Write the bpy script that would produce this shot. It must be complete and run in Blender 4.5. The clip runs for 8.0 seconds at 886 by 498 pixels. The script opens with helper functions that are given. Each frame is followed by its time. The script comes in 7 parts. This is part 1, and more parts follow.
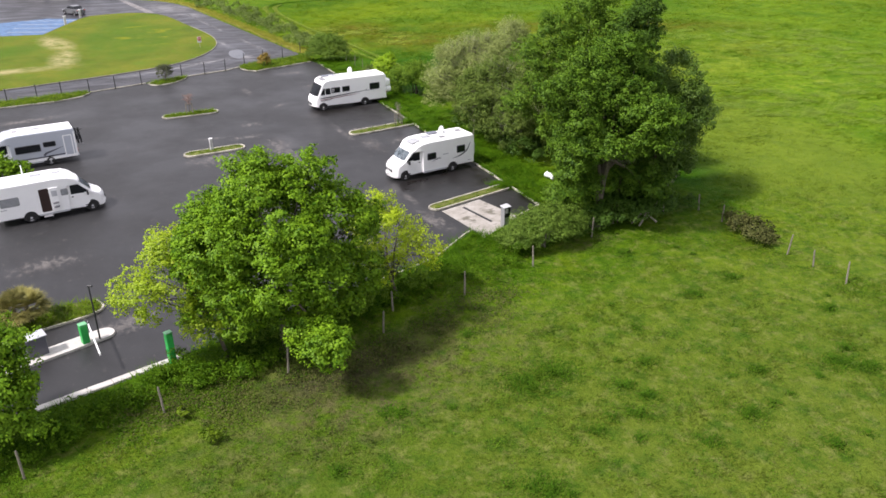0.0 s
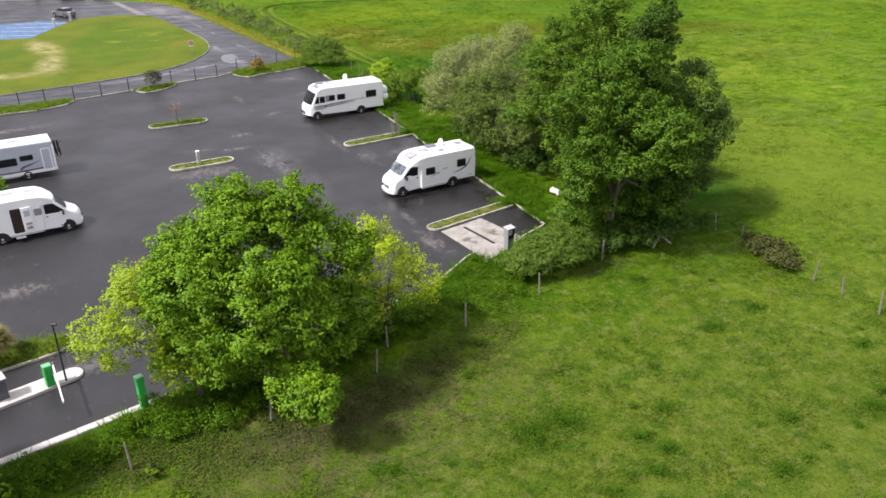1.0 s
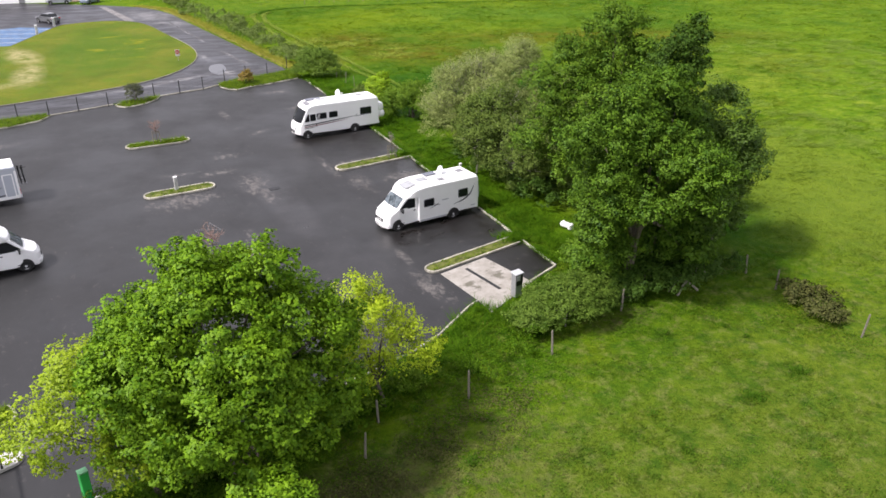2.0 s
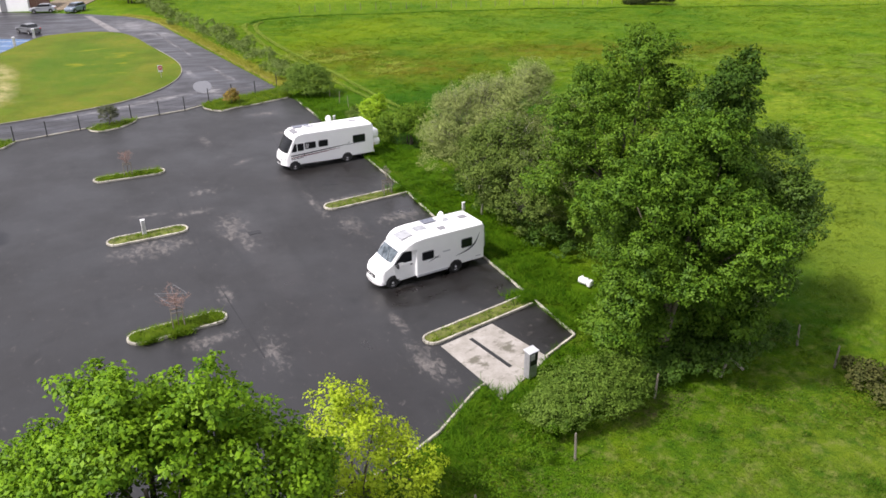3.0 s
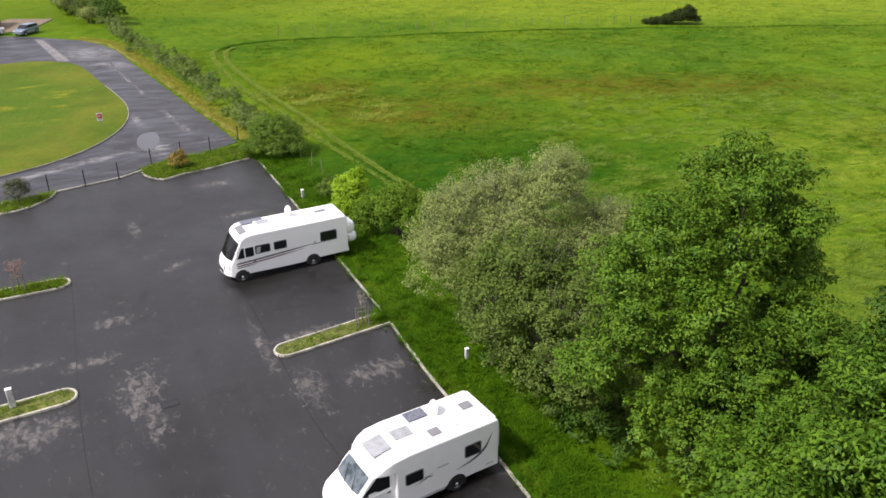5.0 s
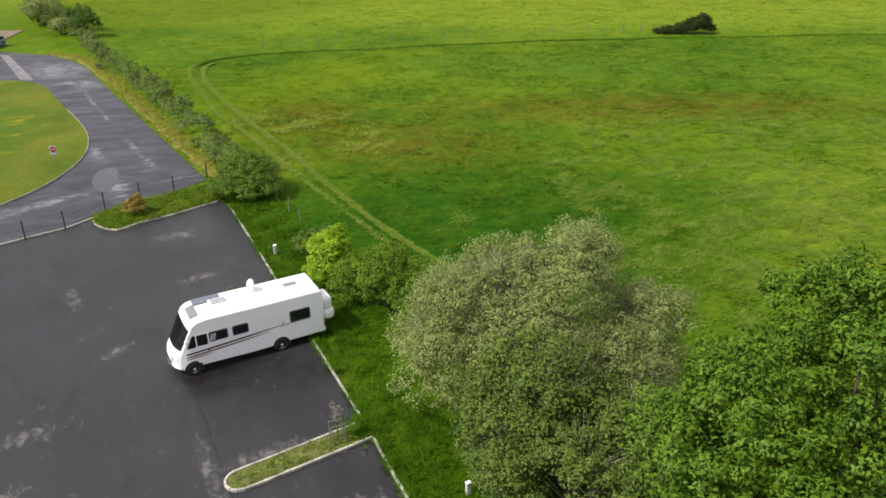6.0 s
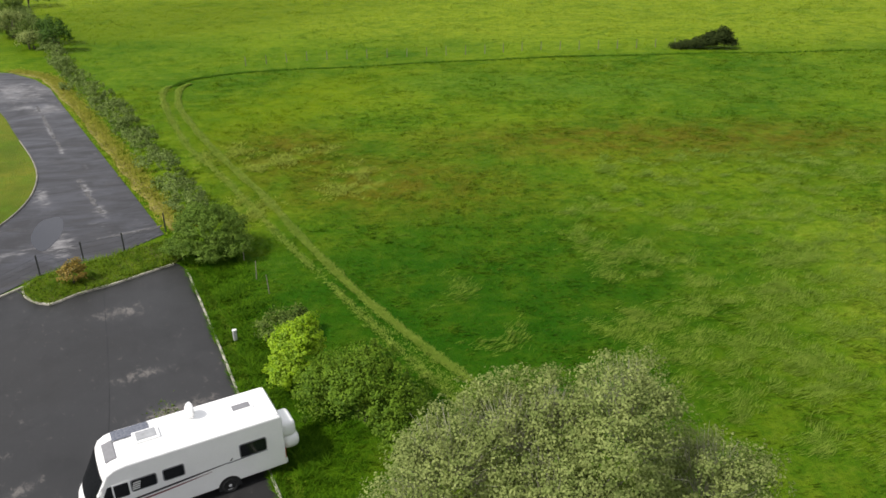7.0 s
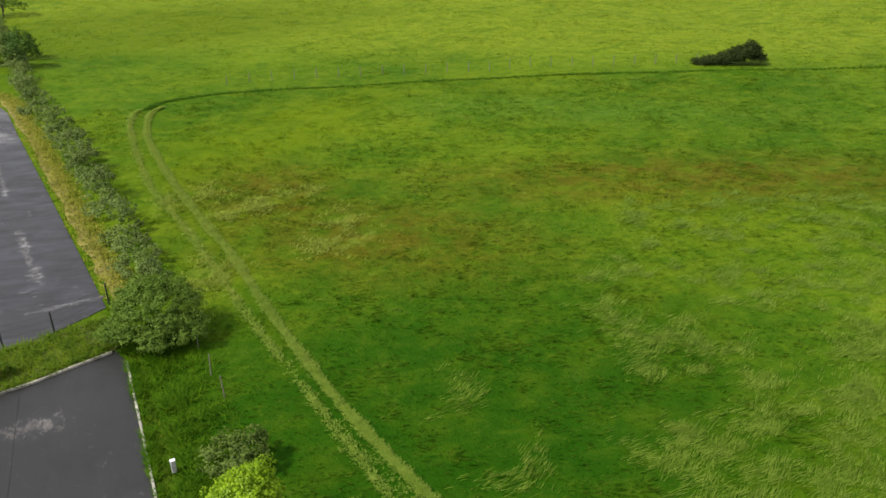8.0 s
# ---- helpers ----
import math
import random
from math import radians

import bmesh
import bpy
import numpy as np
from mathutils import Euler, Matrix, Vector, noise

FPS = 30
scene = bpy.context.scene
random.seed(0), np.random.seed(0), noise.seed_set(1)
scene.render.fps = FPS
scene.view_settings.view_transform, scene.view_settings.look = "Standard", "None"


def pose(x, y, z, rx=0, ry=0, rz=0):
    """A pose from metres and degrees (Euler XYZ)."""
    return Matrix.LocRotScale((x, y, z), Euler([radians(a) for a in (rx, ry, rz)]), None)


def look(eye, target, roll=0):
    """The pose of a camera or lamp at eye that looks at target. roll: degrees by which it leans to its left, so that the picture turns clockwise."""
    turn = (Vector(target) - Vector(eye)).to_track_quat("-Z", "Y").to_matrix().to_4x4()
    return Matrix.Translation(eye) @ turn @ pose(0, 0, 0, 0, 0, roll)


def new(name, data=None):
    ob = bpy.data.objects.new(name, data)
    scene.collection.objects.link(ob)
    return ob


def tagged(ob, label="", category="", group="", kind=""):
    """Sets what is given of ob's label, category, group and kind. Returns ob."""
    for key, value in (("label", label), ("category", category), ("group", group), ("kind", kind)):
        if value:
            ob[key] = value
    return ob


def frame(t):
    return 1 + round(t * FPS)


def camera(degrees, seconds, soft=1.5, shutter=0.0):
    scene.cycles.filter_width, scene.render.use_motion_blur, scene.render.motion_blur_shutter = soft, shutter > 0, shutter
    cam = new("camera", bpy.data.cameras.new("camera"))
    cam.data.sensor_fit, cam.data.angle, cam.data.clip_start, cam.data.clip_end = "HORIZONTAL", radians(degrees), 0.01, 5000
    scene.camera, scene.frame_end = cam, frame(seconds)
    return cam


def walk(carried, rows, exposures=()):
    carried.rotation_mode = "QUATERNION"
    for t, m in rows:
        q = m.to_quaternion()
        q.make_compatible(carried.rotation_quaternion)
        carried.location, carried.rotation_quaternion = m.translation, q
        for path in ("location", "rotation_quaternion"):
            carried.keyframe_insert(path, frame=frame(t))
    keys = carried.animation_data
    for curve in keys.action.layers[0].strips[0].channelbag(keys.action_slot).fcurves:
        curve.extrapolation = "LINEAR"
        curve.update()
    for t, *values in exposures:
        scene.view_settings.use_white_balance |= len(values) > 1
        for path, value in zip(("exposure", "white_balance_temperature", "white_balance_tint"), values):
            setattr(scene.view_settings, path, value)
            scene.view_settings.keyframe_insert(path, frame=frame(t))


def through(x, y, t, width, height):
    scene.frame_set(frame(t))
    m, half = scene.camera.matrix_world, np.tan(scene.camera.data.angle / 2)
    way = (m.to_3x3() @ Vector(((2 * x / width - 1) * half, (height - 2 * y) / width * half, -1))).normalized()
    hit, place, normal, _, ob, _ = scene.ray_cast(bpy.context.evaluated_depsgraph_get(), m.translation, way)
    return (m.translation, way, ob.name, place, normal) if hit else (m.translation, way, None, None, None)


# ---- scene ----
cam = camera(58.5, 8.0, 1.6)
PATH = [
    (0, (1.464, -0.728, 20.346), (1.386, 1.079, 19.493), -0.4),
    (0.5, (1.422, 0.853, 20.324), (1.345, 2.659, 19.469), -0.4),
    (1, (1.407, 2.947, 20.287), (1.327, 4.753, 19.431), -0.5),
    (1.5, (1.316, 5.543, 20.308), (1.236, 7.349, 19.452), -0.5),
    (1.7, (1.248, 6.712, 20.329), (1.17, 8.518, 19.473), -0.4),
    (2.8, (0.958, 14.229, 20.573), (0.878, 16.034, 19.715), -0.4),
    (3, (0.897, 15.706, 20.609), (0.815, 17.513, 19.755), -0.4),
    (3.5, (0.721, 19.726, 20.88), (0.64, 21.532, 20.024), -0.4),
    (4, (0.602, 23.974, 21.133), (0.521, 25.779, 20.277), -0.5),
    (4.5, (0.495, 28.336, 21.366), (0.415, 30.141, 20.508), -0.6),
    (4.7, (0.453, 30.087, 21.41), (0.372, 31.892, 20.553), -0.5),
    (6, (0.237, 41.968, 21.678), (0.158, 43.771, 20.817), -0.8),
    (6.5, (0.212, 46.821, 21.781), (0.131, 48.624, 20.921), -0.9),
    (7, (0.103, 51.85, 21.896), (0.023, 53.653, 21.034), -0.8),
    (7.5, (-0.012, 56.83, 21.865), (-0.095, 58.633, 21.003), -0.8),
    (8, (-0.096, 61.93, 21.848), (-0.182, 63.733, 20.986), -0.9),
]
walk(cam, [(t, look(eye, target, roll)) for t, eye, target, roll in PATH], exposures=((0, 0.38, 6350, 19), (3, 0.35, 6350, 19), (4.5, 0.21, 6350, 19), (6, 0.05, 6400, 15), (7.5, -0.10, 6500, 11), (8, -0.06, 6500, 11)))

# ---- world, sun, exposure ----
SUN_AZ, SUN_EL = 212.0, 51.0          # direction towards the sun, degrees from +x, and its height
world = bpy.data.worlds.new("sky")
scene.world = world
world.use_nodes = True
wn = world.node_tree
sky = wn.nodes.new("ShaderNodeTexSky")
sky.sky_type, sky.sun_disc = "NISHITA", False
sky.sun_elevation, sky.sun_rotation = radians(SUN_EL), radians(90.0 - SUN_AZ)
sky.air_density, sky.dust_density, sky.ozone_density = 1.0, 3.0, 1.0
# broken white cloud over the sky
where = wn.nodes.new("ShaderNodeTexCoord")
cover = wn.nodes.new("ShaderNodeTexNoise")
cover.inputs["Scale"].default_value, cover.inputs["Detail"].default_value = 2.2, 6.0
wn.links.new(where.outputs["Generated"], cover.inputs["Vector"])
thick = wn.nodes.new("ShaderNodeMapRange")
wn.links.new(cover.outputs["Fac"], thick.inputs[0])
for k_, v_ in enumerate((0.32, 0.55, 0.25, 0.95)):
    thick.inputs[k_ + 1].default_value = v_
cloud = wn.nodes.new("ShaderNodeMix")
cloud.data_type = "RGBA"
cloud.inputs[7].default_value = (9.4, 9.5, 9.8, 1.0)
wn.links.new(thick.outputs[0], cloud.inputs[0])
wn.links.new(sky.outputs[0], cloud.inputs[6])
wn.links.new(cloud.outputs[2], wn.nodes["Background"].inputs[0])
wn.nodes["Background"].inputs[1].default_value = 0.098
sun = new("sun", bpy.data.lights.new("sun", "SUN"))
sun.data.energy, sun.data.angle, sun.data.color = 4.3, radians(5.0), (1.0, 0.96, 0.90)
sun.matrix_world = look((0, 0, 60), (-60 * math.cos(radians(SUN_AZ)) / math.tan(radians(SUN_EL)), -60 * math.sin(radians(SUN_AZ)) / math.tan(radians(SUN_EL)), 0))


# ---- node helpers ----
class Shade:
    """A node material with short ways to add nodes."""

    def __init__(self, name, rough=0.6, metal=0.0):
        self.m = bpy.data.materials.new(name)
        self.m.use_nodes = True
        self.t = self.m.node_tree
        self.b = self.t.nodes["Principled BSDF"]
        self.out = self.t.nodes["Material Output"]
        self.b.inputs["Roughness"].default_value = rough
        self.b.inputs["Metallic"].default_value = metal
        self.pos = self.t.nodes.new("ShaderNodeNewGeometry").outputs["Position"]

    def link(self, a, b):
        if isinstance(a, bpy.types.NodeSocket):
            self.t.links.new(a, b)
        else:
            b.default_value = a

    def noise(self, scale, detail=4.0, coord=None, rough=0.55, distort=0.0):
        n = self.t.nodes.new("ShaderNodeTexNoise")
        n.inputs["Scale"].default_value, n.inputs["Detail"].default_value = scale, detail
        n.inputs["Roughness"].default_value, n.inputs["Distortion"].default_value = rough, distort
        self.t.links.new(coord or self.pos, n.inputs["Vector"])
        return n.outputs["Fac"]

    def ramp(self, fac, lo, hi, a=0.0, b=1.0):
        n = self.t.nodes.new("ShaderNodeMapRange")
        self.t.links.new(fac, n.inputs[0])
        for k, v in enumerate((lo, hi, a, b)):
            n.inputs[k + 1].default_value = v
        return n.outputs[0]

    def calc(self, op, a, b=0.0):
        n = self.t.nodes.new("ShaderNodeMath")
        n.operation = op
        self.link(a, n.inputs[0])
        self.link(b, n.inputs[1])
        return n.outputs[0]

    def mix(self, fac, a, b):
        n = self.t.nodes.new("ShaderNodeMix")
        n.data_type = "RGBA"
        self.link(fac, n.inputs[0])
        self.link((*a, 1.0) if isinstance(a, tuple) else a, n.inputs[6])
        self.link((*b, 1.0) if isinstance(b, tuple) else b, n.inputs[7])
        return n.outputs[2]

    def turn(self, x, y, angle, sx=1.0, sy=1.0):
        """World position in a frame at x, y, turned by angle and divided by sx, sy."""
        n = self.t.nodes.new("ShaderNodeMapping")
        n.vector_type = "TEXTURE"
        n.inputs["Location"].default_value = (x, y, 0)
        n.inputs["Rotation"].default_value = (0, 0, radians(angle))
        n.inputs["Scale"].default_value = (sx, sy, 1.0)
        self.t.links.new(self.pos, n.inputs["Vector"])
        return n.outputs[0]

    def spot(self, x, y, angle, sx, sy, soft=0.5):
        """1 inside an ellipse on the ground, falling to 0 at its rim."""
        v = self.t.nodes.new("ShaderNodeVectorMath")
        v.operation = "LENGTH"
        self.t.links.new(self.turn(x, y, angle, sx, sy), v.inputs[0])
        return self.ramp(v.outputs["Value"], soft, 1.0, 1.0, 0.0)

    def random(self, island=True):
        if island:
            return self.t.nodes.new("ShaderNodeNewGeometry").outputs["Random Per Island"]
        return self.t.nodes.new("ShaderNodeObjectInfo").outputs["Random"]

    def bump(self, height, strength, distance=0.02):
        n = self.t.nodes.new("ShaderNodeBump")
        n.inputs["Strength"].default_value, n.inputs["Distance"].default_value = strength, distance
        self.t.links.new(height, n.inputs["Height"])
        self.t.links.new(n.outputs[0], self.b.inputs["Normal"])

    def colour(self, c):
        self.link((*c, 1.0) if isinstance(c, tuple) else c, self.b.inputs["Base Color"])
        return self

    def rough(self, r):
        self.link(r, self.b.inputs["Roughness"])
        return self


def plain(name, c, rough=0.6, metal=0.0, vary=0.12, scale=6.0, bump=0.0):
    """A surface of one paint or stuff with soft grime and grain."""
    s = Shade(name, rough, metal)
    dark = tuple(v * (1 - vary * 2) for v in c)
    light = tuple(min(1.0, v * (1 + vary)) for v in c)
    f = s.calc("ADD", s.calc("MULTIPLY", s.noise(scale, 5), 0.65), s.calc("MULTIPLY", s.noise(scale * 9, 3), 0.35))
    s.colour(s.mix(s.ramp(f, 0.32, 0.68), dark, light))
    if bump:
        s.bump(s.noise(scale * 8, 4), bump)
    return s.m


def meadow_colour(s):
    """The field's colours: green with straw, rust, lush and wind-laid patches, and the trees' shade darkened in."""
    big = s.noise(0.05, 5, rough=0.6)
    mid = s.noise(0.35, 5, rough=0.65)
    streak = s.noise(0.9, 6, s.turn(0, 0, 14, 2.2, 0.9), 0.66, 1.6)
    tuss = s.noise(1.25, 6, rough=0.7, distort=0.6)
    c = s.mix(s.ramp(big, 0.36, 0.66), (0.052, 0.126, 0.006), (0.118, 0.190, 0.009))
    c = s.mix(s.ramp(mid, 0.45, 0.72, 0.0, 0.5), c, (0.158, 0.208, 0.014))
    ripe = s.calc("MAXIMUM", s.spot(24, 93, 10, 14, 17, 0.3), s.calc("MAXIMUM", s.spot(52, 96, 60, 60, 20, 0.5), s.calc("MULTIPLY", s.calc("MAXIMUM", s.spot(10, 196, 0, 140, 42, 0.7), s.spot(52, 125, 90, 40, 22, 0.4)), 0.75)))
    c = s.mix(s.calc("MULTIPLY", ripe, s.ramp(big, 0.3, 0.62, 0.2, 0.6)), c, (0.128, 0.228, 0.016))
    # lush grass round -2, 90; the ellipse at 17, 56 paints the trees' shade
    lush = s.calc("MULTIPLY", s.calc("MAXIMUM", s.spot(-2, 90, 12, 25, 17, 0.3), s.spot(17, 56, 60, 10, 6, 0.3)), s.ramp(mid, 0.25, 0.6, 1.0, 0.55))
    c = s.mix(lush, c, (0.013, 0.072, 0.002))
    c = s.mix(s.calc("MULTIPLY", s.spot(12, 140, -5, 32, 7, 0.3), s.ramp(mid, 0.35, 0.6, 0.1, 0.7)), c, (0.075, 0.165, 0.022))
    # faint painted darkening of the pasture around the same tree shade
    c = s.mix(s.calc("MULTIPLY", s.spot(31, 57, 30, 24, 15, 0.4), 0.25), c, (0.068, 0.132, 0.008))
    rust = s.calc("MAXIMUM", s.calc("MAXIMUM", s.spot(-7, 109.5, -10, 16, 9, 0.3), s.spot(-16, 117, 120, 13, 8, 0.3)), s.spot(18, 121, 3, 34, 8, 0.3))
    c = s.mix(s.calc("MULTIPLY", rust, s.ramp(s.noise(0.5, 5), 0.36, 0.58, 0.3, 0.95)), c, (0.105, 0.096, 0.010))
    c = s.mix(s.calc("MULTIPLY", s.spot(40, 205, 0, 170, 48, 0.7), s.ramp(mid, 0.3, 0.6, 0.4, 0.75)), c, (0.215, 0.275, 0.026))
    laid = s.calc("MAXIMUM", s.spot(33, 92, 75, 34, 22, 0.35), s.calc("MAXIMUM", s.spot(21, 74, 40, 16, 9, 0.3), 0.22))
    c = s.mix(s.calc("MULTIPLY", s.ramp(streak, 0.50, 0.64, 0.0, 0.8), s.calc("MULTIPLY", laid, s.ramp(mid, 0.35, 0.6, 0.35, 1.0))), c, (0.225, 0.285, 0.045))
    c = s.mix(s.ramp(streak, 0.34, 0.48, 0.4, 0.0), c, (0.030, 0.100, 0.003))
    c = s.mix(s.ramp(tuss, 0.53, 0.70, 0.0, 0.7), c, (0.018, 0.070, 0.003))
    c = s.mix(s.ramp(tuss, 0.30, 0.45, 0.45, 0.0), c, (0.150, 0.225, 0.018))
    c = s.mix(s.calc("MULTIPLY", s.spot(-19, 134, 60, 20, 9, 0.4), s.ramp(mid, 0.3, 0.6, 0.3, 0.8)), c, (0.128, 0.190, 0.004))
    c = s.mix(s.calc("MULTIPLY", s.spot(-60, 185, 30, 60, 28, 0.5), 0.6), c, (0.085, 0.135, 0.003))
    c = s.mix(s.calc("MULTIPLY", s.spot(1.5, 62, 118, 26, 4.5, 0.6), 0.75), c, (0.052, 0.122, 0.004))
    pale = None
    for x, y, a, sx, sy in ((-17.8, 114.0, 60, 3.6, 1.7), (-16.1, 116.0, 20, 2.0, 1.6), (-16.6, 104.6, 60, 2.8, 1.3), (-10.4, 108.3, 20, 2.2, 1.6), (-7.9, 109.4, 60, 2.0, 1.3), (-22.8, 115.2, 30, 2.2, 1.6), (-13.2, 117.5, 20, 2.6, 1.4), (-9.6, 112.5, 30, 2.2, 1.4)):
        z = s.spot(x, y, a, sx, sy, 0.1)
        pale = z if pale is None else s.calc("MAXIMUM", pale, z)
    c = s.mix(s.ramp(s.calc("ADD", s.noise(0.55, 8, rough=0.72, distort=1.5), s.calc("MULTIPLY", pale, 0.20)), 0.58, 0.74, 0.0, 0.35), c, (0.25, 0.30, 0.075))
    c = s.mix(s.calc("MULTIPLY", s.calc("MAXIMUM", s.spot(27, 94, 70, 15, 8, 0.3), s.spot(37, 103, 50, 11, 8, 0.3)), s.ramp(s.noise(0.32, 6, rough=0.66), 0.36, 0.60, 0.05, 0.42)), c, (0.205, 0.225, 0.040))
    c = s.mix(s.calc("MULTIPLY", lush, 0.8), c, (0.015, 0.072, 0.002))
    c = s.mix(s.ramp(s.noise(0.9, 5), 0.56, 0.74, 0.0, 0.28), c, (0.034, 0.092, 0.004))
    deep = s.noise(0.21, 6, rough=0.68, distort=0.8)
    c = s.mix(s.ramp(deep, 0.50, 0.66, 0.0, 0.42), c, (0.020, 0.088, 0.002))
    pure = s.t.nodes.new("ShaderNodeVectorMath")
    pure.operation = "MULTIPLY"
    s.link(c, pure.inputs[0])
    pure.inputs[1].default_value = (0.98, 0.98, 0.55)
    return pure.outputs[0]


def grass_shade(name, blades):
    s = Shade(name, 0.75)
    c = meadow_colour(s)
    c = s.mix(s.calc("MULTIPLY", s.spot(2, 18, 25, 36, 17, 0.5), 0.7), c, (0.080, 0.118, 0.014))
    near = s.spot(12, 26, 20, 44, 28, 0.7)
    c = s.mix(s.calc("MULTIPLY", s.calc("MAXIMUM", s.spot(20, 32, 40, 26, 16, 0.5), s.spot(26, 62, 100, 22, 10, 0.5)), 0.45), c, (0.138, 0.178, 0.022))
    c = s.mix(s.calc("MULTIPLY", near, s.ramp(s.noise(0.8, 6, rough=0.7), 0.47, 0.64, 0.0, 0.75)), c, (0.030, 0.084, 0.006))
    c = s.mix(s.calc("MULTIPLY", near, s.ramp(s.noise(1.3, 6, s.turn(30, 10, 50, 1, 1), 0.72), 0.50, 0.66, 0.0, 0.6)), c, (0.190, 0.200, 0.056))
    c = s.mix(s.calc("MULTIPLY", near, s.ramp(s.noise(3.4, 7, rough=0.75), 0.50, 0.66, 0.0, 0.42)), c, (0.036, 0.072, 0.006))
    bare = s.calc("MULTIPLY", s.calc("MAXIMUM", s.spot(-2.5, 28, 42, 12, 4.2, 0.2), s.spot(8.5, 43.6, 30, 3.0, 1.2, 0.2)), s.ramp(s.noise(1.4, 6, rough=0.7), 0.42, 0.60))
    c = s.mix(s.calc("MULTIPLY", bare, 0.85), c, (0.115, 0.105, 0.045))
    # leaf litter under the maple, its brown darkened to include the tree's shade
    litter = s.calc("MULTIPLY", s.spot(-4.2, 29.6, 36, 6.5, 2.6, 0.35), s.ramp(s.noise(1.8, 6, rough=0.7), 0.30, 0.52))
    c = s.mix(s.calc("MULTIPLY", litter, 0.85), c, (0.070, 0.062, 0.034))
    if blades:
        r = s.random()
        c = s.mix(s.ramp(r, 0.45, 1.0, 0.0, 0.45), c, (0.180, 0.255, 0.022))
        c = s.mix(s.ramp(r, 0.0, 0.4, 0.14, 0.0), c, (0.030, 0.080, 0.002))
        tr = s.t.nodes.new("ShaderNodeBsdfTranslucent")
        s.t.links.new(c, tr.inputs[0])
        mx = s.t.nodes.new("ShaderNodeMixShader")
        mx.inputs[0].default_value = 0.42
        s.t.links.new(s.b.outputs[0], mx.inputs[1])
        s.t.links.new(tr.outputs[0], mx.inputs[2])
        s.t.links.new(mx.outputs[0], s.out.inputs[0])
    else:
        s.bump(s.calc("ADD", s.noise(9, 6, rough=0.7), s.noise(1.2, 3)), 0.9, 0.12)
    s.b.inputs["Specular IOR Level"].default_value = 0.03
    s.colour(c)
    return s.m


def lawn_shade():
    """Mown lawn, yellowed, with darker mossy patches and bare worn ground."""
    s = Shade("lawn_grass", 0.8)
    c = s.mix(s.ramp(s.noise(0.14, 6, rough=0.65), 0.38, 0.62), (0.076, 0.114, 0.006), (0.152, 0.162, 0.014))
    c = s.mix(s.ramp(s.noise(0.45, 6, rough=0.68, distort=0.5), 0.48, 0.66, 0.0, 0.75), c, (0.100, 0.165, 0.008))
    c = s.mix(s.calc("MULTIPLY", s.calc("MAXIMUM", s.spot(-47.3, 110.5, 112, 16, 7.2, 0.7), s.spot(-58.5, 101, 100, 5, 4.2, 0.6)), s.ramp(s.noise(0.5, 6, rough=0.7), 0.3, 0.62, 1.0, 0.35)), c, (0.062, 0.130, 0.005))
    worn = s.calc("MULTIPLY", s.calc("MAXIMUM", s.calc("MAXIMUM", s.spot(-55.6, 106.2, -51, 8, 2.4, 0.3), s.spot(-49.8, 96.5, -66, 8, 2.2, 0.3)), s.spot(-53, 89, 30, 9, 2.0, 0.2)), s.ramp(s.noise(0.5, 6, rough=0.7), 0.34, 0.56))
    c = s.mix(s.calc("MULTIPLY", worn, 0.9), c, (0.40, 0.345, 0.165))
    bloom = s.calc("MULTIPLY", s.spot(-46, 114, 112, 13, 6, 0.4), s.ramp(s.noise(0.35, 6, s.turn(0, 0, 20, 2.0, 0.8), 0.7), 0.54, 0.66))
    c = s.mix(s.calc("MULTIPLY", bloom, 0.8), c, (0.34, 0.30, 0.012))
    s.colour(s.mix(s.ramp(s.noise(2.2, 7, rough=0.78), 0.44, 0.68, 0.0, 0.6), c, (0.060, 0.115, 0.005)))
    s.b.inputs["Specular IOR Level"].default_value = 0.1
    s.bump(s.calc("ADD", s.noise(10, 5), s.noise(1.6, 4)), 0.9, 0.14)
    return s.m


def leaf_shade(name, dark, light, through=0.35, rough=0.55, gloss=0.3):
    s = Shade(name, rough)
    f = s.calc("ADD", s.calc("MULTIPLY", s.random(), 0.3), s.calc("MULTIPLY", s.noise(1.5, 3), 0.8))
    c = s.mix(s.ramp(f, 0.28, 0.80), dark, light)
    s.colour(c)
    s.b.inputs["Specular IOR Level"].default_value = gloss
    tr = s.t.nodes.new("ShaderNodeBsdfTranslucent")
    s.t.links.new(c, tr.inputs[0])
    mx = s.t.nodes.new("ShaderNodeMixShader")
    mx.inputs[0].default_value = through
    s.t.links.new(s.b.outputs[0], mx.inputs[1])
    s.t.links.new(tr.outputs[0], mx.inputs[2])
    s.t.links.new(mx.outputs[0], s.out.inputs[0])
    return s.m


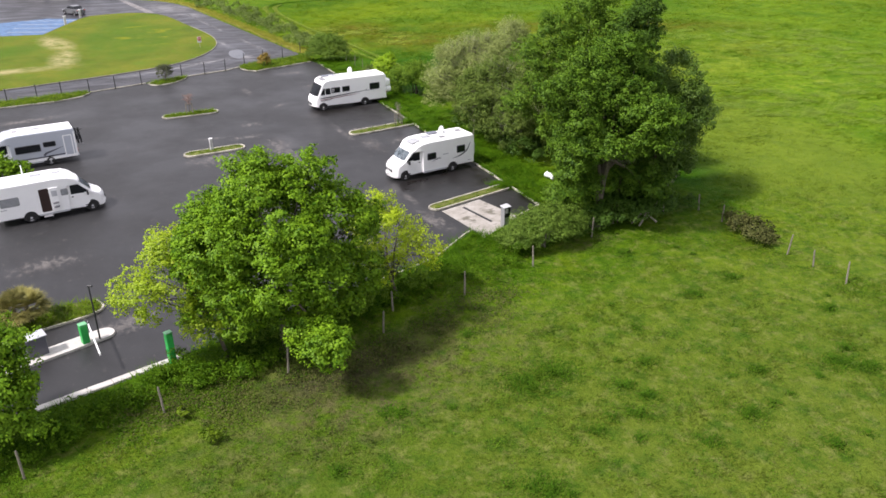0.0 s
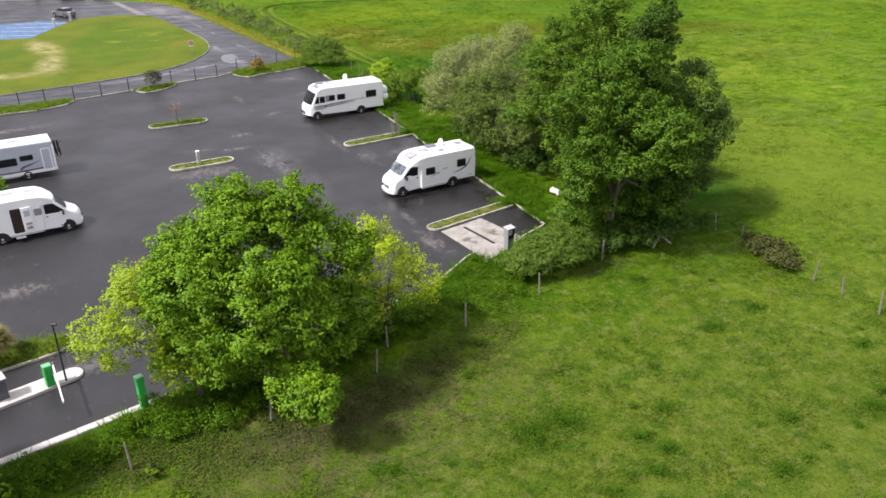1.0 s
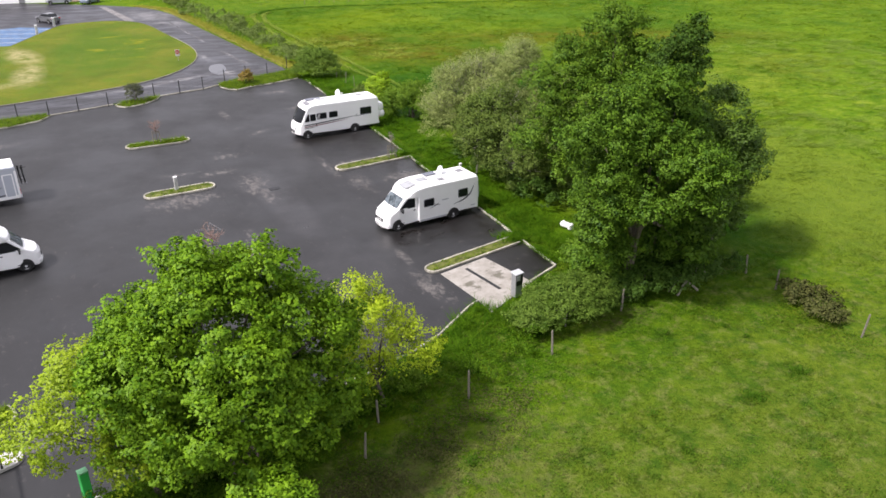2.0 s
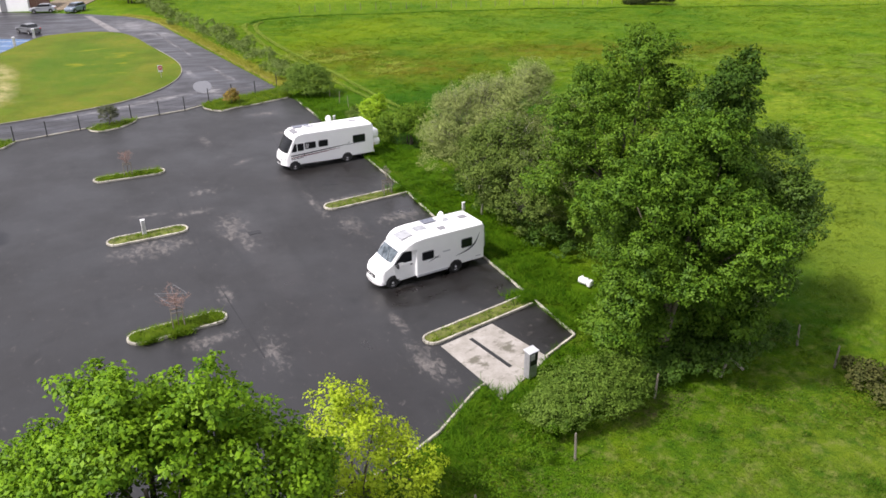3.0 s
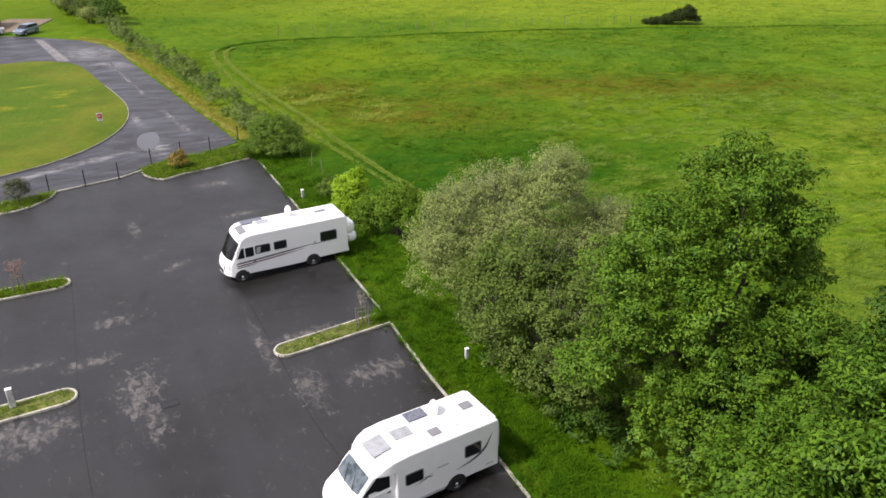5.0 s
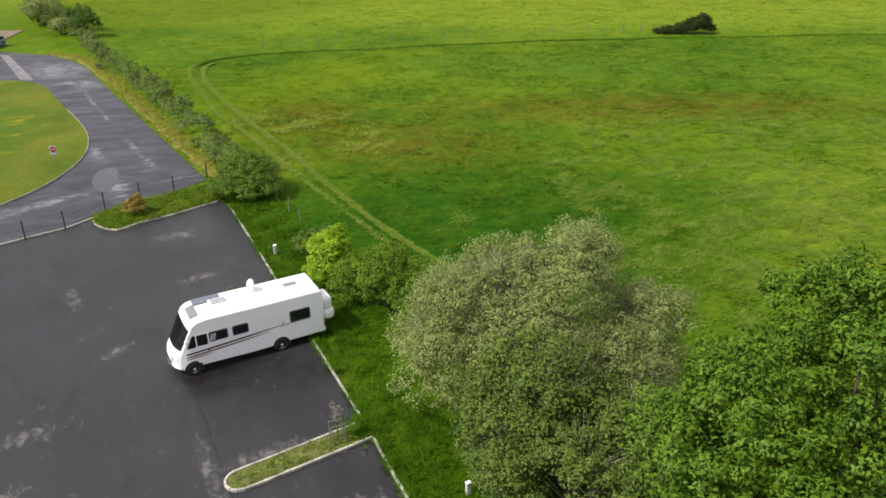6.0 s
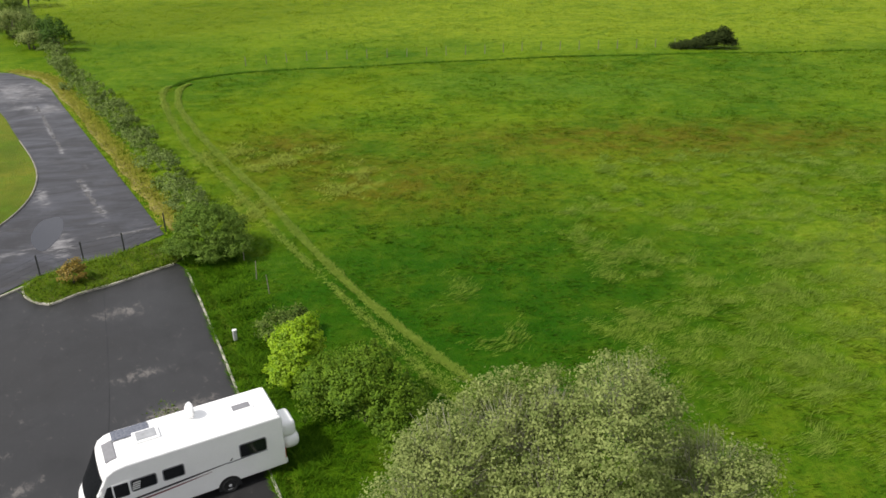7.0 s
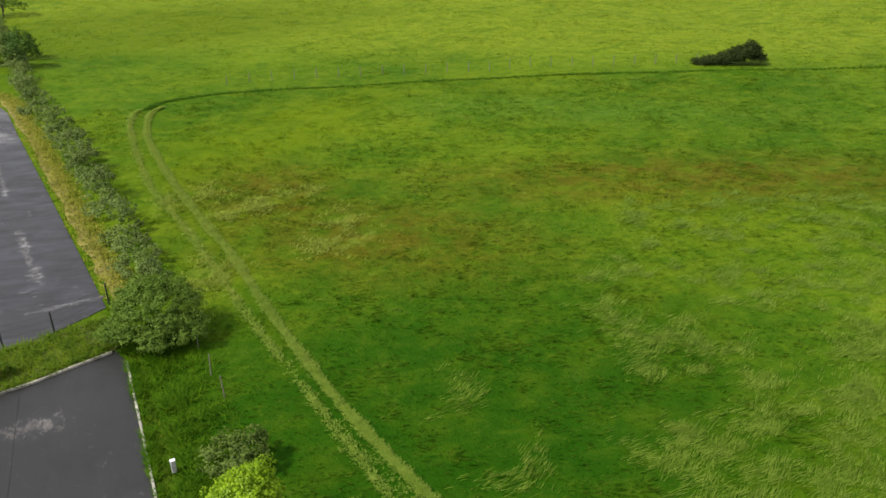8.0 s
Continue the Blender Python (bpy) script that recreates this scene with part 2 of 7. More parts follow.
def asphalt_shade(name, base, spots, worn, wet=()):
    """Old damp tarmac: aggregate grain, dark damp lanes, pale dried silt in spots; the lane's sky sheen is painted in
    too.
    """
    s = Shade(name, 0.5)
    lanes = s.noise(0.5, 4, s.turn(0, 0, 29.0, 0.55, 6.0), 0.6)
    c = s.mix(s.ramp(s.noise(0.12, 4), 0.35, 0.65), tuple(v * 0.78 for v in base), tuple(v * 1.2 for v in base))
    c = s.mix(s.ramp(lanes, 0.4, 0.7, 0.0, 0.3), c, tuple(v * 1.55 for v in base))
    c = s.mix(s.ramp(s.noise(38, 3), 0.3, 0.75, 0.0, 0.45), c, tuple(v * 1.9 for v in base))
    zone = None
    for x, y, a, sx, sy in spots:
        z = s.spot(x, y, a, sx, sy, 0.15)
        zone = z if zone is None else s.calc("MAXIMUM", zone, z)
    if worn > 0.9:
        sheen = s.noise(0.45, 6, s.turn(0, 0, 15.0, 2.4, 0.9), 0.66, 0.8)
        # sky sheen painted as a paler, bluer base colour
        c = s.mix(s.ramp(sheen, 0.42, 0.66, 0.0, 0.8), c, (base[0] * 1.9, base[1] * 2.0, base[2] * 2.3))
        c = s.mix(s.ramp(s.noise(0.6, 6, s.turn(7, 3, 25.0, 1.6, 0.8), 0.7), 0.54, 0.70, 0.0, 0.5), c, (0.036, 0.030, 0.024))
        silt = s.noise(1.5, 10, s.turn(0, 0, 20.0, 1.9, 0.75), 0.70, 1.0)
    else:
        silt = s.noise(2.3, 10, s.turn(0, 0, 120.0, 1.3, 0.8), 0.68, 0.7)
    pale = s.ramp(s.calc("ADD", silt, s.calc("MULTIPLY", zone, 0.195 if worn < 0.9 else 0.22)), 0.60, 0.76, 0.0, worn)
    pale = s.calc("MULTIPLY", pale, s.ramp(s.noise(9, 6, rough=0.75), 0.34, 0.60, 0.35, 1.0))
    c = s.mix(s.calc("MULTIPLY", zone, s.ramp(s.noise(1.1, 7, rough=0.7), 0.34, 0.62, 0.0, 0.5)), c, tuple(v * 3.4 for v in base))
    soak = None
    for x, y, a, sx, sy in wet:
        z = s.spot(x, y, a, sx, sy, 0.55)
        soak = z if soak is None else s.calc("MAXIMUM", soak, z)
    if soak is not None:
        soak = s.calc("MULTIPLY", soak, s.ramp(s.noise(0.8, 5), 0.3, 0.6, 0.95, 0.5))
        c = s.mix(soak, c, (base[0] * 0.55, base[1] * 0.42, base[2] * 0.34))
    # on the lane the pale colour is silt and painted sky reflection on wet bits
    c = s.mix(pale, c, (0.190, 0.172, 0.156) if worn < 0.9 else (0.25, 0.245, 0.245))
    fine = s.noise(1.0, 7, s.turn(0, 0, 119.0, 0.7, 0.16), 0.7, 0.4)
    c = s.mix(s.ramp(fine, 0.60, 0.78, 0.0, 0.22), c, tuple(v * 5 for v in base))
    oil = s.noise(0.55, 6, s.turn(0, 0, 31.0, 1.0, 1.6), 0.65, 0.5)
    c = s.mix(s.ramp(oil, 0.52, 0.68, 0.0, 0.55), c, tuple(v * 0.45 for v in base))
    s.colour(c)
    damp = s.ramp(s.noise(0.16, 5), 0.38, 0.62, 0.46, 0.62) if worn < 0.9 else s.ramp(sheen, 0.38, 0.64, 0.56, 0.34)
    if soak is not None:
        damp = s.calc("SUBTRACT", damp, s.calc("MULTIPLY", soak, 0.26))
    s.rough(s.calc("ADD", damp, s.calc("MULTIPLY", pale, 0.25)))
    s.b.inputs["Specular IOR Level"].default_value = 0.55
    s.bump(s.noise(60, 3), 0.25, 0.008)
    return s.m


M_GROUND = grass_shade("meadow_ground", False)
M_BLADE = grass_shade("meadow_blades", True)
M_LAWN = lawn_shade()
M_LOT = asphalt_shade("lot_asphalt", (0.0146, 0.0144, 0.0146), [
    (-18.9, 58.8, 31, 3.8, 2.0), (-12.4, 48.1, 31, 1.3, 0.9), (-15.0, 62.4, 110, 3.4, 1.6), (-13.5, 60.2, 119, 2.6, 1.0), (-18.2, 64.6, 31, 2.0, 0.8), (-18.9, 68.4, 31, 1.8, 0.8), (-7.2, 62.8, 119, 3.0, 1.2),
    (-4.2, 64.4, 31, 2.6, 1.3), (-12.7, 53.1, 119, 1.8, 0.6), (-21.3, 64.0, 31, 1.8, 0.6), (-17.8, 75.2, 60, 1.4, 0.6), (-19.6, 89.3, 20, 2.0, 1.2), (-8.3, 67.5, 33, 3.6, 0.7),
    (-16.1, 83.3, 31, 2.0, 0.7), (-13.3, 80.6, 31, 3.0, 1.0), (-12.0, 48.6, 31, 2.0, 0.7), (-23.4, 39.6, 40, 3.2, 1.4), (-40.0, 69.2, 35, 6.0, 1.0), (-16.0, 33.0, 40, 2.6, 1.4),
    (-1.2, 46.8, 119, 3.2, 1.0), (-3.0, 50.5, 119, 1.8, 0.5), (-22.6, 80.6, 119, 2.4, 0.5), (-8.7, 47.5, 119, 2.6, 0.8), (-10.3, 66.4, 119, 4.0, 0.5)], 0.72,
    [(4.0, 50.6, 119, 3.4, 1.9), (0.8, 55.4, 119, 3.6, 2.6), (-1.2, 61.5, 119, 4.0, 2.6), (-7.0, 71.8, 119, 4.5, 3.2), (-2.6, 53.4, 31, 4.0, 1.4), (-5.4, 47.4, 119, 8.0, 2.6), (-11.5, 58.0, 119, 9.0, 1.6), (-11.4, 73.0, 31, 4.6, 1.5), (-3.6, 65.4, 119, 3.2, 2.2)])
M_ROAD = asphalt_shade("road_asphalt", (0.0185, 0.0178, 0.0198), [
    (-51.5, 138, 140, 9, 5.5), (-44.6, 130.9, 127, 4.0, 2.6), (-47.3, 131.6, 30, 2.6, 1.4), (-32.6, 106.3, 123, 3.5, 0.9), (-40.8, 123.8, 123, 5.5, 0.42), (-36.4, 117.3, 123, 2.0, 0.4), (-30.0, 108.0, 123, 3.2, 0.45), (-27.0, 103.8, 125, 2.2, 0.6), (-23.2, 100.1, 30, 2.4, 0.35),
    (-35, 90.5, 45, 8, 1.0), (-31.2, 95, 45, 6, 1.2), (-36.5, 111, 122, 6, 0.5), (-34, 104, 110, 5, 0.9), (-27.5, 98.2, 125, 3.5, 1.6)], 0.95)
M_TAR = plain("tar", (0.008, 0.008, 0.009), 0.5, vary=0.3, scale=3.0)
M_KERB = plain("kerb_concrete", (0.47, 0.445, 0.365), 0.85, vary=0.32, scale=1.1, bump=0.3)
M_PALEKERB = plain("pale_new_concrete", (0.56, 0.54, 0.50), 0.85, vary=0.14, scale=1.3, bump=0.2)
M_OLDKERB = plain("old_kerb_concrete", (0.25, 0.235, 0.19), 0.9, vary=0.3, scale=0.8, bump=0.3)
M_STRIP = plain("worn_strip_concrete", (0.20, 0.19, 0.185), 0.85, vary=0.3, scale=1.0, bump=0.2)
M_OLDSTRIP = plain("broken_joint", (0.105, 0.102, 0.103), 0.85, vary=0.4, scale=2.0, bump=0.3)
s = Shade("slab_concrete", 0.8)
slab_c = s.mix(s.ramp(s.noise(1.3, 7, rough=0.65), 0.35, 0.65), (0.27, 0.25, 0.215), (0.39, 0.365, 0.33))
slab_c = s.mix(s.ramp(s.calc("ADD", s.noise(1.1, 6, s.turn(3, 1, 40, 1.0, 0.7), 0.66), s.calc("MULTIPLY", s.calc("MAXIMUM", s.spot(2.6, 48.2, 130, 1.3, 0.6, 0.2), s.spot(1.1, 47.0, 130, 1.2, 0.5, 0.2)), 0.14)), 0.55, 0.68, 0.0, 0.85), slab_c, (0.095, 0.088, 0.060))
s.colour(s.mix(s.ramp(s.noise(16, 5, rough=0.7), 0.5, 0.7, 0.0, 0.35), slab_c, (0.20, 0.185, 0.155)))
s.bump(s.noise(30, 4), 0.2)
M_SLAB = s.m
M_SOIL = plain("mossy_soil", (0.135, 0.150, 0.028), 0.95, vary=0.38, scale=2.2, bump=0.6)
M_WHITE = plain("white_gelcoat", (0.91, 0.91, 0.90), 0.28, vary=0.02, scale=1.5)
M_SILVER = plain("silver_gelcoat", (0.47, 0.50, 0.55), 0.3, vary=0.03, scale=1.5)
M_BLACK = plain("black_plastic", (0.018, 0.018, 0.019), 0.5, vary=0.2)
M_GREY = plain("grey_plastic", (0.22, 0.22, 0.23), 0.5, vary=0.1)
M_MIDGREY = plain("smoked_acrylic", (0.36, 0.37, 0.38), 0.2, vary=0.15, scale=3.0)
M_BLIND = plain("drawn_blind_pane", (0.30, 0.31, 0.32), 0.15, vary=0.12, scale=3.0)
M_LIGHTGREY = plain("light_grey_plastic", (0.50, 0.51, 0.53), 0.45, vary=0.06)
M_TYRE = plain("tyre_rubber", (0.02, 0.02, 0.02), 0.85, vary=0.2)
M_RIM = plain("wheel_alloy", (0.62, 0.62, 0.63), 0.35, 0.15, vary=0.1)
M_TRIM = plain("grey_decal", (0.10, 0.10, 0.12), 0.4, vary=0.05)
M_DARKTRIM = plain("black_decal", (0.022, 0.02, 0.024), 0.4, vary=0.05)
M_RED = plain("red_decal", (0.17, 0.012, 0.02), 0.4, vary=0.05)
M_DARKINSIDE = plain("dark_interior", (0.030, 0.012, 0.008), 0.6, vary=0.2)
M_GREEN = plain("green_paint", (0.03, 0.40, 0.08), 0.4, vary=0.06)
M_GREENTOP = plain("pale_green_paint", (0.16, 0.45, 0.22), 0.4, vary=0.06)
M_STEEL = plain("galvanised_steel", (0.40, 0.41, 0.42), 0.45, 0.6, vary=0.1)
M_POST = plain("weathered_wood", (0.22, 0.195, 0.155), 0.9, vary=0.25, scale=14, bump=0.5)
M_BARK = plain("bark", (0.12, 0.10, 0.075), 0.95, vary=0.35, scale=8, bump=0.8)
M_TWIG = plain("twigs", (0.27, 0.25, 0.19), 0.9, vary=0.2, scale=9)
M_PINKTWIG = plain("pinkish_twigs", (0.30, 0.20, 0.165), 0.9, vary=0.2, scale=9)
M_PALETWIG = plain("pale_twigs", (0.40, 0.38, 0.29), 0.9, vary=0.2, scale=6)
M_BLUE = plain("blue_road_paint", (0.085, 0.165, 0.30), 0.7, vary=0.3, scale=1.2)
M_LINE = plain("white_road_paint", (0.55, 0.55, 0.54), 0.7, vary=0.25, scale=2.0)
M_BRICK = plain("brown_render", (0.20, 0.11, 0.08), 0.9, vary=0.2)
M_SIGNRED = plain("sign_red", (0.45, 0.02, 0.02), 0.4)
M_FENCE = plain("fence_paint", (0.025, 0.028, 0.027), 0.5, vary=0.2)
M_CARBLUE = plain("car_paint_blue_grey", (0.22, 0.27, 0.33), 0.25, 0.3, vary=0.05)
M_CARSILVER = plain("car_paint_silver", (0.48, 0.50, 0.52), 0.28, 0.5, vary=0.05)
M_CARDARK = plain("car_paint_dark", (0.20, 0.205, 0.21), 0.25, 0.4, vary=0.05)
M_GRAVEL = plain("yard_gravel", (0.20, 0.155, 0.10), 0.95, vary=0.25, scale=1.2, bump=0.5)
M_MOWN = plain("verge_soil", (0.235, 0.205, 0.040), 0.9, vary=0.3, scale=1.0, bump=0.4)

s = Shade("dark_glass", 0.06)
s.colour((0.012, 0.014, 0.016))
M_GLASS = s.m
# pale mottling in the glass colour includes reflected sky
s = Shade("windscreen_glass", 0.05)
s.colour(s.mix(s.ramp(s.noise(2.2, 3), 0.4, 0.6), (0.10, 0.13, 0.15), (0.26, 0.31, 0.34)))
M_SCREEN = s.m
s = Shade("solar_panel", 0.2)
s.colour(s.mix(s.ramp(s.noise(12, 2), 0.4, 0.6), (0.10, 0.11, 0.14), (0.17, 0.18, 0.21)))
M_SOLAR = s.m
s = Shade("puddle_water", 0.04)
s.colour((0.04, 0.04, 0.045))
M_PUDDLE = s.m

L_MAPLE = leaf_shade("maple_leaves", (0.046, 0.134, 0.005), (0.232, 0.398, 0.016), 0.30, 0.5, 0.13)
L_LIGHT = leaf_shade("young_maple_leaves", (0.21, 0.335, 0.008), (0.46, 0.59, 0.030), 0.45)
L_YELLOW = leaf_shade("yellow_maple_leaves", (0.28, 0.410, 0.008), (0.56, 0.68, 0.032), 0.45)
L_OAK = leaf_shade("oak_leaves", (0.030, 0.092, 0.008), (0.166, 0.282, 0.022), 0.22, 0.5, 0.10)
L_GREYBUSH = leaf_shade("grey_bush_leaves", (0.045, 0.062, 0.026), (0.150, 0.165, 0.080), 0.3)
L_BUSH = leaf_shade("bush_leaves", (0.052, 0.115, 0.011), (0.200, 0.305, 0.045), 0.35, gloss=0.1)
L_SYCAMORE = leaf_shade("sycamore_leaves", (0.022, 0.072, 0.006), (0.140, 0.254, 0.018), 0.20, 0.5, 0.10)
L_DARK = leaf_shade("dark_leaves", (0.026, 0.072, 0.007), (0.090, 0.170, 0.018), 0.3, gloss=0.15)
L_ALDER = leaf_shade("alder_leaves", (0.040, 0.098, 0.010), (0.140, 0.235, 0.026), 0.35)
L_WILLOW = leaf_shade("willow_leaves", (0.119, 0.176, 0.038), (0.405, 0.460, 0.156), 0.40, gloss=0.08)
L_SALLOW = leaf_shade("sallow_leaves", (0.040, 0.082, 0.012), (0.195, 0.270, 0.050), 0.34, gloss=0.1)
L_HEDGE = leaf_shade("hedge_leaves", (0.046, 0.090, 0.014), (0.270, 0.350, 0.095), 0.32, gloss=0.12)
L_BRAMBLE = leaf_shade("bramble_leaves", (0.052, 0.122, 0.007), (0.195, 0.310, 0.026), 0.36, gloss=0.1)
M_CLUMP = leaf_shade("coarse_grass", (0.034, 0.098, 0.005), (0.084, 0.176, 0.010), 0.3, gloss=0.05)
L_LAID = leaf_shade("laid_grass", (0.115, 0.212, 0.014), (0.250, 0.345, 0.048), 0.32, gloss=0.04)
L_SEED = leaf_shade("seeding_grass", (0.175, 0.240, 0.024), (0.320, 0.380, 0.062), 0.3, gloss=0.04)
L_LUSH = leaf_shade("lush_grass", (0.024, 0.088, 0.002), (0.112, 0.225, 0.008), 0.4, gloss=0.05)
M_TRACK = leaf_shade("flattened_grass", (0.122, 0.215, 0.018), (0.255, 0.345, 0.052), 0.3, gloss=0.04)
L_BANK = leaf_shade("bank_weeds", (0.026, 0.086, 0.003), (0.125, 0.235, 0.010), 0.35, gloss=0.06)
L_LITTER = leaf_shade("weed_litter", (0.034, 0.046, 0.012), (0.135, 0.140, 0.042), 0.25, gloss=0.06)
L_ISLAND = leaf_shade("island_grass", (0.048, 0.118, 0.004), (0.185, 0.268, 0.015), 0.4, gloss=0.1)
L_STRAW = leaf_shade("straw_grass", (0.19, 0.22, 0.016), (0.37, 0.36, 0.06), 0.3, gloss=0.05)
L_ORANGE = leaf_shade("orange_leaves", (0.16, 0.14, 0.02), (0.40, 0.27, 0.05), 0.3)
L_ELDER = leaf_shade("elder_leaves", (0.17, 0.32, 0.008), (0.42, 0.60, 0.02), 0.45)
L_PALM = leaf_shade("palm_leaves", (0.10, 0.115, 0.025), (0.36, 0.32, 0.10), 0.2)
L_PILE = leaf_shade("thorn_leaves", (0.014, 0.028, 0.006), (0.060, 0.080, 0.020), 0.15, gloss=0.05)


# ---- mesh helpers ----
def link_mesh(name, bm, material):
    me = bpy.data.meshes.new(name)
    bm.normal_update()
    bm.to_mesh(me)
    bm.free()
    me.materials.append(material)
    return me


def thing(name, label, category, m=None, group="", kind=""):
    ob = new(name)
    ob.empty_display_size = 0.2
    ob.matrix_world = m or Matrix.Identity(4)
    return tagged(ob, label, category, group, kind)


def part(name, bm, material, parent=None, label="", smooth=False):
    me = link_mesh(name, bm, material)
    if smooth:
        me.polygons.foreach_set("use_smooth", [True] * len(me.polygons))
    ob = new(name, me)
    ob.parent = parent
    if label:
        ob["label"] = label
    return ob


def box(c, size, bevel=0.0, m=None, bm=None, seg=1):
    one = bmesh.new()
    bmesh.ops.create_cube(one, size=1.0)
    bmesh.ops.scale(one, vec=size, verts=one.verts)
    if bevel:
        bmesh.ops.bevel(one, geom=list(one.edges), offset=bevel, segments=seg, affect="EDGES", profile=0.5)
    bmesh.ops.transform(one, matrix=Matrix.Translation(c) @ (m or Matrix.Identity(4)), verts=one.verts)
    return joined(one, bm)


def joined(one, bm):
    if bm is None:
        return one
    me = bpy.data.meshes.new("joint")
    one.to_mesh(me)
    one.free()
    bm.from_mesh(me)
    bpy.data.meshes.remove(me)
    return bm


def tube(points, radii, seg=8, bm=None, cap=True):
    """A round bar through points with a radius at each."""
    bm = bm or bmesh.new()
    pts = [Vector(p) for p in points]
    rings = []
    for i, p in enumerate(pts):
        d = (pts[min(i + 1, len(pts) - 1)] - pts[max(i - 1, 0)]).normalized()
        side = d.cross(Vector((0, 0, 1)) if abs(d.z) < 0.9 else Vector((1, 0, 0))).normalized()
        up = side.cross(d)
        rings.append([bm.verts.new(p + (side * math.cos(a) + up * math.sin(a)) * radii[i]) for a in (2 * math.pi * k / seg for k in range(seg))])
    for a, b in zip(rings, rings[1:]):
        for k in range(seg):
            bm.faces.new((a[k], a[(k + 1) % seg], b[(k + 1) % seg], b[k]))
    if cap:
        bm.faces.new(list(reversed(rings[0])))
        bm.faces.new(rings[-1])
    bmesh.ops.recalc_face_normals(bm, faces=bm.faces)
    return bm


def prism(pts, z0, z1, bm=None):
    """A slab with the outline pts."""
    bm = bm or bmesh.new()
    lo = [bm.verts.new((x, y, z0)) for x, y in pts]
    hi = [bm.verts.new((x, y, z1)) for x, y in pts]
    n = len(pts)
    faces = [bm.faces.new(hi), bm.faces.new(list(reversed(lo)))]
    faces += [bm.faces.new((lo[i], lo[(i + 1) % n], hi[(i + 1) % n], hi[i])) for i in range(n)]
    bmesh.ops.recalc_face_normals(bm, faces=faces)
    bmesh.ops.triangulate(bm, faces=[f for f in faces if len(f.verts) > 4])
    return bm


def soup(name, verts, faces, material, parent=None, normals=None):
    """One mesh from arrays of vertices and triangles; normals: soft shading normals, one for each vertex."""
    me = bpy.data.meshes.new(name)
    me.vertices.add(len(verts))
    me.vertices.foreach_set("co", np.asarray(verts, np.float32).ravel())
    me.loops.add(faces.size)
    me.loops.foreach_set("vertex_index", np.asarray(faces, np.int32).ravel())
    me.polygons.add(len(faces))
    me.polygons.foreach_set("loop_start", np.arange(0, faces.size, 3, dtype=np.int32))
    me.update(calc_edges=True)
    if normals is not None:
        me.polygons.foreach_set("use_smooth", np.ones(len(faces), bool))
        me.normals_split_custom_set_from_vertices(np.asarray(normals, np.float32))
    me.materials.append(material)
    ob = new(name, me)
    ob.parent = parent
    return ob


def unit(v):
    return v / np.maximum(np.linalg.norm(v, axis=-1, keepdims=True), 1e-6)


def inside(poly, x, y):
    got = np.zeros(len(x), bool)
    n = len(poly)
    for i in range(n):
        (x0, y0), (x1, y1) = poly[i], poly[(i + 1) % n]
        cross = (y0 > y) != (y1 > y)
        got ^= cross & (x < (x1 - x0) * (y - y0) / ((y1 - y0) or 1e-9) + x0)
    return got


def smooth_line(pts, steps=6):
    """A Catmull-Rom curve through pts."""
    p = [Vector((*q, 0)) for q in pts]
    p = [p[0] * 2 - p[1]] + p + [p[-1] * 2 - p[-2]]
    out = []
    for i in range(1, len(p) - 2):
        for k in range(steps):
            t = k / steps
            out.append(0.5 * (2 * p[i] + (p[i + 1] - p[i - 1]) * t + (2 * p[i - 1] - 5 * p[i] + 4 * p[i + 1] - p[i + 2]) * t * t
                              + (3 * p[i] - p[i - 1] - 3 * p[i + 1] + p[i + 2]) * t ** 3))
    return [(v.x, v.y) for v in out] + [tuple(pts[-1])]


def lattice(x, y, seed):
    """Smooth random values between 0 and 1, one swing a metre."""
    def corner(i, j):
        h = np.sin(i * 127.1 + j * 311.7 + seed * 74.7) * 43758.5453
        return h - np.floor(h)
    i, j = np.floor(x), np.floor(y)
    u, v = x - i, y - j
    u, v = u * u * (3 - 2 * u), v * v * (3 - 2 * v)
    return (corner(i, j) * (1 - u) + corner(i + 1, j) * u) * (1 - v) + (corner(i, j + 1) * (1 - u) + corner(i + 1, j + 1) * u) * v


def sward(x, y):
    """How high the grass stands in its tussocks and wind-laid swells."""
    bx, by = x + 1.5 * lattice(x * 0.4, y * 0.4, 1), y + 1.5 * lattice(x * 0.4, y * 0.4, 2)
    return 0.55 * lattice(bx * 0.45, by * 0.8, 3) + 0.30 * lattice(bx * 1.1, by * 1.6, 4) + 0.15 * lattice(bx * 2.6, by * 3.2, 5)


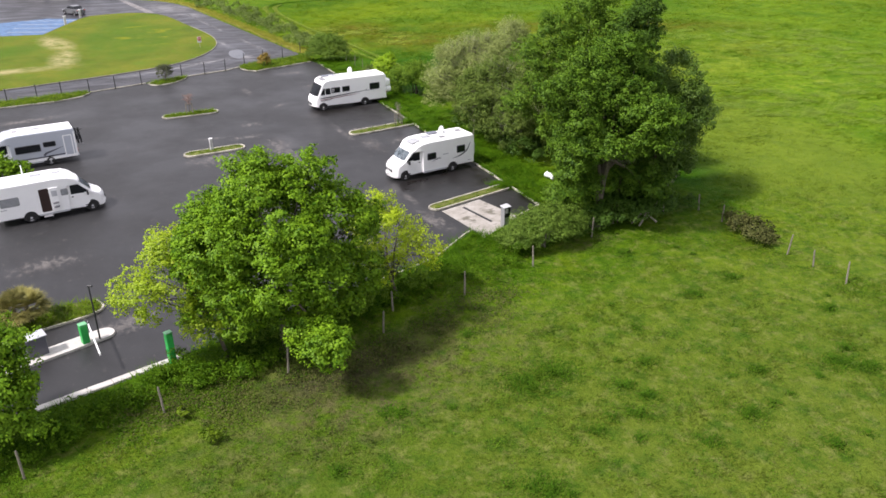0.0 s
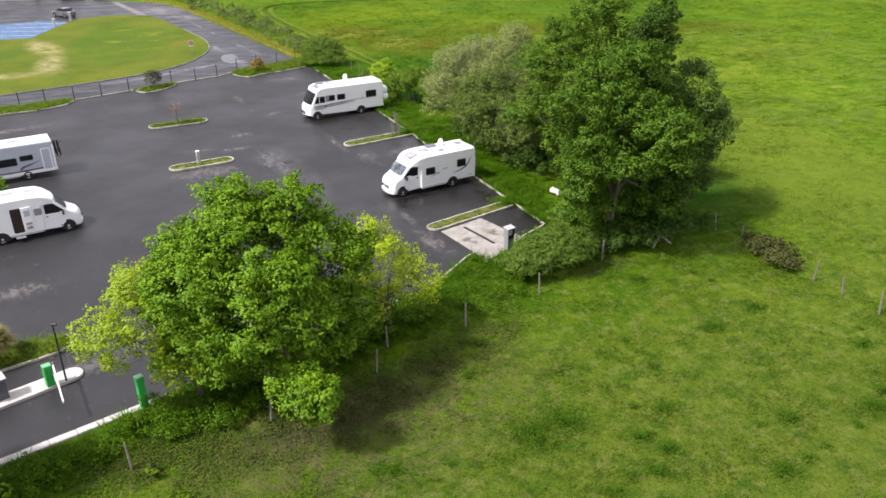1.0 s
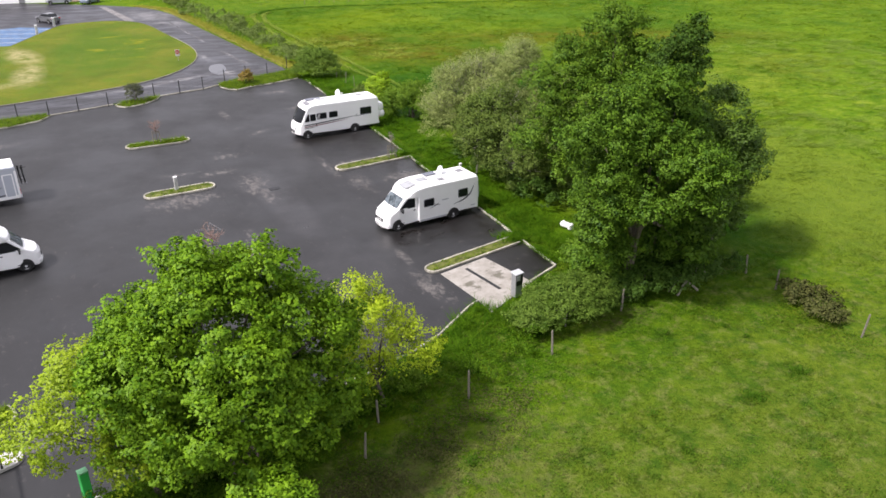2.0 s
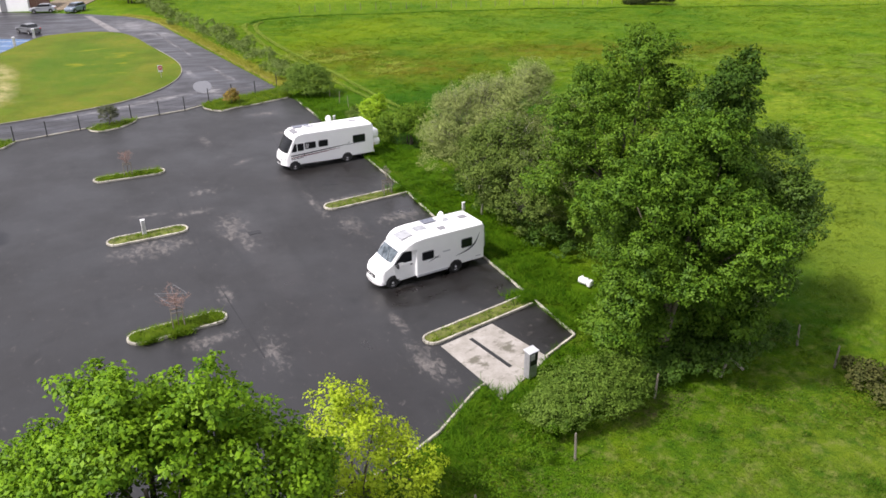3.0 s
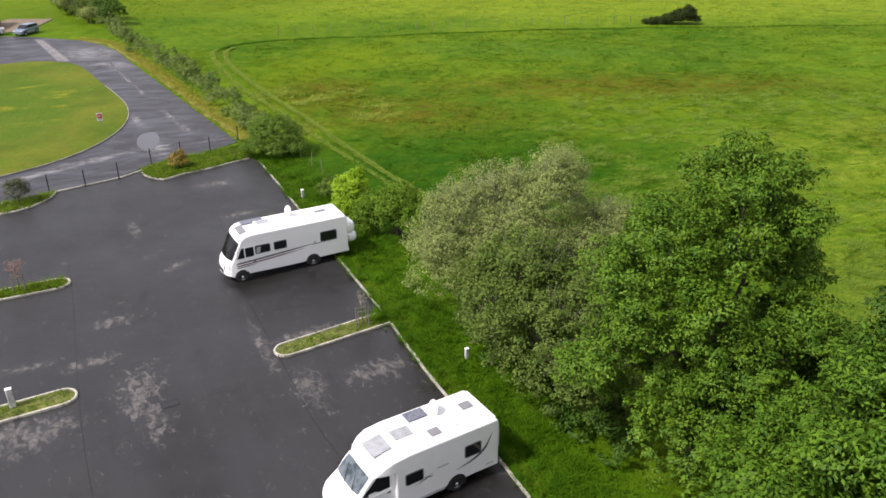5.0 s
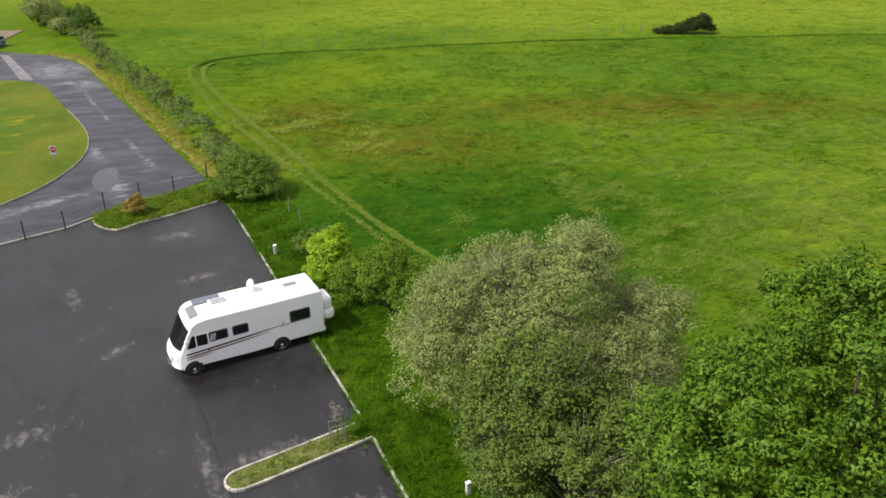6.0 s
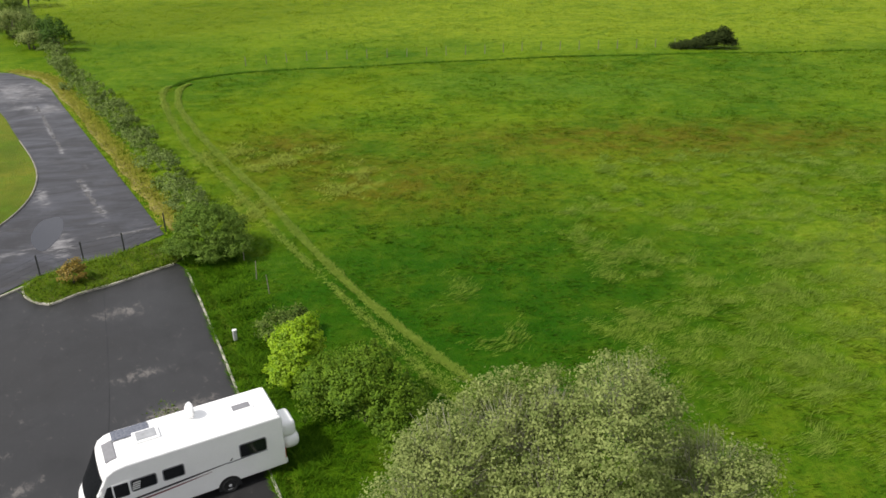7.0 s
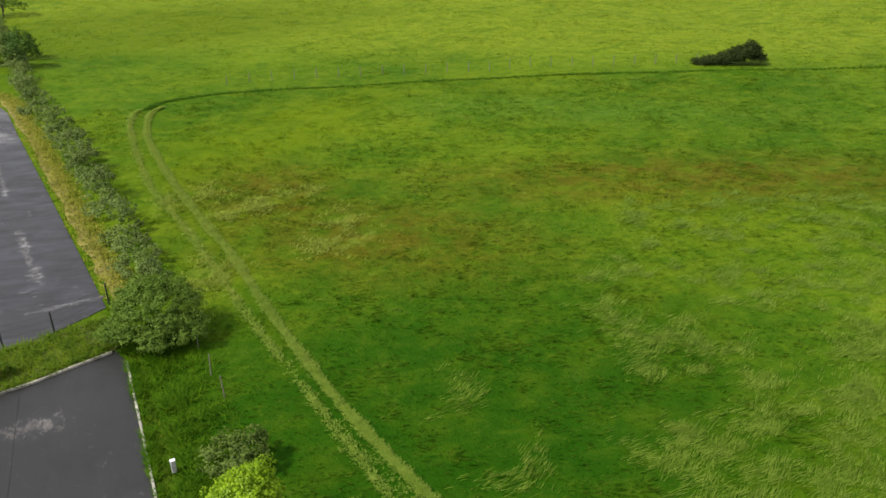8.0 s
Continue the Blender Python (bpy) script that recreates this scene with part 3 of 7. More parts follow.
def tufts(name, x, y, z, h, width, rng, material, blades=5, spread=0.09, lean=0.5, wind=(0.0, 0.0), rolls=0.0):
    """Grass: several single blades at each of the places x, y; rolls: how far the sward rises and dips in tussocks."""
    n = len(x)
    slope = np.zeros((n, 2)) if not rolls else rolls * np.stack([sward(x + 0.15, y) - sward(x - 0.15, y), sward(x, y + 0.15) - sward(x, y - 0.15)], 1) / 0.3
    slope = np.repeat(slope, blades, axis=0)
    x, y, z, h = (np.repeat(np.broadcast_to(v, n), blades) for v in (x, y, z, h))
    k = n * blades
    a, r = rng.uniform(0, 2 * np.pi, k), spread * np.sqrt(rng.uniform(0, 1, k))
    bx, by = x + r * np.cos(a), y + r * np.sin(a)
    hh = h * rng.uniform(0.6, 1.15, k)
    la, ll = a + rng.normal(0, 0.7, k), lean * hh * rng.uniform(0.65, 1.3, k)
    wa = la + np.pi / 2 + rng.normal(0, 0.35, k)
    w = width * rng.uniform(0.6, 1.3, k) / 2
    v = np.empty((k, 3, 3))
    v[:, 0] = np.stack([bx - w * np.cos(wa), by - w * np.sin(wa), z - 0.02], 1)
    v[:, 1] = np.stack([bx + w * np.cos(wa), by + w * np.sin(wa), z - 0.02], 1)
    v[:, 2] = np.stack([bx + ll * np.cos(la) + wind[0] * hh, by + ll * np.sin(la) + wind[1] * hh, z + hh], 1)
    away = (np.cross(v[:, 1] - v[:, 0], v[:, 2] - v[:, 0]) @ np.array([0, -0.6, 0.8])) < 0
    v[away] = v[away][:, [1, 0, 2]]
    up = unit(np.stack([rng.normal(0, 0.25, k) - slope[:, 0], rng.normal(0, 0.25, k) - slope[:, 1], np.ones(k)], 1))
    return soup(name, v.reshape(-1, 3), np.arange(k * 3).reshape(-1, 3), material, None, np.repeat(up, 3, axis=0))


def leaves(c, nrm, size, rng, aspect=0.62, soft=None):
    """Folded leaves at the places c, facing about nrm: vertices, triangles and shading normals (drawn towards soft)."""
    n = len(c)
    nrm = unit(nrm)
    nrm = nrm * np.where(nrm @ np.array([0, -0.45, 0.9]) < 0, -1, 1)[:, None]
    shade = nrm if soft is None else unit(nrm * 0.4 + soft)
    d = rng.normal(0, 1, (n, 3))
    d[:, 2] -= 0.4
    d -= nrm * (d * nrm).sum(1, keepdims=True)
    d /= np.maximum(np.linalg.norm(d, axis=1, keepdims=True), 1e-6)
    e = np.cross(nrm, d)
    s = (size * rng.uniform(0.65, 1.25, n))[:, None]
    v = np.empty((n, 4, 3))
    v[:, 0] = c - d * s * 0.5
    v[:, 1] = c + e * s * aspect * 0.5 + nrm * s * 0.12
    v[:, 2] = c + d * s * 0.5 - nrm * s * 0.08
    v[:, 3] = c - e * s * aspect * 0.5 + nrm * s * 0.12
    i = np.arange(n)[:, None] * 4
    return v.reshape(-1, 3), np.concatenate([i + [0, 2, 1], i + [0, 3, 2]]), np.repeat(shade, 4, axis=0)


def crown_points(lobes, clumps, per, radius, rng, low=-0.75, main=0):
    """Leaf places and facings: tapering sprays that grow outwards and up from the skins of the lobes, leaves along each spray."""
    vol = np.array([(l[3] * l[4] * l[5]) ** (2 / 3) for l in lobes])
    vol[:main] *= 0.36
    pick = rng.choice(len(lobes), clumps * 2, p=vol / vol.sum())
    L = np.array(lobes)[pick]
    d = unit(rng.normal(0, 1, (len(pick), 3)))
    d[:, 2] = np.where(d[:, 2] < low, -d[:, 2], d[:, 2])
    f = rng.uniform(0.45, 1.06, len(pick)) ** 0.6 * (1 + 0.13 * np.sin(d[:, 0] * 7 + L[:, 0] * 3) * np.cos(d[:, 1] * 6 + d[:, 2] * 5))
    c = L[:, :3] + d * L[:, 3:6] * f[:, None]
    deep = np.zeros(len(c), bool)
    for l in lobes:
        deep |= (((c - np.array(l[:3])) / np.array(l[3:6])) ** 2).sum(1) < 0.42
    keep = ~deep | (rng.uniform(0, 1, len(c)) < 0.30)
    c, d = c[keep][:clumps], d[keep][:clumps]
    c[:, 2] = np.maximum(c[:, 2], 0.15)
    n = len(c)
    axis = unit(d * 0.9 + np.array([0, 0, 0.45]) + rng.normal(0, 0.32, (n, 3)))
    size = radius * rng.uniform(0.55, 1.5, n)
    along = rng.uniform(0, 1, (n, per)) ** 0.8
    q = rng.normal(0, 1, (n, per, 3))
    q = unit(q - axis[:, None] * (q * axis[:, None]).sum(2, keepdims=True))
    q[:, :, 2] = np.where(rng.uniform(0, 1, (n, per)) < 0.6, np.abs(q[:, :, 2]), q[:, :, 2])
    wide = (0.30 + 0.75 * np.sin(np.pi * np.clip(along, 0.0, 1.0) ** 0.85)) * rng.uniform(0.35, 1.0, (n, per))
    p = c[:, None] + axis[:, None] * ((along - 0.4) * 1.9)[:, :, None] * size[:, None, None] + q * (wide * size[:, None])[:, :, None] * np.array([1, 1, 0.8])
    face = q * 0.5 + d[:, None] * 0.45 + np.array([0, 0, 0.6]) + rng.normal(0, 0.55, (n, per, 3))
    soft = unit(q * 0.6 + axis[:, None] * (along - 0.3)[:, :, None] * 0.9 + d[:, None] * 0.65 + np.array([0, 0, 0.35]))
    p, face = p.reshape(-1, 3), face.reshape(-1, 3)
    p[:, 2] = np.maximum(p[:, 2], 0.04)
    return p, face, soft.reshape(-1, 3)


def tree(name, label, category, base, lobes, clumps, per, radius, leaf, material, seed, trunk=0.22, bark=None, limbs=7, aspect=0.62, group="", stems=1, low=-0.75, twigs=0, ragged=0):
    """A tree or shrub: trunk, limbs that reach into the crown, and a crown of leaf clumps. lobes: x, y, z and radii from the base."""
    rng = np.random.default_rng(seed)
    t = thing(name, label, category, pose(*base), group)
    top = max(lobes, key=lambda l: l[3] * l[4] * l[5])
    bm = bmesh.new()
    for k in range(stems):
        ox, oy = (0, 0) if stems == 1 else rng.normal(0, trunk * 2.5, 2)
        mid = (ox + top[0] * 0.3 + rng.normal(0, 0.15), oy + top[1] * 0.3 + rng.normal(0, 0.15), top[2] * 0.5)
        tube([(ox, oy, -0.15), (ox * 1.05, oy * 1.05, 0.35), mid, (top[0] + ox * 2, top[1] + oy * 2, top[2] + top[5] * 0.35)],
             [trunk * 1.5, trunk, trunk * 0.75, trunk * 0.2], 8, bm)
    part("trunk", bm, bark or M_BARK, t, smooth=True)
    for k in range(limbs):
        l = lobes[k % len(lobes)]
        z0 = top[2] * rng.uniform(0.3, 0.8)
        end = Vector((l[0], l[1], l[2])) + Vector(rng.normal(0, 0.45, 3)) * Vector((l[3], l[4], l[5])).length * (0.12 if twigs else 0.45)
        end.z = max(end.z, 0.5)
        start = Vector((top[0] * 0.3, top[1] * 0.3, z0))
        bend = start.lerp(end, 0.5) + Vector((rng.normal(0, 0.2), rng.normal(0, 0.2), 0.2))
        part("limb", tube([start, bend, end], [trunk * 0.42, trunk * 0.26, trunk * 0.08], 6), bark or M_BARK, t, smooth=True)
    if twigs:
        bm = bmesh.new()
        for k in range(twigs):
            l = np.array(lobes[rng.integers(len(lobes))])
            d = rng.normal(0, 1, 3)
            d[2] = abs(d[2]) * 1.6 + 0.5
            d /= np.linalg.norm(d)
            a = l[:3] + d * l[3:] * rng.uniform(0.25, 0.6)
            b = l[:3] + d * l[3:] * rng.uniform(0.95, 1.12) + rng.normal(0, 0.12, 3)
            a[2], b[2] = max(a[2], 0.2), max(b[2], 0.3)
            tube([a, (a + b) / 2 + rng.normal(0, 0.08, 3), b], [0.011, 0.007, 0.004], 3, bm, False)
        part("twig_spray", bm, M_PALETWIG, t, "fine pale grey twigs")
    lobes = [tuple(l) for l in lobes]
    whole = len(lobes)
    for l in list(lobes) if ragged else ():
        for k in range(ragged):
            d = rng.normal(0, 1, 3)
            d[2] = max(d[2], -0.5)
            d /= np.linalg.norm(d)
            r = (0.30 * np.mean(l[3:]) + 0.12) * rng.uniform(0.65, 1.25)
            q = np.array(l[:3]) + d * np.array(l[3:]) * rng.uniform(0.70, 1.02)
            if q[2] > r * 0.6:
                lobes.append((*q, r * 1.15, r * 1.15, r * 0.72))
    p, f, soft = crown_points(lobes, clumps, per, radius, rng, low, whole if ragged > 8 else 0)
    v, tri, nrm = leaves(p, f, leaf, rng, aspect, soft)
    soup("crown", v, tri, material, t, nrm)
    return t


# ---- plan ----
LOT = [(-17.5, 94.4), (-13.26, 86.45), (-7.9, 76.1), (-4.4, 69.5), (-1.75, 64.0), (1.6, 57.8), (4.06, 53.0), (5.85, 49.5), (4.3, 47.5), (2.12, 44.0),
       (1.43, 45.2), (0.95, 44.6), (0.26, 43.2), (-0.5, 41.7), (-1.7, 40.1), (-4.8, 37.1), (-10.8, 31.6), (-16.75, 26.3), (-26, 18.1), (-40, 5.5),
       (-75, 40), (-75, 47), (-46.0, 75.6), (-38.0, 80.7), (-31.6, 86.9), (-27.6, 90.2), (-26.2, 93.3), (-22.4, 96.7), (-20.6, 97.6)]
ROAD = [(-20.9, 99.8), (-26.5, 107.9), (-33.6, 118.1), (-43.8, 132.7), (-48.5, 139.6), (-52.5, 144.0), (-57.0, 147.2), (-65.6, 150.0), (-80, 151.5), (-120, 150), (-120, 40), (-75.5, 47.5),
        (-46.2, 75.9), (-38.2, 81.0), (-31.8, 87.2), (-27.8, 90.5), (-26.4, 93.6), (-22.6, 97.0)]
LAWN = smooth_line([(-80, 60), (-62, 70.5), (-48.8, 80.6), (-43.6, 84.8), (-38.3, 89.4), (-34.9, 93.6), (-33.2, 98.2), (-33.0, 103.5), (-34.3, 108.6), (-37.2, 114.0),
                    (-43.2, 122.1), (-48.0, 128.6), (-51.6, 132.0), (-56.3, 132.9), (-60.5, 130.6), (-61.9, 127.2), (-60.8, 113.0)], 4) + [(-66, 111.6), (-78, 108), (-95, 95)]
BLUE = [(-61.1, 112.9), (-62.2, 127.0), (-67.4, 127.3), (-74.0, 122.0), (-66.8, 112.0)]
TRACK_A = smooth_line([(-35.0, 140.4), (-34.9, 138.4), (-33.6, 134.6), (-30.0, 127.0), (-25.3, 118.2), (-20.7, 111.6), (-16.2, 104.6), (-12.2, 98.3), (-9.3, 94.0), (-6.8, 90.3), (-3.4, 85.2), (-0.1, 80.6)], 5)
TRACK_B = smooth_line([(-33.0, 141.6), (-33.3, 139.0), (-31.5, 133.4), (-29.9, 129.8), (-24.6, 120.4), (-18.2, 110.3), (-16.2, 107.4), (-11.5, 99.4), (-7.1, 92.4), (-3.5, 87.4), (-1.1, 84.4), (1.6, 81.2)], 5)
FURROW = smooth_line([(-34.4, 141.0), (-33.1, 144.3), (-26.1, 148.1), (-10.6, 151.4), (5.0, 154.6), (19.2, 156.6), (36.0, 157.7), (60, 159.5), (110, 163)], 5)


def height(x, y):
    """The lie of the fields: level round the car park, gently uneven beyond."""
    u = 0.10 * np.sin(x * 0.11 + 1.3) * np.cos(y * 0.09) + 0.05 * np.sin(x * 0.31 + y * 0.23)
    away = np.clip((np.abs((x + 20) * 0.868 + (y - 62) * 0.497) - 34) / 25, 0, 1)
    return -0.05 + u * away


def ribbon(pts, width, z, bm=None, rng=None, level=False):
    """A strip of width along pts, with uneven edges."""
    bm = bm or bmesh.new()
    prev = None
    for i, p in enumerate(pts):
        a, b = Vector((*pts[max(i - 1, 0)], 0)), Vector((*pts[min(i + 1, len(pts) - 1)], 0))
        d = (b - a).normalized()
        n = Vector((-d.y, d.x, 0))
        w = width / 2 * (1 if rng is None else rng.uniform(0.5, 1.4))
        c = Vector((*p, 0))
        zz = z + (float(height(np.float64(p[0]), np.float64(p[1]))) if rng is not None and not level else 0)
        pair = [bm.verts.new((c + n * w) + Vector((0, 0, zz))), bm.verts.new((c - n * w) + Vector((0, 0, zz)))]
        if prev:
            bm.faces.new((prev[0], prev[1], pair[1], pair[0]))
        prev = pair
    return bm


# ---- ground, car park, road ----
def build_ground():
    gx = np.unique(np.concatenate([np.linspace(-2500, -120, 12), np.linspace(-120, 120, 121), np.linspace(120, 2500, 12)]))
    gy = np.unique(np.concatenate([np.linspace(-2500, -40, 10), np.linspace(-40, 260, 151), np.linspace(260, 3000, 14)]))
    X, Y = np.meshgrid(gx, gy)
    v = np.stack([X, Y, height(X, Y)], 2).reshape(-1, 3)
    w, h = len(gx), len(gy)
    i = (np.arange(h - 1)[:, None] * w + np.arange(w - 1)[None]).ravel()
    f = np.concatenate([np.stack([i, i + 1, i + w + 1], 1), np.stack([i, i + w + 1, i + w], 1)])
    ob = soup("ground", v, f, M_GROUND)
    ob.data.polygons.foreach_set("use_smooth", [True] * len(f))
    tagged(ob, "wide green meadow of uneven grass with straw patches", "meadow", kind="structure")


build_ground()
tagged(part("parking_lot", prism(LOT, -0.2, 0.0), M_LOT), "dark damp asphalt car park with pale silt patches", "car park", kind="structure")
tagged(part("road", prism(ROAD, -0.2, -0.004), M_ROAD), "grey worn asphalt lane with pale cracks and puddles", "road", kind="structure")
tagged(part("lawn", prism(LAWN, -0.1, 0.06), M_LAWN), "mown yellow-green lawn inside the bend of the lane", "lawn", kind="structure")
tagged(part("pavement", prism(BLUE, -0.1, 0.004), M_BLUE), "worn blue painted parking bays", "parking bay", kind="structure")


# where the islands run into the verge and grass has grown over the kerb
ISLAND_ENDS = ((3.85, 53.3), (-4.3, 69.35), (-9.5, 79.2))


def stone_mesh():
    bm = box((0, 0, 0), (1.0, 0.115, 0.26), 0.02)
    return link_mesh("kerb_stone", bm, M_KERB)


STONE = stone_mesh()
OLD_STONE = STONE.copy()
OLD_STONE.materials[0] = M_OLDKERB
PALE_STONE = STONE.copy()
PALE_STONE.materials[0] = M_PALEKERB


def kerb(parent, pts, piece=1.0, top=0.11, closed=False, wide=1.0, skip=(), rng=random.Random(3)):
    """Kerb stones laid end to end along pts, all on one mesh."""
    p = [Vector((*q, 0)) for q in pts]
    if closed:
        p.append(p[0])
    for a, b in zip(p, p[1:]):
        n = max(1, round((b - a).length / piece))
        d = (b - a) / n
        for k in range(n):
            if any((a + d * (k + 0.5) - Vector((*g, 0))).length < 0.62 for g in skip):
                continue
            ob = new("kerb_stone", STONE)
            ob.parent = parent
            ob.location = a + d * (k + 0.5) + Vector((0, 0, top - 0.13 + rng.uniform(-0.008, 0.008)))
            ob.rotation_euler = (rng.uniform(-0.02, 0.02), 0, math.atan2(d.y, d.x) + rng.uniform(-0.012, 0.012))
            ob.scale = (d.length - 0.012, wide, 1)


k = thing("kerb", "cream concrete kerb along the grass edge of the car park", "kerb", kind="structure")
kerb(k, LOT[0:8], skip=ISLAND_ENDS)
k = thing("kerb", "cream concrete kerb round the service bay corner", "kerb", kind="structure")
kerb(k, [(5.85, 49.5), (4.3, 47.5)])
kerb(k, LOT[10:16], 0.9)
k = thing("kerb", "broad pale concrete edging beside the entry lane", "kerb", kind="structure")
kerb(k, [(-12.2, 30.15), (-16.95, 25.95), (-26, 17.9)], 1.0, 0.08, wide=3.4)
for o in k.children:
    o.data = PALE_STONE
k = thing("kerb", "pale concrete kerb round the lawn", "kerb", kind="structure")
kerb(k, LAWN[8:40], 1.2, 0.09)
for o in k.children:
    o.data = OLD_STONE
k = thing("kerb", "white concrete footing under the lattice fence", "kerb", kind="structure")
kerb(k, [(-39.0, 79.9), (-34.6, 83.9)], 1.2, 0.10)
kerb(k, [(-31.2, 87.2), (-27.6, 90.35), (-26.3, 92.4)], 1.2, 0.10)


def island(label, a, b, width, green, seed, cut=False):
    """A long island with rounded ends from a to b: kerb, soil and rough grass."""
    a, b = Vector((*a, 0)), Vector((*b, 0))
    d = (b - a).normalized()
    n = Vector((-d.y, d.x, 0))
    r = width / 2
    ring = []
    for k in range(7):
        t = math.pi * (0.5 + k / 6)
        ring.append(a + d * r + d * (r * math.cos(t)) + n * (r * math.sin(t)))
    for k in range(0 if cut else 7):
        t = math.pi * (-0.5 + k / 6)
        ring.append(b - d * r + d * (r * math.cos(t)) + n * (r * math.sin(t)))
    if cut:
        ring += [b - n * r, b + n * r]
    ring = [(v.x, v.y) for v in ring]
    t = thing("traffic_island", label, "traffic island", group="islands in the car park", kind="structure")
    kerb(t, [ring[-1]] + ring[:-1] if cut else ring, 0.95, 0.12, not cut)
    part("soil", prism(ring, -0.05, 0.07), M_SOIL, t)
    rng = np.random.default_rng(seed)
    k = int(width * (b - a).length * green * (110 if green > 0.8 else 60))
    u, w = rng.uniform(0.25, (b - a).length - 0.25, k), rng.uniform(-r + 0.08, r - 0.08, k)
    h = 0.07 + 0.20 * green * rng.uniform(0, 1, k) * (0.5 + lattice(u * 1.3, w * 1.3, seed))
    if green > 1:
        over = rng.choice([0.9, 2.2, 2.6], 260) + rng.normal(0, 0.22, 260)
        u, w, h = np.r_[u, over], np.r_[w, rng.normal(-r, 0.16, 260)], np.r_[h, rng.uniform(0.12, 0.30, 260)]
    g = tufts("island_grass", a.x + d.x * u + n.x * w, a.y + d.y * u + n.y * w, 0.07, h, 0.05, rng, L_ISLAND, 6, 0.13, 1.2)
    tagged(g, "rough grass and weeds on the kerbed island", "grass", kind="stuff")


island("kerbed island with short grass beside the parked motorhome", (-9.45, 65.6), (-4.35, 69.2), 1.2, 0.4, 1, True)
island("kerbed island with rough grass behind the integrated motorhome", (-14.4, 76.3), (-9.5, 79.25), 1.1, 0.5, 6, True)
island("kerbed island with thin yellowish grass beside the service slab", (-1.5, 48.6), (3.65, 52.95), 0.95, 0.35, 2, True)
island("small kerbed island with bushy grass and a sapling", (-27.8, 70.4), (-23.3, 72.9), 1.3, 0.9, 3)
island("small kerbed island with short grass and a white post", (-22.0, 59.4), (-17.8, 62.0), 1.25, 0.35, 4)
island("small kerbed island overgrown with long grass and a sapling", (-16.1, 48.2), (-12.0, 50.9), 1.25, 1.1, 5)


def bed(label, front, back, green, seed):
    """A planted bed against the fence: kerb in front, rough grass up to the back line."""
    t = thing("planting_bed", label, "planting bed", kind="structure")
    kerb(t, front, 0.9, 0.11)
    ring = front + back
    part("soil", prism(ring, -0.05, 0.07), M_SOIL, t)
    rng = np.random.default_rng(seed)
    xs, ys = [p[0] for p in ring], [p[1] for p in ring]
    k = int((max(xs) - min(xs)) * (max(ys) - min(ys)) * 40 * green)
    x, y = rng.uniform(min(xs), max(xs), k), rng.uniform(min(ys), max(ys), k)
    ok = inside(ring, x, y)
    g = tufts("bed_grass", x[ok], y[ok], 0.07, 0.14 + 0.2 * rng.uniform(0, 1, ok.sum()), 0.06, rng, L_ISLAND, 5, 0.1, 1.4)
    tagged(g, "long rough grass in the planting bed", "grass", kind="stuff")


bed("kerbed bed of rough grass along the fence", [(-55, 64.5), (-44.9, 73.4), (-42.9, 74.7), (-40.7, 76.0), (-39.0, 78.0), (-38.9, 79.6)], [(-39.6, 80.2), (-46.2, 75.8), (-56, 66)], 1.0, 11)
bed("small kerbed bed with grass and a bush by the fence", smooth_line([(-33.9, 84.9), (-34.2, 83.6), (-33.0, 82.9), (-31.6, 84.1), (-31.0, 86.1), (-31.2, 87.2)], 2), [(-32.2, 86.4)], 0.8, 12)
bed("kerbed bed of rough grass with an orange shrub by the fence", smooth_line([(-26.4, 92.6), (-26.2, 91.4), (-25.3, 90.5), (-23.9, 90.0), (-22.9, 91.2), (-21.4, 92.4), (-19.7, 94.1), (-18.6, 95.2)], 2), [(-18.4, 96.2), (-20.4, 98.6), (-22.6, 96.7), (-25.0, 94.6)], 1.3, 13)
bed("kerbed bed with a palm beside the entry barrier", smooth_line([(-24, 29.2), (-22.0, 30.6), (-19.8, 32.4), (-18.1, 33.9), (-17.9, 34.8), (-18.6, 35.4)], 2), [(-21, 34.4), (-25.5, 31.2)], 1.0, 14)

for x, y in ((-13.25, 61.4),):
    t = thing("drain_cover", "dark sunken drain cover in damp asphalt", "drain cover", pose(x, y, 0, 0, 0, 31), kind="structure")
    part("frame", box((0, 0, 0.0), (0.8, 0.55, 0.008)), M_TAR, t)
    part("grate", box((0, 0, 0.008), (0.7, 0.42, 0.008)), M_BLACK, t)
rs = random.Random(4)
for line in ([(-13.9, 74.0), (-9.87, 66.6), (-6.6, 60.5), (-4.0, 56.6)], [(-24.5, 75.2), (-22.0, 70.5), (-16.8, 60.2), (-13.2, 53.9), (-9, 47)], [(-21.4, 91.4), (-16.9, 81.6), (-13.9, 74.0)]):
    tagged(part("tar_seam", ribbon(smooth_line(line, 12), 0.045, 0.003, None, rs, True), M_TAR), "thin dark tar seam in the asphalt", "tar seam", kind="structure")

# service slab with its drain
t = thing("concrete_slab", "stained pale concrete service slab with a dark drain channel", "concrete slab", kind="structure")
part("slab", prism([(-0.72, 48.3), (1.78, 50.5), (4.4, 47.5), (2.1, 44.05), (1.4, 45.3)], -0.06, 0.010), M_SLAB, t)
ang = math.degrees(math.atan2(46.62 - 49.02, 2.60 - 0.72))
part("drain", box((1.66, 47.82, 0.012), (3.05, 0.2, 0.02), 0, pose(0, 0, 0, 0, 0, ang)), M_BLACK, t, "dark slotted drain channel")


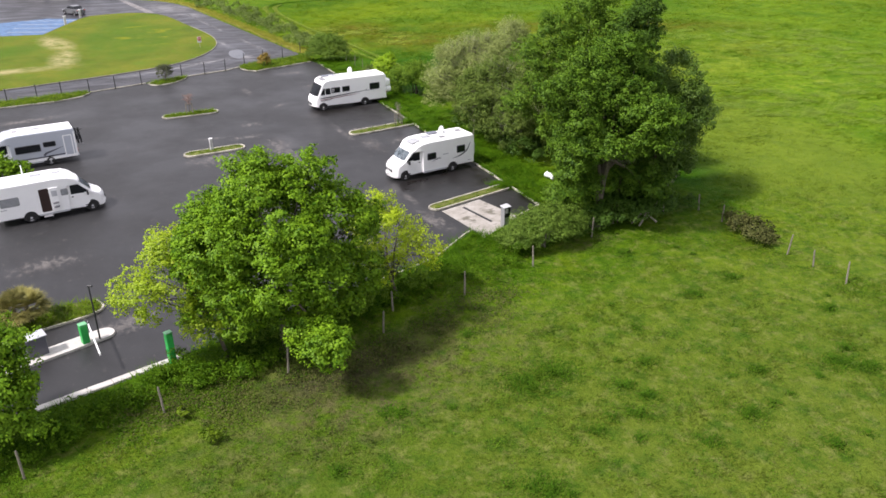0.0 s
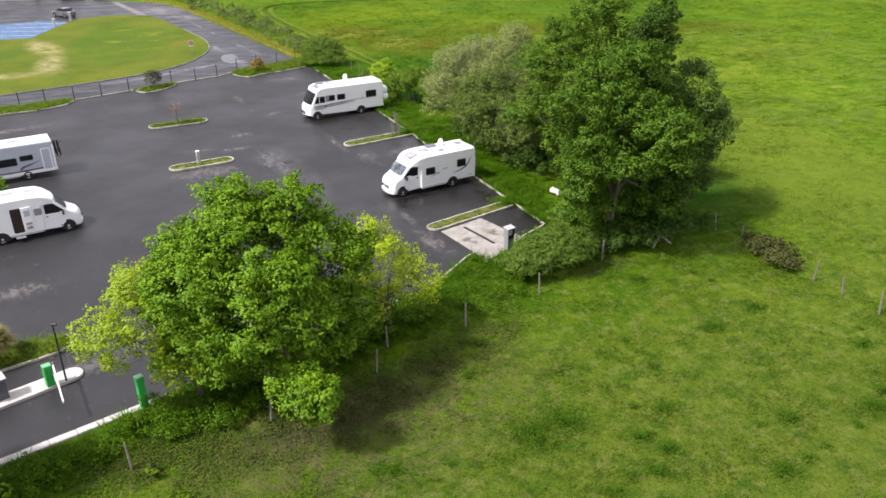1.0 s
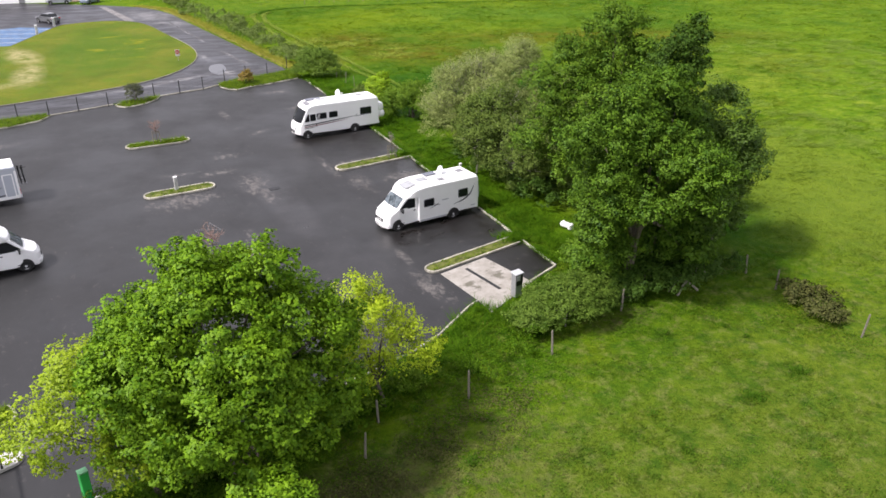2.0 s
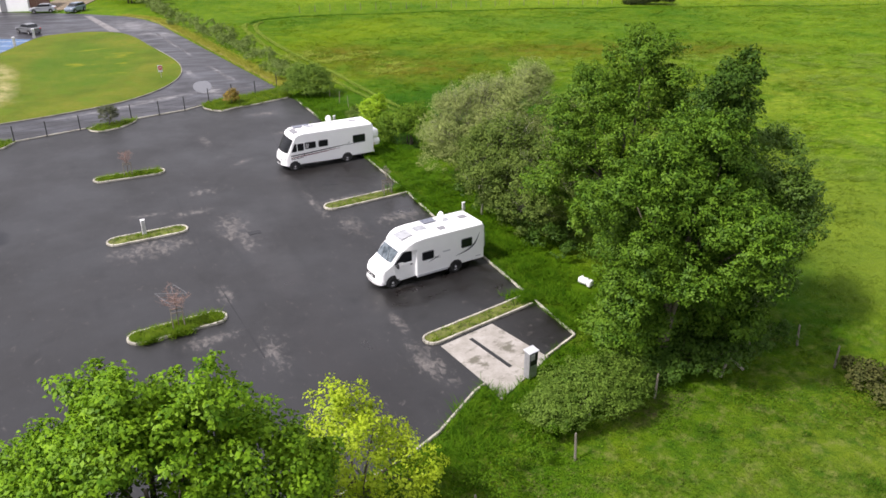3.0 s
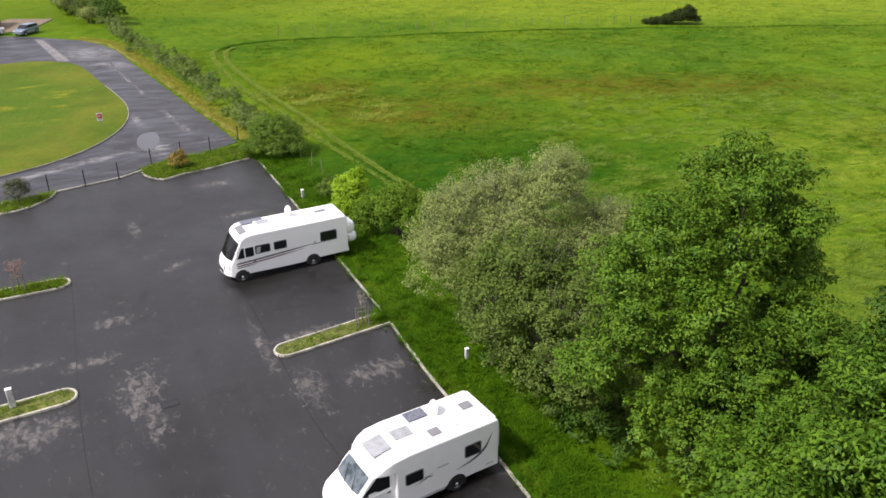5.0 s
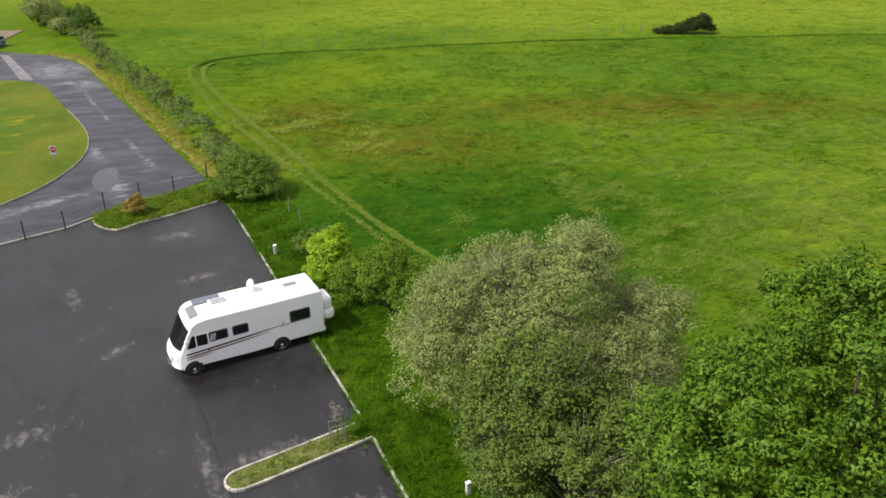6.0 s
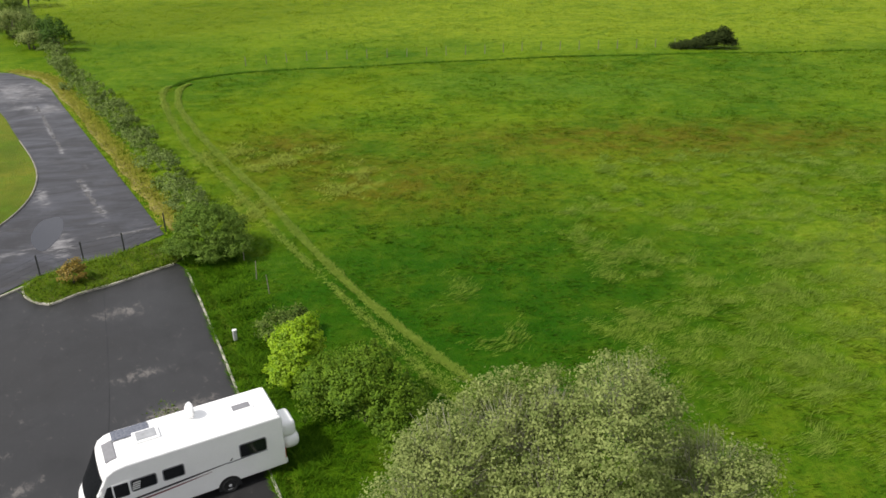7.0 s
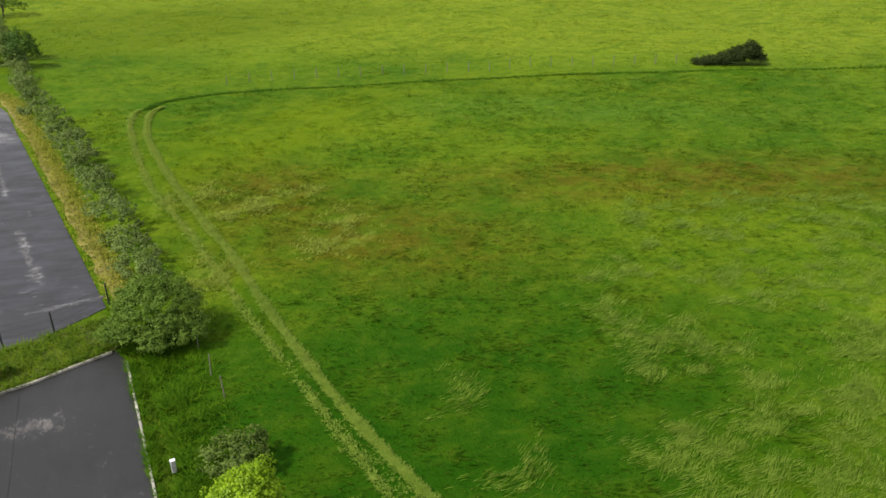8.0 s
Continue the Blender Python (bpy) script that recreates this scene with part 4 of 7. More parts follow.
# ---- motorhomes and cars ----
def side_slab(prof, half, bevel=0.05, seg=2, cuts=(), bend=None, across=()):
    """A body from its side outline (x, z), 2 * half wide, with rounded long edges; bend moves its points."""
    bm = bmesh.new()
    a = [bm.verts.new((x, -half, z)) for x, z in prof]
    b = [bm.verts.new((x, half, z)) for x, z in prof]
    n = len(prof)
    caps = [bm.faces.new(a), bm.faces.new(list(reversed(b)))]
    for i in range(n):
        bm.faces.new((a[i], b[i], b[(i + 1) % n], a[(i + 1) % n]))
    bmesh.ops.recalc_face_normals(bm, faces=bm.faces)
    if bevel:
        edges = list({e for f in caps for e in f.edges})
        bmesh.ops.bevel(bm, geom=edges, offset=bevel, segments=seg, affect="EDGES", profile=0.5)
    for y in cuts:
        bmesh.ops.bisect_plane(bm, geom=bm.verts[:] + bm.edges[:] + bm.faces[:], plane_co=(0, y, 0), plane_no=(0, 1, 0))
    for x in across:
        bmesh.ops.bisect_plane(bm, geom=bm.verts[:] + bm.edges[:] + bm.faces[:], plane_co=(x, 0, 0), plane_no=(1, 0, 0))
    if bend:
        for v in bm.verts:
            v.co = bend(v.co.copy())
    return bm


def panel(poly, y, thick, bm=None):
    """A thin upright plate with outline poly in x, z, standing out of the side y."""
    one = bmesh.new()
    out = y + math.copysign(thick, y)
    a = [one.verts.new((x, y, z)) for x, z in poly]
    b = [one.verts.new((x, out, z)) for x, z in poly]
    n = len(poly)
    one.faces.new(a), one.faces.new(list(reversed(b)))
    for i in range(n):
        one.faces.new((a[i], b[i], b[(i + 1) % n], a[(i + 1) % n]))
    bmesh.ops.recalc_face_normals(one, faces=one.faces)
    return joined(one, bm)


def rounded(x0, x1, z0, z1, r=0.07):
    out = []
    for cx, cz, a0 in ((x1 - r, z1 - r, 0), (x0 + r, z1 - r, 90), (x0 + r, z0 + r, 180), (x1 - r, z0 + r, 270)):
        out += [(cx + r * math.cos(radians(a0 + k * 30)), cz + r * math.sin(radians(a0 + k * 30))) for k in range(4)]
    return out


def sweep(pts, widths, y, bm=None):
    """A tapering decal stripe along pts on the side y."""
    c = smooth_line(pts, 5)
    n = len(c)
    w = np.interp(np.linspace(0, len(widths) - 1, n), range(len(widths)), widths)
    top, low = [], []
    for i, (x, z) in enumerate(c):
        (xa, za), (xb, zb) = c[max(i - 1, 0)], c[min(i + 1, n - 1)]
        l = math.hypot(xb - xa, zb - za) or 1
        nx, nz = -(zb - za) / l, (xb - xa) / l
        top.append((x + nx * w[i] / 2, z + nz * w[i] / 2))
        low.append((x - nx * w[i] / 2, z - nz * w[i] / 2))
    bm = bm or bmesh.new()
    out = y + math.copysign(0.004, y)
    for i in range(n - 1):
        q = [bm.verts.new((p[0], out, p[1])) for p in (low[i], low[i + 1], top[i + 1], top[i])]
        bm.faces.new(q if y < 0 else list(reversed(q)))
    return bm


def wheel(parent, x, y, r=0.335):
    """A wheel with tyre, rim and hub; y is its outer face."""
    w = 0.2
    s = math.copysign(1, y)
    bm = bmesh.new()
    prof = [(r * 0.62, 0.0), (r * 0.94, 0.0), (r, -0.035), (r, -w + 0.035), (r * 0.94, -w), (r * 0.62, -w)]
    rings = [[bm.verts.new((x + rr * math.cos(a), y + s * d, r + rr * math.sin(a))) for rr, d in prof] for a in (2 * math.pi * k / 24 for k in range(24))]
    for i in range(24):
        a, b = rings[i], rings[(i + 1) % 24]
        for k in range(len(prof)):
            bm.faces.new((a[k], a[(k + 1) % len(prof)], b[(k + 1) % len(prof)], b[k]))
    bmesh.ops.recalc_face_normals(bm, faces=bm.faces)
    t = part("wheel", bm, M_TYRE, parent, "black rubber tyre", True)
    bm = tube([(x, y - s * 0.05, r), (x, y - s * 0.015, r)], [r * 0.63, r * 0.58], 20)
    tube([(x, y - s * 0.02, r), (x, y + s * 0.012, r)], [r * 0.24, r * 0.16], 12, bm)
    part("rim", bm, M_RIM, t, "dull silver rim")


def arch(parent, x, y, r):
    """A flat black panel on the body side for the wheel-arch liner and the shade of its opening."""
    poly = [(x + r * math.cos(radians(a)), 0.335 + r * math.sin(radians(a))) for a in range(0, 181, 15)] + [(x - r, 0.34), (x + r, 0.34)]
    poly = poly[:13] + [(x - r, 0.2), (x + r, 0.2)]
    part("wheel_arch", panel(poly, y - math.copysign(0.004, y), 0.010), M_BLACK, parent, "flat black wheel-arch liner with the opening's shade in its colour")


def side_window(parent, x0, x1, z0, z1, y, blind=False):
    t = part("window", panel(rounded(x0 - 0.04, x1 + 0.04, z0 - 0.04, z1 + 0.04, 0.09), y, 0.012), M_GREY, parent, "grey window frame")
    part("pane", panel(rounded(x0, x1, z0, z1), y + math.copysign(0.010, y), 0.016), M_BLIND if blind else M_GLASS, t, "pale pane with its blind drawn" if blind else "dark acrylic pane")


def roof_hatch(parent, x, y, z, sx, sy, clear=False, h=0.07):
    t = part("roof_hatch", box((x, y, z), (sx, sy, h), 0.02), M_WHITE, parent, "white roof hatch frame")
    part("hatch_lid", box((x, y, z + h / 2 + 0.012), (sx * 0.76, sy * 0.76, 0.03), 0.012), M_MIDGREY if clear else M_GREY, t, "smoked hatch lid")


def ducato_bend(L):
    def bend(v):
        x0 = L / 2 - 1.25
        if v.x > x0:
            f = (v.x - x0) / 1.25
            k = min(abs(v.y) / 1.0, 1.0)
            v.x -= 0.32 * f * k ** 3
            v.y *= 1 - 0.10 * f
        if v.z > 1.3:
            v.y *= 1 - 0.09 * (v.z - 1.3)
        return v
    return bend


def cab(parent, L, paint, bumper):
    """The van cab of a part-integrated motorhome: body, windscreen, side glass, lamps, grille, mirrors."""
    f = L / 2
    prof = [(f - 2.4, 0.36), (f - 2.4, 2.06), (f - 1.52, 2.06), (f - 1.42, 2.02), (f - 0.80, 1.42), (f - 0.55, 1.30), (f - 0.16, 1.12), (f - 0.03, 0.92), (f, 0.62), (f - 0.03, 0.36), (f - 0.25, 0.28)]
    bend = ducato_bend(L)
    cuts = (-0.85, -0.6, -0.3, 0, 0.3, 0.6, 0.85)
    part("cab", side_slab(prof, 1.0, 0.07, 2, cuts, bend, (f - 1.25, f - 0.9, f - 0.5)), paint, parent, smooth=False)
    bm = bmesh.new()
    rows = [(f - 1.39, 2.015), (f - 1.2, 1.835), (f - 1.0, 1.65), (f - 0.83, 1.47)]
    cols = [-0.86, -0.7, -0.45, -0.15, 0.15, 0.45, 0.7, 0.86]
    grid = [[bm.verts.new(bend(Vector((x + 0.022, y, z + 0.022)))) for y in cols] for x, z in rows]
    for a, b in zip(grid, grid[1:]):
        for k in range(len(cols) - 1):
            bm.faces.new((a[k], b[k], b[k + 1], a[k + 1]))
    bmesh.ops.solidify(bm, geom=bm.faces[:], thickness=0.012)
    w = part("windscreen", bm, M_SCREEN, parent, "windscreen with silver inner blind and painted sky reflection")
    for y0, y1 in ((0.55, 0.1), (-0.05, -0.5)):
        a, b = bend(Vector((f - 0.80, y0, 1.45))), bend(Vector((f - 1.22, y1 + 0.1, 1.92)))
        part("wiper", tube([a + Vector((0.04, 0, 0.04)), b + Vector((0.045, 0, 0.045))], [0.014, 0.010], 5), M_BLACK, w, "black wiper arm")
    for s in (1, -1):
        y = s * 0.985
        door = part("cab_door", panel([(f - 2.2, 0.5), (f - 2.2, 1.30), (f - 0.98, 1.30), (f - 0.98, 0.9), (f - 1.12, 0.5)], y + s * 0.010, 0.012), paint, parent)
        part("side_window", panel([(f - 2.12, 1.36), (f - 2.12, 1.98), (f - 1.60, 1.98), (f - 1.02, 1.42), (f - 1.06, 1.34)], s * 0.945, 0.024), M_GLASS, door, "dark cab side window")
        part("door_handle", box((f - 2.05, s * 1.02, 1.2), (0.14, 0.03, 0.06), 0.01), M_BLACK, door, "black door handle")
        m = part("wing_mirror", box((f - 1.12, s * 1.17, 1.36), (0.10, 0.20, 0.30), 0.03), M_BLACK, parent, "black wing mirror")
        part("mirror_arm", tube([(f - 1.05, s * 0.98, 1.30), (f - 1.1, s * 1.10, 1.3)], [0.03, 0.03], 6), M_BLACK, m)
        h = bmesh.new()
        for a, b in (((f - 0.30, 1.10), (f - 0.12, 0.78)),):
            q = [bend(Vector((a[0] + 0.02, s * 0.62, a[1] + 0.03))), bend(Vector((a[0] - 0.18, s * 0.93, a[1] + 0.08))), bend(Vector((b[0] - 0.10, s * 0.98, b[1]))), bend(Vector((b[0] + 0.04, s * 0.68, b[1] + 0.02)))]
            vs = [h.verts.new(v) for v in q]
            h.faces.new(vs)
        bmesh.ops.solidify(h, geom=h.faces[:], thickness=0.03)
        part("headlight", h, M_LIGHTGREY, parent, "clear headlight")
    g = bmesh.new()
    for z in (0.66, 0.74, 0.82):
        box((f - 0.02, 0, z), (0.05, 0.95, 0.045), 0.01, None, g)
    part("grille", g, M_BLACK, parent, "black radiator grille")
    part("bumper", side_slab([(f - 0.3, 0.24), (f - 0.3, 0.52), (f + 0.02, 0.52), (f + 0.05, 0.40), (f, 0.24)], 0.96, 0.03, 1, cuts, bend), bumper, parent, "moulded bumper")
    part("number_plate", box((f + 0.045, 0, 0.45), (0.02, 0.5, 0.1)), M_LINE, parent, "blank white plate")


def chassis(parent, L, xf, xr, half):
    for x in (xf, xr):
        for s in (1, -1):
            y = s * (half - 0.015)
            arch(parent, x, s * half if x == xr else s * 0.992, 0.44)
            wheel(parent, x, s * (half + 0.012) if x == xr else s * 1.01)
    part("underbody", box((0, 0, 0.40), (L * 0.86, 1.7, 0.28)), M_BLACK, parent, "black chassis")


def low_profile(name, label, m, L, xf, xr, paint, sidepaint, top=2.66, half=1.13):
    """A part-integrated motorhome: living body with a rounded nose over a van cab. Returns it and its half width."""
    t = thing(name, label, "motorhome", m, "motorhomes in the car park")
    f, r = L / 2, -L / 2
    prof = [(r, 0.42), (r - 0.02, top - 0.25), (r + 0.04, top - 0.06), (r + 0.14, top), (f - 2.9, top + 0.02), (f - 2.2, top - 0.05), (f - 1.75, top - 0.20), (f - 1.42, top - 0.42),
            (f - 1.36, top - 0.56), (f - 1.50, 2.03), (f - 2.3, 2.0), (f - 2.3, 0.42), (xr + 0.95, 0.38), (xr - 0.9, 0.44)]

    def nose(v):
        if v.x > f - 2.3:
            k = (v.x - (f - 2.3)) / 0.95
            v.x -= 0.22 * k * (abs(v.y) / half) ** 3
            v.y *= 1 - 0.13 * k * k
        return v
    part("body", side_slab(prof, half, 0.06, 2, (-0.9, -0.6, -0.3, 0, 0.3, 0.6, 0.9), nose, (f - 2.3, f - 2.0, f - 1.7)), sidepaint, t)
    part("roof", box((r + (L - 2.75) / 2 + 0.05, 0, top + 0.012), (L - 2.75, 2.02, 0.02), 0.008), M_WHITE, t)
    part("skirt", box(((xr + 0.5 + f - 2.35) / 2, 0, 0.40), (f - 2.35 - xr - 0.5, 2 * half + 0.014, 0.14), 0.02), M_LIGHTGREY, t, "grey lower skirt")
    part("rear_bumper", box((r - 0.02, 0, 0.5), (0.12, 2.1, 0.24), 0.04), M_LIGHTGREY, t)
    for s in (1, -1):
        part("tail_light", box((r - 0.02, s * 0.95, 0.85), (0.05, 0.14, 0.4), 0.015), M_SIGNRED, t, "red tail light")
    part("rear_window", box((r - 0.015, 0, 1.75), (0.03, 1.1, 0.45), 0.012), M_GLASS, t)
    cab(t, L, paint, paint)
    chassis(t, L, xf, xr, half)
    return t, half


def at_wheels(fw, rw, half, side):
    """The pose of a vehicle from the ground points of its front and rear wheels on one side (1: its left)."""
    d = (Vector(fw) - Vector(rw)).normalized()
    left = Vector((-d.y, d.x))
    mid = (Vector(fw) + Vector(rw)) / 2 - left * side * half
    return mid, d, math.degrees(math.atan2(d.y, d.x))


# white low-profile motorhome backed up to the kerb
L, xf, xr = 6.82, 2.53, -1.47
mid, d, a = at_wheels((-3.50, 54.02), (-0.22, 56.26), 1.17, 1)
c = mid - d * (xf + xr) / 2
B, half = low_profile("motorhome", "white low-profile motorhome with dark swoosh decal backed to the kerb", pose(c.x, c.y, 0, 0, 0, a), L, xf, xr, M_WHITE, M_WHITE, 2.60, 1.16)
side_window(B, 0.02, 0.72, 1.30, 1.76, half)
side_window(B, -2.55, -1.86, 1.42, 1.92, half)
side_window(B, -0.9, 0.0, 1.42, 1.86, -half)
part("decal", sweep([(-1.45, 1.02), (-2.2, 1.18), (-2.75, 1.5), (-3.1, 2.12)], [0.01, 0.10, 0.12, 0.01], half), M_TRIM, B, "dark grey swoosh")
part("decal", sweep([(0.35, 1.10), (-0.1, 1.24), (-0.42, 1.36)], [0.01, 0.07, 0.01], half), M_TRIM, B, "dark grey swoosh")
part("decal", sweep([(0.02, 1.36), (-0.25, 1.26), (-0.45, 1.22)], [0.01, 0.05, 0.01], half), M_TRIM, B, "dark grey swoosh")
part("nameplate", box((-0.85, half + 0.003, 1.50), (0.5, 0.006, 0.07)), M_LIGHTGREY, B, "small grey lettering bar")
part("nameplate", box((-3.0, half + 0.003, 0.66), (0.35, 0.006, 0.05)), M_LIGHTGREY, B, "small grey lettering bar")
roof_hatch(B, -2.72, -0.15, 2.65, 0.66, 0.60)
roof_hatch(B, -0.85, 0.58, 2.65, 0.62, 0.58)
roof_hatch(B, 0.25, 0.0, 2.66, 1.0, 0.78, True, 0.1)
part("solar_panel", box((-0.75, -0.72, 2.68), (0.85, 0.55, 0.04), 0.01), M_SOLAR, B, "dark solar panel")
part("nose_skylight", box((1.30, 0, 2.585), (0.78, 0.95, 0.03), 0.012, pose(0, 0, 0, 0, 9, 0)), M_MIDGREY, B, "grey tinted nose skylight")
bm = tube([(-1.45, -0.55, 2.60), (-1.45, -0.55, 2.78)], [0.10, 0.06], 12)
tube([(-1.52, -0.55, 2.80), (-1.44, -0.55, 2.82), (-1.40, -0.55, 2.83)], [0.34, 0.26, 0.05], 18, bm)
part("satellite_dish", bm, M_WHITE, B, "white satellite dish", True)
part("roof_vent", tube([(-1.75, 0.6, 2.60), (-1.75, 0.6, 2.72)], [0.08, 0.07], 12), M_WHITE, B)
part("spare_cover", box((-3.62, 0.45, 1.35), (0.20, 0.75, 0.9), 0.06, seg=2), M_LIGHTGREY, B, "grey covered rear rack")


def integral(label, m, L, xf, xr):
    """A fully integrated motorhome: one body with a tall raked windscreen."""
    t = thing("motorhome", label, "motorhome", m, "motorhomes in the car park")
    f, r, half, top = L / 2, -L / 2, 1.15, 2.82
    prof = [(r, 0.44), (r - 0.01, top - 0.2), (r + 0.06, top - 0.05), (r + 0.16, top), (f - 1.75, top + 0.03), (f - 1.35, top - 0.04), (f - 1.08, top - 0.20), (f - 0.92, top - 0.42),
            (f - 0.24, 1.36), (f - 0.06, 1.12), (f, 0.85), (f - 0.02, 0.42), (f - 0.3, 0.32), (xf + 0.5, 0.36), (xf - 0.6, 0.42), (xr + 1.5, 0.36), (xr + 0.7, 0.36), (xr - 0.5, 0.44)]

    def nose(v):
        x0 = f - 1.1
        if v.x > x0:
            k = (v.x - x0) / 1.1
            v.x -= 0.34 * k * (abs(v.y) / half) ** 3
            v.y *= 1 - 0.10 * k * k
        return v
    cuts = (-0.95, -0.75, -0.5, -0.25, 0, 0.25, 0.5, 0.75, 0.95)
    part("body", side_slab(prof, half, 0.07, 2, cuts, nose, (f - 1.1, f - 0.8)), M_WHITE, t)
    bm = bmesh.new()
    rows = [(f - 0.93, top - 0.42), (f - 0.70, 2.07), (f - 0.49, 1.75), (f - 0.275, 1.42)]
    cols = [-1.08, -0.95, -0.75, -0.5, -0.25, 0, 0.25, 0.5, 0.75, 0.95, 1.08]
    grid = [[bm.verts.new(nose(Vector((x + 0.035, y, z + 0.012)))) for y in cols] for x, z in rows]
    for p, q in zip(grid, grid[1:]):
        for k in range(len(cols) - 1):
            bm.faces.new((p[k], q[k], q[k + 1], p[k + 1]))
    bmesh.ops.solidify(bm, geom=bm.faces[:], thickness=0.014)
    part("windscreen", bm, M_GLASS, t, "large dark raked windscreen")
    part("roof", box((r + (L - 2.0) / 2, 0, top + 0.022), (L - 2.2, 2.02, 0.02), 0.008), M_WHITE, t)
    for s in (1, -1):
        part("cab_window", panel([(f - 1.22, 1.5), (f - 1.22, 2.12), (f - 1.04, 2.12), (f - 0.74, 1.5)], s * (half - 0.012), 0.02), M_GLASS, t, "dark cab quarter window")
        if s > 0:
            mm = part("wing_mirror", box((f - 0.72, s * 1.25, 1.86), (0.12, 0.16, 0.36), 0.04), M_WHITE, t, "white drop mirror")
            part("mirror_arm", tube([(f - 0.95, s * 1.05, 2.25), (f - 0.72, s * 1.25, 2.02)], [0.035, 0.03], 6), M_WHITE, mm)
        h = bmesh.new()
        vs = [h.verts.new(nose(Vector(q))) for q in ((f - 0.01, s * 0.62, 0.98), (f - 0.05, s * 1.05, 1.08), (f + 0.01, s * 1.08, 0.86), (f + 0.02, s * 0.70, 0.80))]
        h.faces.new(vs)
        bmesh.ops.solidify(h, geom=h.faces[:], thickness=0.03)
        part("headlight", h, M_BLACK, t, "dark headlight")
        part("tail_light", box((r - 0.015, s * 0.98, 0.9), (0.05, 0.14, 0.5), 0.015), M_SIGNRED, t, "red tail light")
    g = bmesh.new()
    for z in (0.56, 0.64, 0.72):
        box((f + 0.005, 0, z), (0.04, 0.9, 0.05), 0.01, None, g)
    part("grille", g, M_BLACK, t, "black radiator grille")
    part("number_plate", box((f + 0.02, 0, 0.46), (0.02, 0.5, 0.1)), M_LINE, t, "blank white plate")
    part("bumper", box((r - 0.02, 0, 0.52), (0.12, 2.15, 0.26), 0.05), M_WHITE, t)
    for x in (xf, xr):
        for s in (1, -1):
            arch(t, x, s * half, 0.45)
            wheel(t, x, s * (half + 0.012))
    part("underbody", box((0, 0, 0.42), (L * 0.86, 1.7, 0.28)), M_BLACK, t, "black chassis")
    return t, half


# white integrated motorhome with stripes and a covered rear rack
L, xf, xr = 7.6, 2.86, -1.48
mid, d, a = at_wheels((-13.09, 73.16), (-9.37, 75.41), 1.16, 1)
c = mid - d * (xf + xr) / 2
A, half = integral("white integrated motorhome with dark and red stripes and a covered rack", pose(c.x, c.y, 0, 0, 0, a), L, xf, xr)
side_window(A, -3.05, -2.05, 1.50, 2.06, half)
side_window(A, 0.10, 0.82, 1.62, 2.08, half)
side_window(A, 1.10, 1.95, 1.62, 2.08, half)
for k in range(4):
    part("window_bar", box((1.82 - 0.02 * k, half + 0.022, 1.70 + 0.09 * k), (0.26, 0.016, 0.035), 0.004), M_WHITE, A, "white bar of a window guard")
side_window(A, -1.2, -0.2, 1.6, 2.06, -half)
door = part("cab_door", panel(rounded(1.98, 2.62, 0.62, 2.16, 0.06), half, 0.010), M_WHITE, A)
part("door_window", panel(rounded(2.06, 2.56, 1.52, 2.10, 0.05), half + 0.008, 0.012), M_GLASS, door, "dark door window")
part("door_handle", box((2.06, half + 0.02, 1.22), (0.10, 0.03, 0.14), 0.01), M_BLACK, door, "black door handle")
part("decal", sweep([(3.12, 1.20), (1.6, 1.27), (0.2, 1.35), (-1.55, 1.46)], [0.085, 0.085, 0.08, 0.03], half + 0.012), M_DARKTRIM, A, "black stripe")
part("decal", sweep([(3.12, 1.05), (1.6, 1.12), (0.4, 1.19), (-0.9, 1.29)], [0.07, 0.07, 0.06, 0.015], half + 0.012), M_RED, A, "dark red stripe")
part("decal", sweep([(3.12, 0.93), (2.4, 0.97), (1.9, 0.99)], [0.05, 0.05, 0.01], half + 0.012), M_DARKTRIM, A, "short black stripe")
part("decal", sweep([(-1.62, 1.50), (-1.72, 1.62)], [0.07, 0.02], half + 0.012), M_DARKTRIM, A, "small black emblem")
part("decal", sweep([(-1.5, 1.42), (-2.2, 1.44), (-3.1, 1.44)], [0.045, 0.04, 0.02], half), M_TRIM, A, "thin grey stripe")
part("nose_skylight", box((2.42, 0, 2.80), (0.42, 1.15, 0.05), 0.02, pose(0, 0, 0, 0, 14, 0)), M_GREY, A, "tinted front skylight")
roof_hatch(A, 1.05, -0.15, 2.90, 0.95, 0.7, True, 0.1)
part("solar_panel", box((1.55, -0.70, 2.90), (1.35, 0.60, 0.04), 0.01), M_SOLAR, A, "grey solar panel")
roof_hatch(A, -2.55, -0.1, 2.88, 0.9, 0.45)
bm = tube([(-0.6, -0.45, 2.84), (-0.6, -0.45, 3.08)], [0.14, 0.06], 12)
tube([(-0.71, -0.50, 3.18), (-0.61, -0.47, 3.20), (-0.55, -0.45, 3.21)], [0.33, 0.25, 0.05], 20, bm)
part("satellite_dish", bm, M_WHITE, A, "white satellite dish", True)
part("rear_rack_cover", box((-4.10, 0.35, 1.85), (0.60, 1.15, 0.72), 0.2, seg=3), M_WHITE, A, "white fabric cover on the rear rack", True)
part("rear_rack_cover", box((-4.16, 0.42, 1.20), (0.72, 1.05, 0.66), 0.26, seg=3), M_WHITE, A, "pale fabric cover on the rear rack", True)

